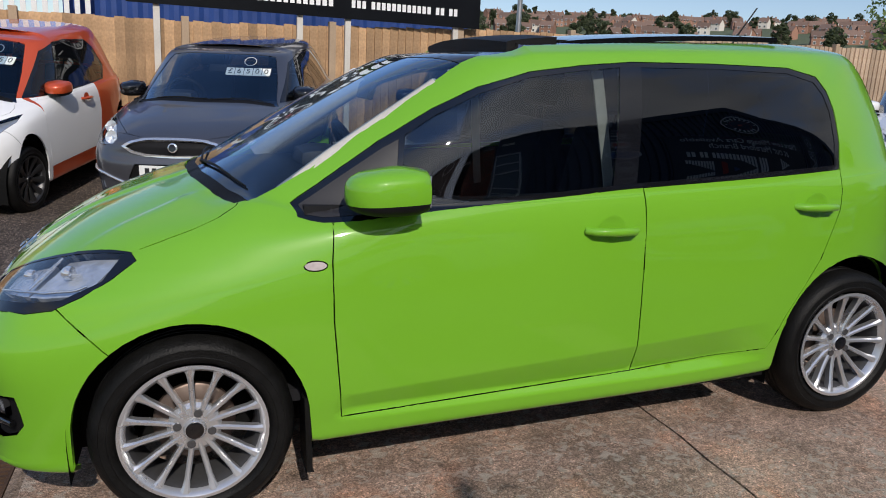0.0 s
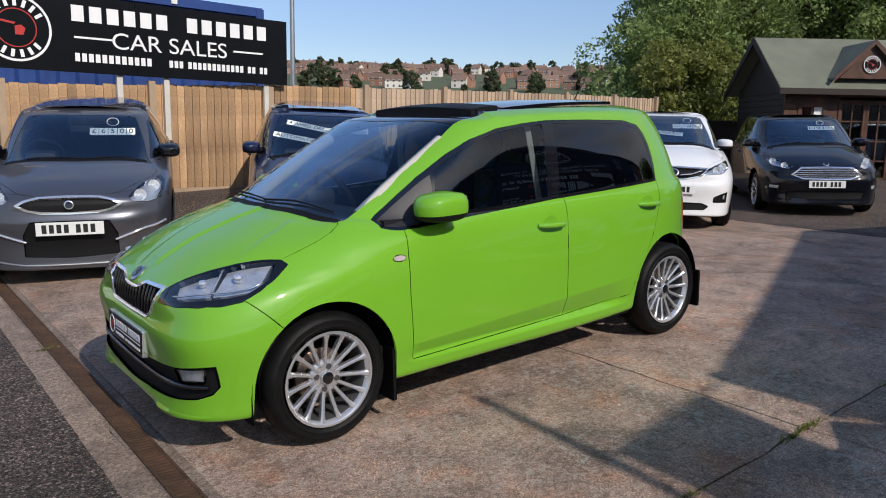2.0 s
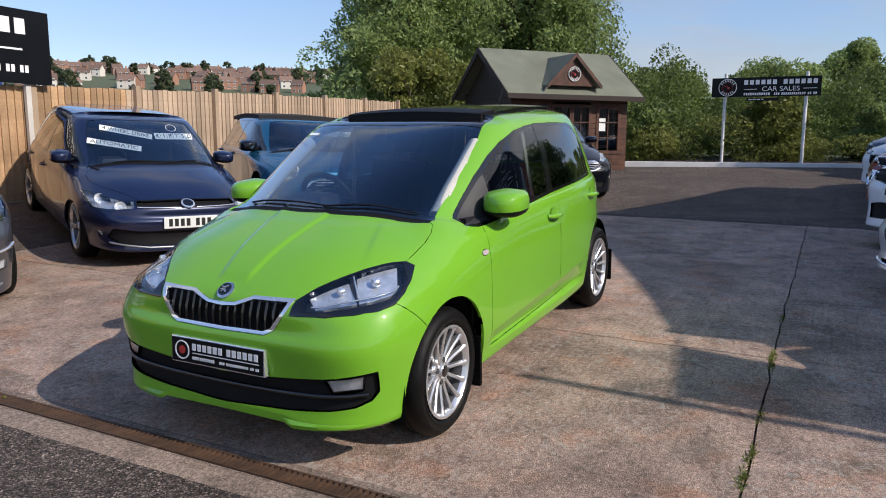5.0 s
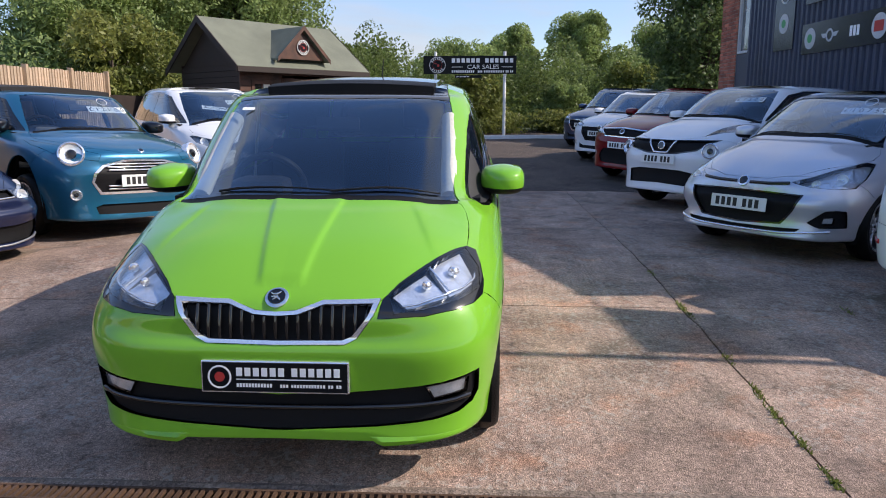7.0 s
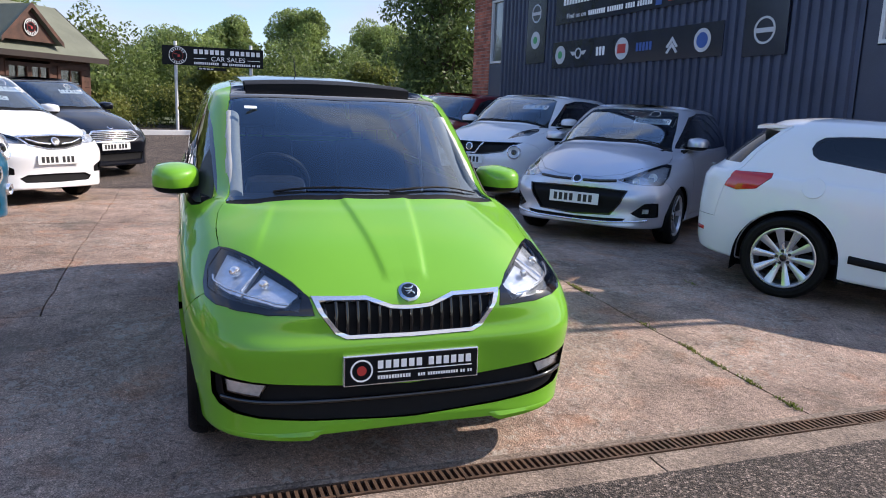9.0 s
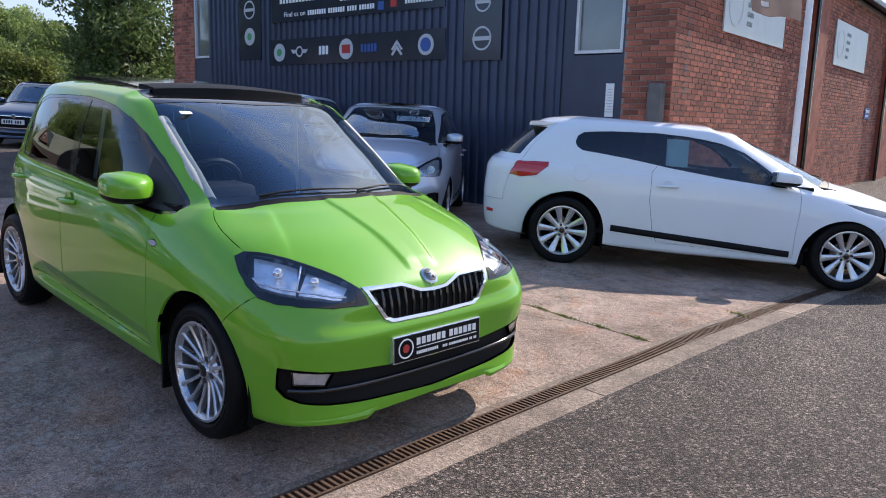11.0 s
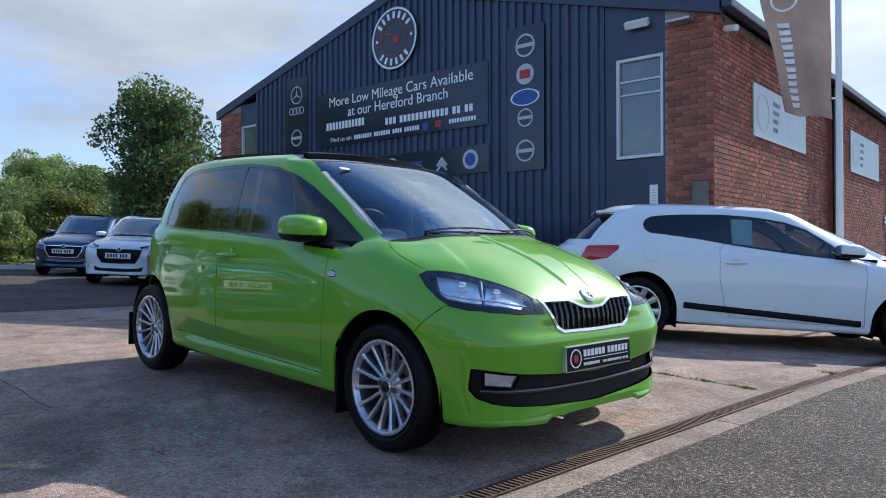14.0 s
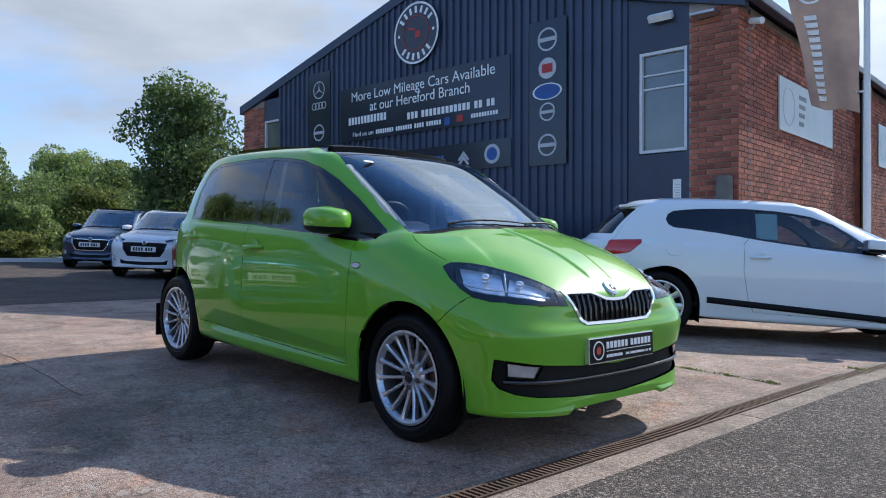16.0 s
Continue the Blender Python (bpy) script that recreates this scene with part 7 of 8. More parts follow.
# ---- signs on the facade ----


def facade_board(name, x0, x1, z0, z1, label, material=SIGN_NAVY, y=0.045):
    t = thing(name, BLD @ pose(x0, y, z0), label, "sign")
    part("board", Geo().box(0, x1 - x0, -0.012, 0.012, 0, z1 - z0, 0.003), material, t)
    return t


# the facade is read from the forecourt side, so x runs backwards there
def face(dx, dz):
    return pose(dx, 0.013, dz, 0, 0, 180)


big = facade_board("garage_sign", 3.82, 8.25, 3.10, 4.20, "wide dark sign board with white lettering")
lettering("More Low Mileage Cars Available", 0.28, WHITE_INK, big, face(2.20, 0.90), 0.006, 3.75)
lettering("at our Hereford Branch", 0.28, WHITE_INK, big, face(2.20, 0.655), 0.006, 2.62)
bars((12,), 0.15, WHITE_INK, big, face(4.16, 0.34), width=1.12)
bars((3, 12, 2, 2), 0.13, WHITE_INK, big, face(2.45, 0.27), gap=0.45, width=2.12)
lettering("Find us on", 0.13, WHITE_INK, big, face(3.72, 0.13), 0.006, 0.62)
bars((8, 7, 4, 6), 0.085, WHITE_INK, big, face(3.33, 0.085), gap=0.5, width=1.75)
flat_shape("icon", [(-0.07, -0.07), (0.07, -0.07), (0.07, 0.07), (-0.07, 0.07)], BLUE_INK, big, face(1.42, 0.12))
flat_shape("icon", [(-0.07, -0.06), (0.07, -0.06), (0.07, 0.06), (-0.07, 0.06)], RED_INK, big, face(1.12, 0.14))
bars((10,), 0.075, WHITE_INK, big, face(0.86, 0.11), gap=0.5, width=0.6)
rnd = thing("roundel_sign", BLD @ pose(6.02, 0.05, 4.98), "round dark sign with a white rim and a red emblem", "sign")
flat_shape("board", disc(0.585, 0.585, 56), SIGN_NAVY, rnd, face(0, 0), 0.02)
ring_shape("rim", 0.585, 0.545, WHITE_INK, rnd, face(0, 0) @ pose(0, -0.021, 0), 0.006, 56)
ring_shape("inner_ring", 0.335, 0.322, RED_INK, rnd, face(0, 0) @ pose(0, -0.021, 0), 0.006, 56)


def round_bars(parent, base, radius, size, count, start, stop, material, flip=1):
    for k in range(count):
        a = radians(start + (stop - start) * k / (count - 1))
        flat_shape("lettering_bar", [(-size * 0.22, -size / 2), (size * 0.22, -size / 2), (size * 0.22, size / 2), (-size * 0.22, size / 2)], material, parent,
                   base @ pose(radius * math.cos(a), 0, radius * math.sin(a)) @ pose(0, 0, 0, 0, 90 - math.degrees(a), 0), 0.005)


fb = face(0, 0) @ pose(0, -0.021, 0)
round_bars(rnd, fb, 0.445, 0.13, 7, 145, 35, WHITE_INK)
round_bars(rnd, fb, 0.445, 0.13, 6, 225, 315, WHITE_INK)
flat_shape("emblem", [(-0.02, -0.10), (0.10, -0.10), (0.13, -0.02), (0.08, 0.05), (-0.02, 0.03)], RED_INK, rnd, fb, 0.006)
flat_shape("emblem", [(-0.22, 0.10), (-0.02, 0.05), (0.0, 0.08), (-0.20, 0.13)], RED_INK, rnd, fb, 0.006)
flat_shape("dot", disc(0.03, 0.03, 16), WHITE_INK, rnd, fb @ pose(-0.45, 0, 0), 0.006)
flat_shape("dot", disc(0.03, 0.03, 16), WHITE_INK, rnd, fb @ pose(0.45, 0, 0), 0.006)


def logo(parent, base, kind, s):
    """A maker's mark as a plain shape in its colour."""
    if kind == "ring":
        ring_shape("emblem", s, s * 0.84, GREY_INK, parent, base)
        flat_shape("emblem", [(-s * 0.98, -s * 0.17), (s * 0.98, -s * 0.17), (s * 0.98, s * 0.17), (-s * 0.98, s * 0.17)], GREY_INK, parent, base)
    elif kind == "oval":
        flat_shape("emblem", disc(s * 1.3, s * 0.62), BLUE_INK, parent, base)
        ring_shape("emblem", s * 0.62, s * 0.55, WHITE_INK, parent, base @ pose(0, -0.006, 0), sx=2.08)
    elif kind == "red":
        flat_shape("emblem", disc(s, s), GREY_INK, parent, base)
        flat_shape("emblem", [(-s * 0.6, -s * 0.42), (s * 0.6, -s * 0.42), (s * 0.6, s * 0.42), (-s * 0.6, s * 0.42)], RED_INK, parent, base @ pose(0, -0.006, 0))
    elif kind == "blue":
        flat_shape("emblem", disc(s, s), GREY_INK, parent, base)
        flat_shape("emblem", disc(s * 0.66, s * 0.66), BLUE_INK, parent, base @ pose(0, -0.006, 0))
    elif kind == "green":
        flat_shape("emblem", disc(s, s), GREY_INK, parent, base)
        flat_shape("emblem", disc(s * 0.42, s * 0.42), GREEN_INK, parent, base @ pose(0, -0.006, 0))
    elif kind == "rings":
        for k in range(4):
            ring_shape("emblem", s * 0.5, s * 0.38, GREY_INK, parent, base @ pose((k - 1.5) * s * 0.68, 0, 0))
    elif kind == "wings":
        ring_shape("emblem", s * 0.6, s * 0.42, GREY_INK, parent, base)
        flat_shape("emblem", [(-s * 1.5, s * 0.25), (-s * 0.6, s * 0.2), (-s * 0.6, -s * 0.15), (-s * 1.1, -s * 0.2)], GREY_INK, parent, base)
        flat_shape("emblem", [(s * 0.6, s * 0.2), (s * 1.5, s * 0.25), (s * 1.1, -s * 0.2), (s * 0.6, -s * 0.15)], GREY_INK, parent, base)
    elif kind == "word":
        bars((3,), s * 0.9, WHITE_INK, parent, base @ pose(-s * 0.8, 0, -s * 0.45))
    elif kind == "blueword":
        bars((5,), s * 0.8, BLUE_INK, parent, base @ pose(-s * 1.3, 0, -s * 0.4))
    elif kind == "chevron":
        for dz in (0, -0.5):
            flat_shape("emblem", [(-s * 0.8, -s * 0.3 + dz * s), (0, s * 0.6 + dz * s), (s * 0.8, -s * 0.3 + dz * s), (s * 0.55, -s * 0.4 + dz * s), (0, s * 0.2 + dz * s), (-s * 0.55, -s * 0.4 + dz * s)], GREY_INK, parent, base)
    elif kind == "star":
        ring_shape("emblem", s, s * 0.88, GREY_INK, parent, base)
        for k in range(3):
            a = radians(90 + 120 * k)
            flat_shape("emblem", [(-s * 0.1, 0), (s * 0.1, 0), (0, s * 0.9)], GREY_INK, parent, base @ pose(0, 0, 0, 0, 90 - math.degrees(a), 0))


strip = facade_board("marque_sign", 2.70, 3.42, 2.25, 4.62, "upright dark sign with five makers' marks")
for kind, z, s in (("ring", 4.30, 0.19), ("red", 3.83, 0.17), ("oval", 3.45, 0.22), ("ring", 3.12, 0.15), ("ring", 2.58, 0.18)):
    logo(strip, face(0.36, z - 2.25), kind, s)
strip = facade_board("marque_sign", 3.80, 8.28, 2.29, 2.78, "long dark sign with a row of makers' marks")
for kind, x, s in (("green", 8.00, 0.17), ("wings", 7.40, 0.17), ("word", 6.70, 0.17), ("red", 6.10, 0.18), ("blueword", 5.50, 0.17), ("chevron", 4.85, 0.17), ("blue", 4.20, 0.17)):
    logo(strip, face(x - 3.80, 0.245), kind, s)
strip = facade_board("marque_sign", 8.60, 9.32, 2.42, 4.70, "upright dark sign with four makers' marks")
for kind, z, s in (("star", 4.32, 0.19), ("rings", 3.98, 0.16), ("ring", 3.40, 0.18), ("green", 2.88, 0.17)):
    logo(strip, face(0.36, z - 2.42), kind, s)

# ---- brick ends and the brick side wall ----
BW, BH, BD, MJ = 0.215, 0.065, 0.10, 0.010
side = thing("wall_side", BLD, "red brick side wall with glossy signs", "wall", kind="structure")
part("mortar", Geo().box(0.012, 0.30, -DEEP, -0.012, FLOOR_Z, EAVE - 0.05), MORTAR, side)
pier = thing("wall_pier", BLD, "red brick corner pier", "wall", kind="structure")
part("mortar", Geo().box(0.30, 0.70, -0.30, -0.012, FLOOR_Z, EAVE + 0.12), MORTAR, pier)
pier2 = thing("wall_pier_far", BLD, "red brick pier at the far end of the front", "wall", kind="structure")
part("mortar", Geo().box(11.10, WIDE - 0.012, -0.30, -0.012, FLOOR_Z, EAVE + 0.05), MORTAR, pier2)


def brick_box(w, d, h):
    g = Geo()
    c = 0.004
    g.add([(0, 0, 0), (w, 0, 0), (w, 0, h), (0, 0, h), (c, d, c), (w - c, d, c), (w - c, d, h - c), (c, d, h - c)],
          [(4, 7, 6, 5), (0, 4, 5, 1), (3, 2, 6, 7), (0, 3, 7, 4), (1, 5, 6, 2)])
    return g


rest_front, rest_side = Geo(), Geo()
brick_front = brick_box(BW, 0.016, BH).mesh("brick", BRICK_ONE)
brick_half = brick_box(BW / 2 - 0.005, 0.016, BH).mesh("brick", BRICK_ONE)
courses = int((EAVE - 0.02 - FLOOR_Z) / (BH + MJ))
count = 0
for c in range(courses):
    z = FLOOR_Z + c * (BH + MJ)
    off = 0.0 if c % 2 else -(BW + MJ) / 2
    x = off
    while x < 0.70:
        xa, xb = max(0.0, x), min(0.70, x + BW)
        if xb - xa > 0.03:
            if xb - xa > BW - 0.01 and z > 1.45 and count < 130:
                part("brick", brick_front, BRICK_ONE, pier, m=pose(xa, -0.014 + random.uniform(-0.002, 0.002), z))
                count += 1
            else:
                t = brick_box(xb - xa, 0.016, BH)
                rest_front.add([(p[0] + xa, p[1] - 0.014, p[2] + z) for p in t.v], t.f)
        x += BW + MJ
    x = 11.10 + off
    while x < WIDE:
        xa, xb = max(11.10, x), min(WIDE, x + BW)
        if xb - xa > 0.03:
            t = brick_box(xb - xa, 0.016, BH)
            rest_front.add([(p[0] + xa, p[1] - 0.014, p[2] + z) for p in t.v], t.f)
        x += BW + MJ
tagged(part("brickwork", rest_front, BRICK, pier), kind="stuff")
count = 0
turn = pose(0, 0, 0, 0, 0, 90)
for c in range(courses - 1):
    z = FLOOR_Z + c * (BH + MJ)
    off = 0.0 if c % 2 else (BW + MJ) / 2
    s = off - BW if off else 0.0
    s = 0.0 if not off else -(BW + MJ) / 2
    while s < 26.0:
        sa, sb = max(0.0, s), s + BW
        mm = pose(0.0145 + random.uniform(-0.002, 0.002), -sb, z) @ turn
        if sb - sa > 0.2 and 1.4 < z and sb < 1.6 and count < 170:
            part("brick", brick_front, BRICK_ONE, side, m=mm)
            count += 1
        elif sb - sa > 0.03:
            t = brick_box(sb - sa, 0.016, BH)
            vs = [mm @ Vector(p) for p in t.v]
            rest_side.add(vs, t.f)
        s += BW + MJ
tagged(part("brickwork", rest_side, BRICK, side), kind="stuff")
for y, wide in ((-6.2, 0.9), (-13.5, 1.3), (-20.2, 1.2)):
    part("brick_buttress", Geo().box(-0.10, 0.02, y - wide, y, FLOOR_Z, EAVE - 0.1), BRICK, side)
    part("downpipe", Geo().tube([(-0.14, y + 0.1, FLOOR_Z), (-0.14, y + 0.1, EAVE)], 0.04, 10), GLOSS_BLACK, side, smooth=40)


def side_sign(ya, yb, za, zb, dark=False):
    t = thing("wall_sign", BLD @ pose(-0.02, ya, za), "dark sign board with a roundel on the brick wall" if dark else "glossy sign board on the brick wall, its sky reflection painted pale grey", "sign")
    # Unless dark is set, the board's sky reflection is painted on as pale grey.
    part("board", Geo().box(-0.012, 0.012, yb - ya, 0, 0, zb - za, 0.003), SIGN_NAVY if dark else mat("sky_reflection_grey", (0.50, 0.54, 0.54), 0.4, var=0.06), t)
    q = pose(-0.013, 0, 0, 0, 0, -90)
    w = ya - yb
    ring_shape("roundel", 0.30, 0.27, GREY_INK, t, q @ pose(0.45, 0, (zb - za) / 2), 0.004)
    for k in range(4):
        bars((9 - k,), 0.07, mat("faded_ink", (0.30, 0.33, 0.34), 0.6) if k == 0 and not bpy.data.materials.get("faded_ink.used") else bpy.data.materials["faded_ink"], t, q @ pose(0.95, 0, (zb - za) * (0.72 - 0.17 * k)))


side_sign(-1.57, -4.45, 2.70, 3.52)
side_sign(-8.05, -11.10, 2.70, 3.62)
side_sign(-14.55, -17.80, 2.77, 3.60, True)
for y in (-12.14, -14.63, -16.89):
    plate = thing("bay_plate", BLD @ pose(-0.006 if y > -13 else -0.106 if y > -14.8 else -0.006, y, 1.64), "small blue and white plate on the brick wall", "sign", "bay plates on the wall")
    part("board", Geo().box(-0.012, 0.0, -0.30, 0.30, 0, 0.27, 0.002), BLUE_INK, plate)
    bars((7,), 0.07, WHITE_INK, plate, pose(-0.013, 0.22, 0.15, 0, 0, -90), width=0.42)
    bars((5,), 0.05, WHITE_INK, plate, pose(-0.013, 0.22, 0.05, 0, 0, -90), width=0.34)
solid("wall_back", Geo().box(0, WIDE, -DEEP - 0.3, -DEEP, FLOOR_Z, APEX - 0.4), CLADDING_FLAT, "plain back wall of the building", "wall", kind="structure", m=BLD)
solid("wall_far_side", Geo().box(WIDE - 0.3, WIDE - 0.02, -DEEP, -0.3, FLOOR_Z, EAVE - 0.05), MORTAR, "plain far side wall", "wall", kind="structure", m=BLD)

# ---- flag pole ----
pole = thing("flagpole", pose(0.56, -7.36, height(0.56, -7.36)), "white flagpole with a hanging dark banner", "flagpole")
part("pole", Geo().tube([(0, 0, 0), (0, 0, 5.2)], [0.045, 0.035], 14), WHITE_PAINT, pole, smooth=40)
part("bracket", Geo().tube([(0, 0, 2.95), (0.12, 0.03, 2.95)], 0.012, 8), WHITE_PAINT, pole)
part("arm", Geo().tube([(-0.02, 0, 4.56), (1.12, 0.31, 4.50)], 0.014, 8), GLOSS_BLACK, pole)
vs, fs = [], []
for i in range(17):
    for j in range(9):
        t, s = i / 16, j / 8
        x = 0.08 + 0.84 * s * (1 - 0.34 * t)
        z = 4.54 - 0.04 * s - (1.86 - 0.17 * s) * t + 0.02 * math.sin(s * 7)
        y = 0.28 * x + 0.05 * math.sin(s * 9 + t * 4) * t + 0.03 * math.sin(t * 9)
        vs.append((x - 0.04 * t * s, y, z))
fs = [(i * 9 + j, i * 9 + j + 1, (i + 1) * 9 + j + 1, (i + 1) * 9 + j) for i in range(16) for j in range(8)]
banner = part("banner", Geo().add(vs, fs), FLAG, pole, "hanging grey-brown cloth banner with faded writing", 60)
FLAG_INK = mat("faded_white", (0.82, 0.80, 0.78), 0.8, var=0.1)


def cloth(s, t, off):
    x = 0.08 + 0.84 * s * (1 - 0.34 * t)
    z = 4.54 - 0.04 * s - (1.86 - 0.17 * s) * t + 0.02 * math.sin(s * 7)
    return (x - 0.04 * t * s, 0.28 * x + 0.05 * math.sin(s * 9 + t * 4) * t + 0.03 * math.sin(t * 9) + off, z)


for t0 in (0.285, 0.625):
    for k in range(6):
        ta, tb = t0 + 0.055 * k, t0 + 0.055 * k + 0.036
        for off in (0.011, -0.011):
            sp = [0.62 + 0.0475 * i for i in range(5)]
            vs = [cloth(sv, tv, off) for sv in sp for tv in (ta, tb)]
            part("banner_bar", Geo().add(vs, [(2 * i, 2 * i + 1, 2 * i + 3, 2 * i + 2) for i in range(4)]), FLAG_INK, banner)
ring_shape("roundel", 0.17, 0.14, FLAG_INK, banner, pose(0.58, 0.26, 4.30, 0, 0, 194), 0.004)

# ---- fence ----
fence_dir = 4.4
FEN = pose(-6.0, 7.50 + (-6.0 - 3.9) * 0.077, 0, 0, 0, fence_dir)
fence = thing("fence", FEN, "tall close-boarded timber fence with timber posts", "fence", kind="structure")
length = 20.75


def fence_top(wx):
    return float(np.interp(wx, [-6, -2, 0.2, 2.4, 3.9, 7.8, 9.7, 12.2, 15], [1.78, 1.81, 1.836, 1.927, 2.0, 2.127, 2.166, 2.216, 2.25]))


ca, sa = math.cos(radians(fence_dir)), math.sin(radians(fence_dir))
x, k = 0.0, 0
w = 0.126
board_me = {}
for mname, mm in (("new", FENCE), ("old", FENCE_GREY)):
    b = Geo()
    b.add([(0, 0, 0), (w, 0, 0), (w, 0, 1.0), (0, 0, 1.0), (0, -0.030, 0), (w - 0.002, -0.007, 0), (w - 0.002, -0.007, 1.0), (0, -0.030, 1.0)],
          [(4, 5, 6, 7), (0, 3, 2, 1), (7, 6, 2, 3), (4, 7, 3, 0), (5, 1, 2, 6)])
    board_me[mname] = b.mesh("fence_board", mm)
while x < length:
    wx, wy = FEN.translation.x + ca * x, FEN.translation.y + sa * x
    base = 0.36 + 0.018 * max(0, wx - 3.0)
    topz = fence_top(wx)
    mat_key = "new" if wx < 5.2 else "old"
    part("fence_board", board_me[mat_key], FENCE, fence, m=pose(x, random.uniform(-0.003, 0.003), base, 0, random.uniform(-0.14, 0.14), 0) @ Matrix.Diagonal((1, 1, topz - base + random.uniform(-0.012, 0.012), 1)))
    x += 0.112
for x in np.arange(0.4, length + 0.4, 1.85):
    wx = FEN.translation.x + ca * x
    topz = fence_top(wx) + 0.05
    g = Geo().box(-0.045, 0.045, -0.05, 0.05, 0, topz - 0.2, 0.006)
    part("fence_post", g, TIMBER_POST, fence, m=pose(x, -0.045, 0.2))
rail = Geo()
rail.box(0, length, -0.035, 0.0, 0.30, 0.45)
part("gravel_board", rail, TIMBER_POST, fence)
solid("fence_low", Geo().box(0, 6.0, -0.04, 0.0, 0.3, 1.75), CABIN_DARK, "dark lower fence beyond the timber one", "fence", kind="structure", m=pose(14.7, 8.27, 0, 0, 0, -8))

# ---- the large sign over the fence ----
board = thing("yard_sign", pose(-0.72, 7.36 - 0.077 * 4.5, 2.0, 0, 0, 4.3), "large black sign board with white lettering and a roundel", "sign")
part("board", Geo().box(0, 2.30, 0, 0.03, 0, 0.96), SIGN_BLACK, board)
part("board", Geo().box(2.305, 4.62, 0, 0.03, 0, 0.96), SIGN_BLACK, board)
bars((6, 6), 0.20, WHITE_INK, board, pose(1.50, 0, 0.64), gap=0.6, width=2.76)
lettering("CAR SALES", 0.30, WHITE_INK, board, pose(2.80, -0.002, 0.425), 0.006, 1.62)
for xa in (1.52, 3.72):
    part("rule", Geo().box(xa, xa + 0.48, -0.005, 0, 0.43, 0.455), WHITE_INK, board)
bars((12,), 0.105, WHITE_INK, board, pose(1.52, 0, 0.14), width=0.98)
bars((3, 12, 2, 2), 0.095, WHITE_INK, board, pose(2.75, 0, 0.145), gap=0.45, width=1.52)


def sign_roundel(parent, m, r):
    ring_shape("roundel_rim", r, r * 0.93, WHITE_INK, parent, m, 0.006, 48)
    ring_shape("roundel_ring", r * 0.58, r * 0.55, RED_INK, parent, m, 0.006, 40)
    round_bars(parent, m, r * 0.76, r * 0.23, 7, 148, 32, WHITE_INK)
    round_bars(parent, m, r * 0.76, r * 0.23, 6, 222, 318, WHITE_INK)
    flat_shape("emblem", [(-0.03 * r, -0.2 * r), (0.2 * r, -0.2 * r), (0.26 * r, 0.0), (0.15 * r, 0.1 * r), (-0.03 * r, 0.06 * r)], RED_INK, parent, m, 0.006)
    flat_shape("emblem", [(-0.42 * r, 0.16 * r), (-0.05 * r, 0.1 * r), (0, 0.16 * r), (-0.4 * r, 0.22 * r)], RED_INK, parent, m, 0.006)


sign_roundel(board, pose(0.86, 0, 0.49), 0.40)
for x in (0.30, 2.04, 2.68, 4.24):
    part("sign_post", Geo().box(x, x + 0.075, 0.035, 0.085, -1.75, 0.9), POST, board)

# ---- container and palisade behind the fence ----
box = thing("container", pose(-1.62, 9.0, 0.83, 0, 0, 4.3), "blue corrugated steel shipping container", "container")
prof = []
x = 0.0
while x < 6.0:
    prof += [(x, 0.0), (x + 0.07, 0.0), (x + 0.14, 0.035), (x + 0.21, 0.035)]
    x += 0.28
prof = [p for p in prof if p[0] < 6.0] + [(6.05, 0.0)]
g = Geo().add([(px, py, z) for px, py in prof for z in (0.1, 2.5)], [(2 * i, 2 * i + 2, 2 * i + 3, 2 * i + 1) for i in range(len(prof) - 1)])
part("side_panel", g, BLUE_STEEL, box)
g = Geo()
g.box(-0.03, 6.08, -0.05, 0.10, 2.47, 2.62)
g.box(-0.03, 6.08, 2.3, 2.44, 2.47, 2.62)
g.box(-0.05, 0.12, -0.06, 2.44, 0, 2.60)
g.box(5.95, 6.10, -0.06, 2.44, 0, 2.60)
g.box(0, 6.05, 0, 2.4, 2.50, 2.56)
part("frame", g, BLUE_STEEL, box)
for x in (0.4, 1.6, 3.0, 4.4):
    part("lashing_plate", Geo().box(x, x + 0.10, -0.075, -0.05, 2.50, 2.58), WHITE_PAINT, box)
pal = thing("palisade_fence", pose(-9.0, 8.1, 0.4, 0, 0, 4.3), "white metal palisade behind the timber fence", "fence", kind="structure")
pale = Geo().box(0, 0.065, -0.01, 0.01, 0, 2.0).mesh("pale", WHITE_PAINT)
for i in range(60):
    part("pale", pale, WHITE_PAINT, pal, m=pose(i * 0.13, 0, 0))
part("rail", Geo().box(0, 7.8, 0.0, 0.03, 1.7, 1.76), WHITE_PAINT, pal)
lamp_post = thing("lamp_post", pose(7.55, 14.34, 0.2), "tall thin grey lamp post behind the fence", "lamp post")
part("pole", Geo().tube([(0, 0, 0), (0, 0, 9.5)], [0.07, 0.045], 10), GALV, lamp_post, smooth=40)
part("arm", Geo().tube([(0, 0, 9.4), (0.3, -0.6, 9.6)], 0.03, 8), GALV, lamp_post, smooth=40)
part("lantern", Geo().box(0.2, 0.42, -0.95, -0.5, 9.55, 9.66, 0.03), GALV, lamp_post)

# ---- sign at the end of the lot ----
far = thing("entrance_sign", pose(22.4, 1.25, 0.48, 0, 0, -90), "black sign board on two white posts", "sign")
part("board", Geo().box(0, 3.11, -0.03, 0.0, 2.12, 2.71), SIGN_BLACK, far)
part("small_board", Geo().box(1.05, 1.95, -0.03, 0.0, 1.99, 2.08), SIGN_BLACK, far)
bars((4, 4, 4, 3), 0.04, WHITE_INK, far, pose(1.10, -0.03, 2.015), gap=0.6)
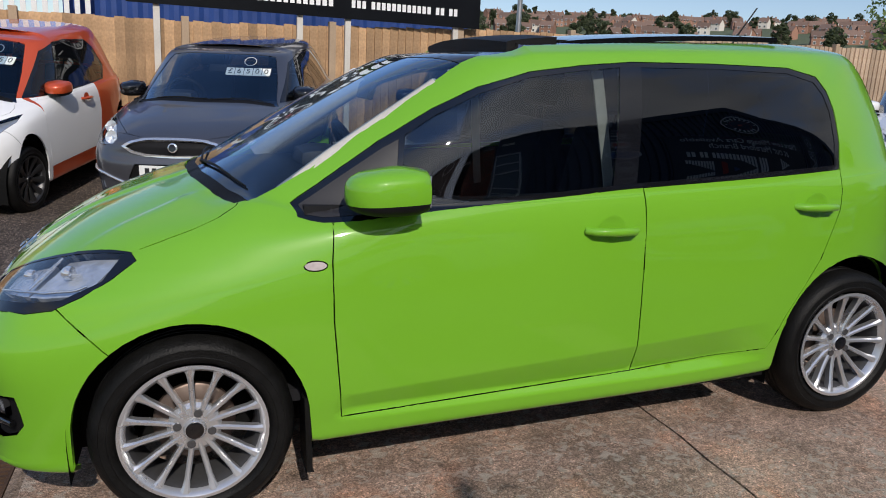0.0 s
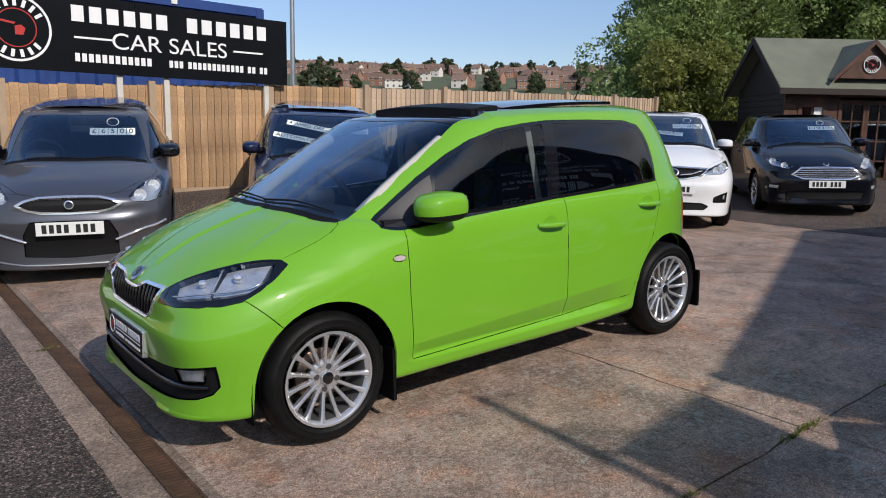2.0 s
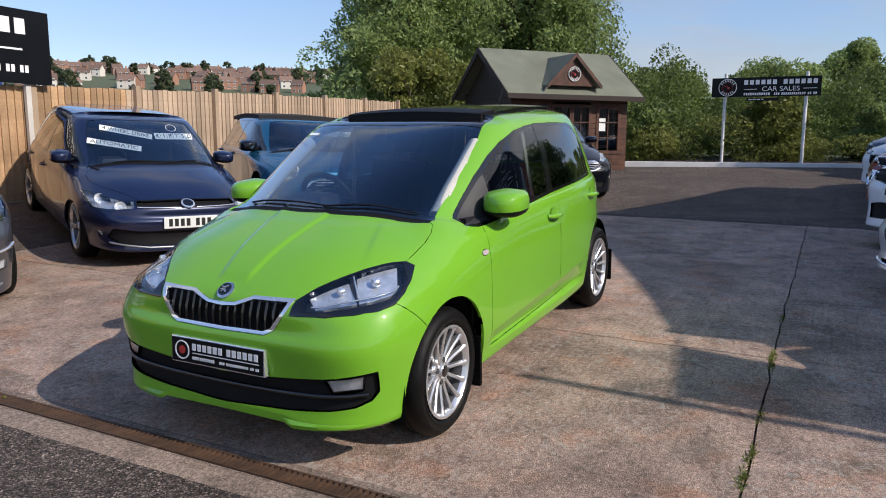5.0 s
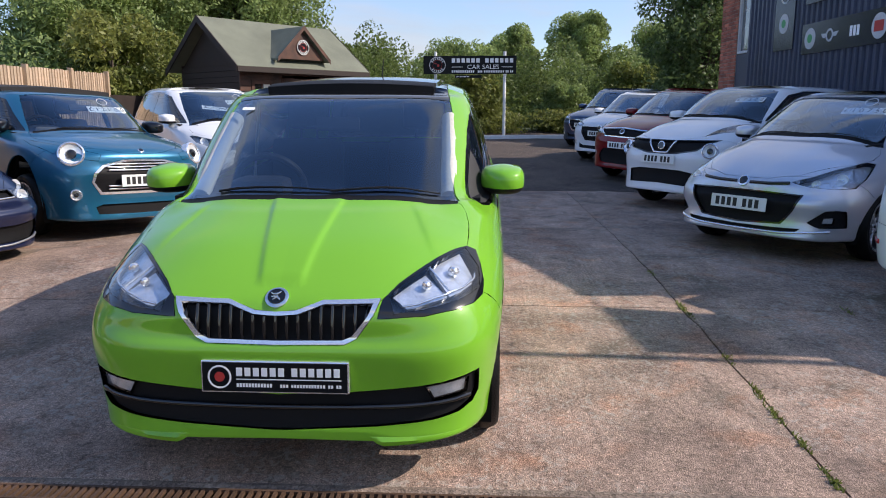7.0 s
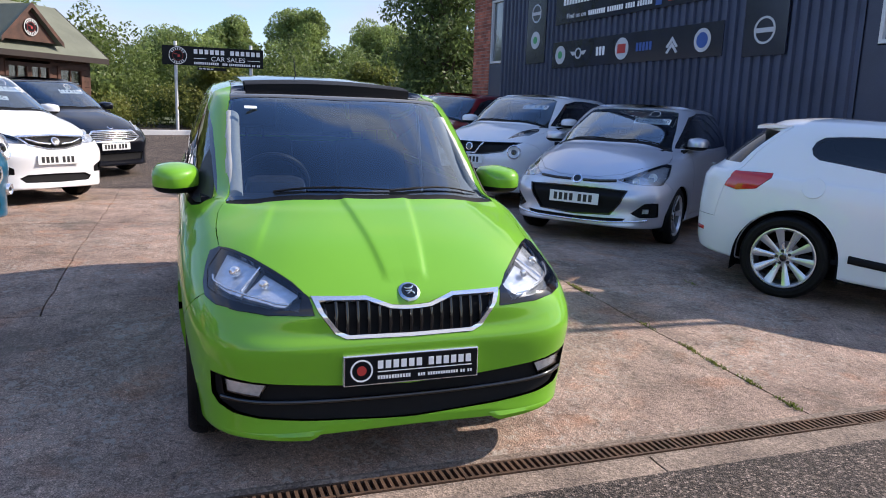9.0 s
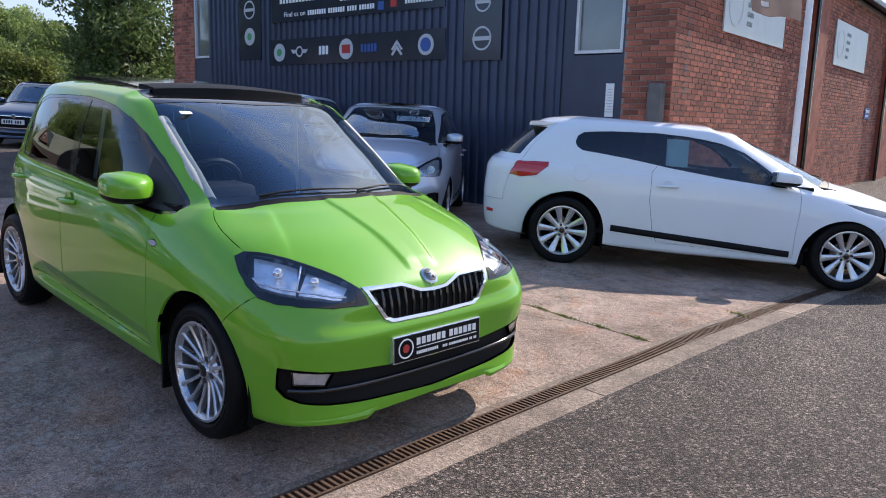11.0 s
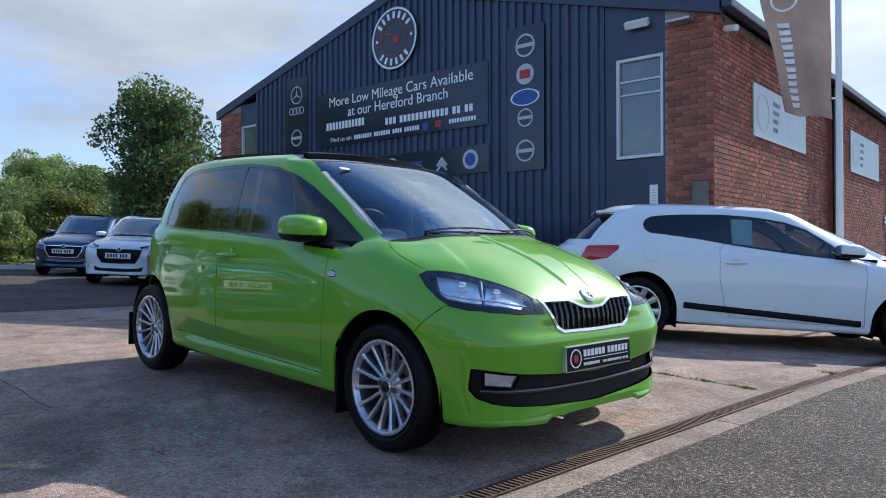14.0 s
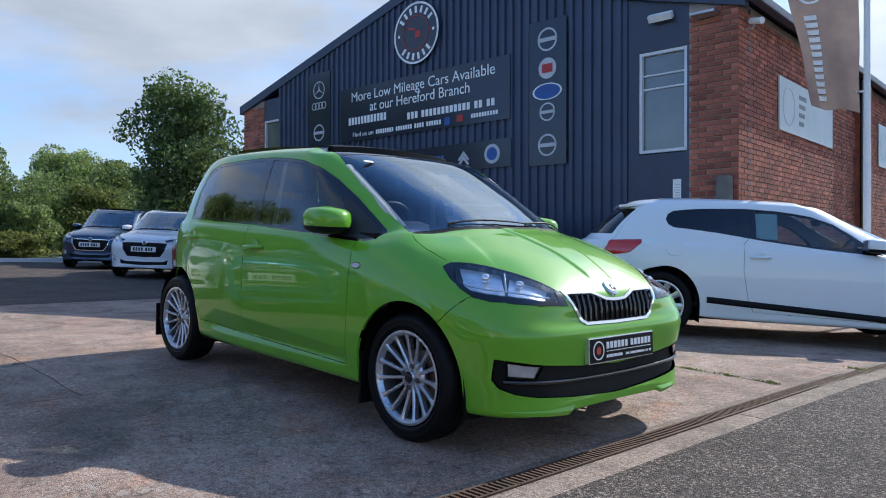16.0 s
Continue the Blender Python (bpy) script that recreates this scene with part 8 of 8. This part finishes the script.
for x in (0.40, 2.72):
    part("post", Geo().tube([(x, 0.04, -0.2), (x, 0.04, 2.85)], 0.05, 12), WHITE_PAINT, far, smooth=40)
bars((6, 6), 0.14, WHITE_INK, far, pose(0.95, -0.03, 2.49), gap=0.5, width=2.05)
lettering("CAR SALES", 0.20, WHITE_INK, far, pose(2.0, -0.032, 2.345), 0.005, 1.05)
for xa in (0.95, 2.62):
    part("rule", Geo().box(xa, xa + 0.38, -0.036, -0.03, 2.34, 2.358), WHITE_INK, far)
bars((12,), 0.075, WHITE_INK, far, pose(0.95, -0.03, 2.165), width=0.75)
bars((3, 12, 2, 2), 0.07, WHITE_INK, far, pose(1.82, -0.03, 2.165), gap=0.4, width=1.18)
sign_roundel(far, pose(0.47, -0.03, 2.415), 0.27)

# ---- timber cabin ----
cd = Vector((math.cos(radians(-38.9)), math.sin(radians(-38.9)), 0))
CAB = Matrix(((cd.x, -cd.y, 0, 15.307), (cd.y, cd.x, 0, 5.169), (0, 0, 1, 0.30), (0, 0, 0, 1)))
CAB_W, CAB_D, EH, RH = 3.73, 2.99, 2.256, 3.38
cab = thing("timber_cabin", CAB, "dark-stained timber office cabin with a green felt roof", "cabin")
# local: x along the front, y to the back, z up
n = 15
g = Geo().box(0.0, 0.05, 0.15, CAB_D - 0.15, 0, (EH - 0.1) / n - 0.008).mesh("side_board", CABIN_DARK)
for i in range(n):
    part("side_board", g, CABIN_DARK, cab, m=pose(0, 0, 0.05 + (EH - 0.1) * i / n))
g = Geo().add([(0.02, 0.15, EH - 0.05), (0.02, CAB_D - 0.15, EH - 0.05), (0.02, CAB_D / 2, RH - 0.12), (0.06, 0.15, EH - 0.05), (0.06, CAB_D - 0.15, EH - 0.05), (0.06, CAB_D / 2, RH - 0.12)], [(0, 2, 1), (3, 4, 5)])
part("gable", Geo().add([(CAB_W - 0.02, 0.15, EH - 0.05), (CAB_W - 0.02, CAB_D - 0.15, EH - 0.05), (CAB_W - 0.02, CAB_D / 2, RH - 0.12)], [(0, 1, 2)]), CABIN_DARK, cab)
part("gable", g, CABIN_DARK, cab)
g = Geo()
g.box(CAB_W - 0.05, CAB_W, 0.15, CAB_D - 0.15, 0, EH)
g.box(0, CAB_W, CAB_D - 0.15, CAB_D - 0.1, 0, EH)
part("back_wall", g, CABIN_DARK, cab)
front = Geo()
openings = ((0.35, 0.95, 0.95, 1.80), (1.27, 2.50, 0.08, 1.88), (2.72, 3.48, 0.60, 1.86))
edges_x = sorted({0.0, CAB_W} | {v for o in openings for v in o[:2]})
for i in range(n + 1):
    z0, z1 = EH * i / (n + 1), EH * (i + 1) / (n + 1) - 0.008
    for a, b in zip(edges_x[:-1], edges_x[1:]):
        hole = [o for o in openings if o[0] <= a and b <= o[1]]
        if hole and hole[0][2] - 0.02 < (z0 + z1) / 2 < hole[0][3] + 0.02:
            continue
        front.box(a, b, 0.12, 0.17, z0, z1)
part("front_wall", front, CABIN, cab, "dark red-brown boarded front")


def cabin_window(x0, x1, z0, z1, cols, rows, kind="window"):
    w = part(kind, Geo().box(x0, x1, 0.15, 0.155, z0, z1), GLASS_CLEAR, cab, "paned cabin " + kind)
    g = Geo()
    t = 0.06
    for b in ((x0 - 0.03, x0 + t, z0 - 0.03, z1 + 0.03), (x1 - t, x1 + 0.03, z0 - 0.03, z1 + 0.03), (x0, x1, z0 - 0.03, z0 + t), (x0, x1, z1 - t, z1 + 0.03)):
        g.box(b[0], b[1], 0.10, 0.16, b[2], b[3])
    for i in range(1, cols):
        xx = x0 + (x1 - x0) * i / cols
        g.box(xx - 0.015, xx + 0.015, 0.125, 0.15, z0, z1)
    for j in range(1, rows):
        zz = z0 + (z1 - z0) * j / rows
        g.box(x0, x1, 0.125, 0.15, zz - 0.015, zz + 0.015)
    part("frame", g, CABIN, w)


cabin_window(0.35, 0.95, 0.95, 1.80, 2, 1)
cabin_window(1.27, 1.88, 0.08, 1.88, 2, 4, "door")
cabin_window(1.89, 2.50, 0.08, 1.88, 2, 4, "door")
cabin_window(2.72, 3.48, 0.60, 1.86, 2, 3)
part("notice", Geo().box(0.70, 0.90, 0.14, 0.145, 1.42, 1.76), WHITE, cab, "white paper notice")
part("notice", Geo().box(2.80, 3.02, 0.14, 0.145, 1.20, 1.55), WHITE, cab, "white paper notice")
part("floor", Geo().box(0.05, CAB_W - 0.05, 0.15, CAB_D - 0.15, 0, 0.05), CABIN, cab)
part("step", Geo().box(1.1, 2.7, -0.35, 0.12, -0.05, 0.06), CABIN, cab)
g = Geo()
o = 0.28
slope = (RH - EH) / (CAB_D / 2)
for ya, yb in ((-0.22, CAB_D / 2), (CAB_D + 0.22, CAB_D / 2)):
    za, zb = RH - slope * (CAB_D / 2 + 0.22), RH
    g.add([(-o, ya, za), (CAB_W + o, ya, za), (CAB_W + o, yb, zb), (-o, yb, zb), (-o, ya, za + 0.06), (CAB_W + o, ya, za + 0.06), (CAB_W + o, yb, zb + 0.06), (-o, yb, zb + 0.06)],
          [(0, 1, 2, 3), (4, 7, 6, 5), (0, 4, 5, 1), (0, 3, 7, 4), (1, 5, 6, 2)])
part("roof", g, FELT, cab, "green felt roof")
for x in (-o - 0.02, CAB_W + o):
    g = Geo()
    for ya, yb in ((-0.22, CAB_D / 2), (CAB_D + 0.22, CAB_D / 2)):
        za = RH - slope * (CAB_D / 2 + 0.22)
        g.add([(x, ya, za - 0.10), (x, yb, RH - 0.10), (x, yb, RH + 0.07), (x, ya, za + 0.07), (x + 0.025, ya, za - 0.10), (x + 0.025, yb, RH - 0.10), (x + 0.025, yb, RH + 0.07), (x + 0.025, ya, za + 0.07)],
              [(0, 1, 2, 3), (4, 7, 6, 5), (3, 2, 6, 7), (0, 4, 5, 1), (0, 3, 7, 4)])
    part("barge_board", g, CABIN_DARK, cab)
part("fascia", Geo().box(-o, CAB_W + o, -0.24, -0.215, RH - slope * (CAB_D / 2 + 0.22) - 0.08, RH - slope * (CAB_D / 2 + 0.22) + 0.05), CABIN_DARK, cab)
# gablet
gx, gw, gz = 1.75, 0.69, 2.33
zt = gz + 0.77
yb = (zt - (RH - slope * CAB_D / 2)) / slope
g = Geo().add([(gx - gw, -0.15, gz + 0.05), (gx + gw, -0.15, gz + 0.05), (gx, -0.15, zt)], [(0, 1, 2)])
part("gablet", g, CABIN, cab, "small boarded gablet")
g = Geo()
for s in (1, -1):
    y1 = 0.15
    g.add([(gx + s * (gw + 0.14), -0.24, gz), (gx, -0.24, zt + 0.06), (gx, yb + 0.2, zt + 0.06), (gx + s * (gw + 0.14), y1, gz + 0.02), (gx + s * (gw + 0.14), -0.24, gz + 0.05), (gx, -0.24, zt + 0.12), (gx, yb + 0.2, zt + 0.12), (gx + s * (gw + 0.14), y1, gz + 0.07)],
          [(0, 1, 2, 3), (4, 5, 6, 7), (0, 1, 5, 4), (0, 3, 7, 4)])
part("gablet_roof", g, FELT, cab)
g = Geo()
for s in (1, -1):
    g.add([(gx + s * (gw + 0.16), -0.25, gz - 0.04), (gx, -0.25, zt + 0.02), (gx, -0.25, zt + 0.14), (gx + s * (gw + 0.16), -0.25, gz + 0.08)], [(0, 1, 2, 3)])
part("gablet_board", g, CABIN, cab)
rs = thing("roundel_sign", CAB @ pose(gx, -0.16, gz + 0.36), "small round sign on the cabin's gablet", "sign")
flat_shape("board", disc(0.19, 0.19, 36), SIGN_BLACK, rs, pose(0, 0, 0), 0.015)
sign_roundel(rs, pose(0, -0.016, 0), 0.19)


# ---- trees, hedges and the far hill ----
def leaves(rng, centre, radii, n, size, shell=0.55):
    """Small folded leaf sprays scattered through clumps of a crown."""
    c = np.array(centre)
    p = rng.normal(size=(n, 3))
    p /= np.linalg.norm(p, axis=1)[:, None]
    p *= (shell + (1 - shell) * rng.random((n, 1)) ** 0.5) * np.array(radii)
    p += c
    a = rng.normal(size=(n, 3))
    a /= np.linalg.norm(a, axis=1)[:, None]
    b = np.cross(a, rng.normal(size=(n, 3)))
    b /= np.maximum(1e-6, np.linalg.norm(b, axis=1))[:, None]
    s = size * (0.6 + 0.8 * rng.random((n, 1)))
    a, b = a * s, b * s * 0.45
    return np.stack([p - a, p + b, p + a, p - b], axis=1)


def leaf_mesh(name, quads, material):
    me = bpy.data.meshes.new(name)
    q = np.concatenate(quads)
    me.from_pydata(q.reshape(-1, 3).tolist(), [], np.arange(len(q) * 4).reshape(-1, 4).tolist())
    me.materials.append(material)
    me.update()
    return me


def tree(x, y, h, r, label, material=LEAF, seed=1, clumps=60, per=130, size=0.16, trunk=0.3, low=0.25, group="trees"):
    """A tapered trunk with limbs and an uneven crown of many leaf sprays."""
    rng = np.random.default_rng(seed)
    z0 = far_height(x, y) - 0.1
    t = thing("tree", pose(x, y, z0), label, "tree", group)
    g = Geo()
    lean = rng.normal(size=2) * 0.05 * h
    g.tube([(0, 0, 0), (lean[0] * 0.3, lean[1] * 0.3, h * 0.3), (lean[0], lean[1], h * 0.75)], [trunk, trunk * 0.75, trunk * 0.25], 9)
    quads = []
    for k in range(clumps):
        f = low + (1 - low) * (k + rng.random()) / clumps
        ang = rng.random() * 6.283
        spread = r * math.sqrt(max(0.03, 1 - ((f - 0.52) / 0.54) ** 2)) * (0.35 + 0.65 * rng.random()) * (0.62 + 0.75 * abs(noise.noise(Vector((2.2 * math.cos(ang) + seed, 2.2 * math.sin(ang), f * 4.0)))) * 1.6)
        c = (spread * math.cos(ang) + lean[0] * f, spread * math.sin(ang) + lean[1] * f, h * f * (0.93 + 0.1 * rng.random()))
        cr = r * (0.20 + 0.16 * rng.random())
        if k % 4 == 0:
            g.tube([(lean[0] * 0.4, lean[1] * 0.4, h * max(0.2, f - 0.3)), (c[0] * 0.6, c[1] * 0.6, c[2] - 0.15 * h * 0.4), c], [trunk * 0.35, trunk * 0.2, trunk * 0.06], 6)
        quads.append(leaves(rng, c, (cr, cr, cr * 0.8), per, size))
    part("trunk", g, BARK, t, smooth=60)
    part("crown", leaf_mesh("crown", quads, material), material, t, "leafy green crown")
    return t


def hedge(points, h, depth, label, material, seed, per_m=240, size=0.14, base=0.0):
    """A run of shrubs with an uneven top."""
    rng = np.random.default_rng(seed)
    quads = []
    for (x0, y0), (x1, y1) in zip(points[:-1], points[1:]):
        length = math.hypot(x1 - x0, y1 - y0)
        n = max(2, int(length / 0.7))
        for i in range(n):
            t = (i + rng.random()) / n
            x, y = x0 + (x1 - x0) * t, y0 + (y1 - y0) * t
            z = far_height(x, y) + base
            hh = h * (0.70 + 0.7 * noise.noise(Vector((x * 0.35, y * 0.35, seed))) + 0.3 * rng.random())
            for lev in range(3):
                c = (x + rng.normal() * depth * 0.35, y + rng.normal() * depth * 0.35, z + hh * (0.18 + 0.33 * lev))
                quads.append(leaves(rng, c, (0.75, 0.75, hh * 0.24), int(per_m * 0.7 / 3), size, 0.4))
    ob = new("hedge", leaf_mesh("hedge", quads, material))
    return tagged(ob, label, "hedge", kind="stuff")


# big willows behind the cabin
tree(23.2, 12.2, 7.8, 3.4, "large willow with pale green narrow leaves", LEAF, 11, 170, 480, 0.080, 0.35, 0.12)
tree(27.0, 8.8, 8.6, 3.9, "large willow with pale green narrow leaves", LEAF, 12, 170, 480, 0.080, 0.35, 0.12)
tree(20.6, 13.2, 4.8, 2.4, "willow with pale green leaves", LEAF, 13, 100, 380, 0.080, 0.3, 0.12)
tree(30.5, 11.5, 7.5, 3.6, "willow with pale green leaves", LEAF, 14, 100, 260, 0.12, 0.3, 0.12)
tree(17.6, 9.6, 3.4, 1.7, "bright green shrub by the fence", LEAF_LIGHT, 15, 50, 260, 0.08, 0.1, 0.08)
tree(19.9, 10.2, 3.6, 1.8, "bright green shrub by the fence", LEAF_LIGHT, 16, 50, 260, 0.08, 0.1, 0.08)
# beyond the low wall
tree(44.0, 0.5, 4.5, 3.4, "pale green hedgerow tree", LEAF, 21, 110, 420, 0.095, 0.35, 0.12)
tree(60.0, -8.6, 8.4, 2.7, "tall pale green tree", LEAF, 22, 140, 460, 0.11, 0.35, 0.10)
tree(62.0, -3.9, 7.5, 2.5, "tall pale green tree", LEAF, 30, 130, 420, 0.115, 0.35, 0.10)
tree(60.0, -15.25, 7.6, 3.4, "tall pale green tree", LEAF, 36, 140, 440, 0.115, 0.35, 0.10)
tree(40.0, 6.5, 4.0, 3.2, "dark rounded hedgerow tree", LEAF_DARK, 23, 100, 420, 0.10, 0.3, 0.10)
tree(52.0, 12.0, 4.8, 4.2, "dark rounded hedgerow tree", LEAF_DARK, 24, 70, 190, 0.22, 0.3, 0.10)
tree(40.0, -13.0, 4.7, 3.4, "dark green hedgerow tree", LEAF_DARK, 25, 100, 420, 0.10, 0.3, 0.10)
tree(36.0, -18.0, 4.4, 3.2, "dark green hedgerow tree", LEAF_DARK, 26, 100, 420, 0.095, 0.3, 0.10)
tree(20.4, -7.6, 5.85, 1.95, "upright leafy tree beside the building", LEAF_MID, 27, 210, 125, 0.075, 0.13, 0.06)
tree(42.0, -25.0, 4.8, 4.0, "pale green hedgerow tree", LEAF, 28, 90, 380, 0.12, 0.3, 0.10)
tree(38.0, -31.0, 4.8, 4.0, "pale green hedgerow tree", LEAF, 29, 90, 380, 0.12, 0.3, 0.10)
hedge([(24.0, 5.5), (25.5, 0.5), (26.5, -4.5), (27.5, -9.0), (29.5, -16.0)], 2.6, 2.0, "rough green hedge and shrubs beyond the low wall", LEAF_DARK, 31, 1700, 0.062)
hedge([(22.0, 4.6), (22.9, 2.0), (23.6, -0.8), (24.4, -4.0)], 1.1, 1.0, "low mixed shrubs behind the sign", LEAF_LIGHT, 32, 1200, 0.055)
for k, (x, y, h, r) in enumerate(((23.9, 3.4, 1.9, 1.2), (24.6, -0.6, 2.3, 1.5), (25.2, -3.6, 1.8, 1.2), (26.4, -6.8, 2.6, 1.5))):
    tree(x, y, h, r, "olive green shrub behind the low wall", LEAF_LIGHT if k % 2 else LEAF, 60 + k, 45, 220, 0.075, 0.06, 0.03, "shrubs behind the wall")
hedge([(30.0, 6.5), (31.0, -2.0), (33.0, -10.0), (36.0, -20.0), (36, -34)], 3.9, 3.2, "tall dark hedge row", LEAF_DARK, 33, 1700, 0.085)
hedge([(37.0, 11.0), (41.0, 3.0), (43.0, -3.0), (44.0, -9.0), (45.0, -16.0), (45.0, -26.0)], 4.4, 3.6, "belt of pale green trees and scrub", LEAF, 35, 1700, 0.10)
hedge([(16.0, 10.8), (19.0, 9.6), (22.5, 8.6), (25.0, 6.6)], 2.6, 1.6, "green hedge behind the cabin", LEAF, 34, 800, 0.09)

# hill with houses
rng = np.random.default_rng(5)


def house(x, y, w, d, h, turn, pale):
    z = far_height(x, y) - 0.5
    t = thing("house", pose(x, y, z, 0, 0, turn), "pale rendered house on the far hill" if pale else "red brick house with a tiled roof on the far hill", "house", "houses on the hill")
    wall_m = HOUSE_PALE if pale else HOUSE_WALL
    g = Geo().box(-w / 2, w / 2, -d / 2, d / 2, 0, h)
    g.add([(-w / 2, -d / 2, h), (-w / 2, d / 2, h), (-w / 2, 0, h + d * 0.42), (w / 2, -d / 2, h), (w / 2, d / 2, h), (w / 2, 0, h + d * 0.42)], [(0, 2, 1), (3, 4, 5)])
    part("wall", g, wall_m, t)
    g = Geo()
    for s in (1, -1):
        g.add([(-w / 2 - 0.3, s * (d / 2 + 0.3), h - 0.2), (w / 2 + 0.3, s * (d / 2 + 0.3), h - 0.2), (w / 2 + 0.3, 0, h + d * 0.42 + 0.1), (-w / 2 - 0.3, 0, h + d * 0.42 + 0.1)], [(0, 1, 2, 3)])
    part("roof", g, ROOF_TILE, t)
    part("chimney", Geo().box(w * 0.25, w * 0.25 + 0.8, -0.4, 0.4, h, h + d * 0.42 + 1.2), HOUSE_WALL, t)
    for i in range(max(2, int(w / 3))):
        for z1 in (0.9, 3.5):
            xx = -w / 2 + (i + 0.5) * w / max(2, int(w / 3))
            win = part("window", Geo().box(xx - 0.55, xx + 0.55, -d / 2 - 0.06, -d / 2 - 0.02, z1, z1 + 1.2), WIN_GLASS, t)
            part("frame", Geo().box(xx - 0.65, xx + 0.65, -d / 2 - 0.03, -d / 2 - 0.01, z1 - 0.1, z1 + 1.3), WHITE_PAINT, win)


for i in range(150):
    az = radians(33 + 36 * (i + 0.5 * rng.random()) / 150)
    dist = 380 + 380 * rng.random()
    x, y = dist * math.cos(az), dist * math.sin(az)
    house(x, y, 6 + 6 * rng.random(), 7.0, 4.4, math.degrees(az) - 90 + rng.normal() * 25, rng.random() < 0.22)
for i in range(120):
    az = radians(28 + 42 * rng.random())
    dist = 340 + 440 * rng.random()
    hh = 4.5 + 6.5 * rng.random()
    tree(dist * math.cos(az), dist * math.sin(az), hh, hh * (0.30 + 0.28 * rng.random()), "far dark tree among the houses", LEAF_HAZED, 100 + i, 26, 46, 0.75, 0.35, 0.02, "trees on the hill")
hedge([(230, 160), (260, 120), (250, 60), (230, 15), (215, -20), (190, -70), (150, -120)], 12.0, 9.0, "far line of dark woodland", LEAF_DARK, 41, 60, 1.8)
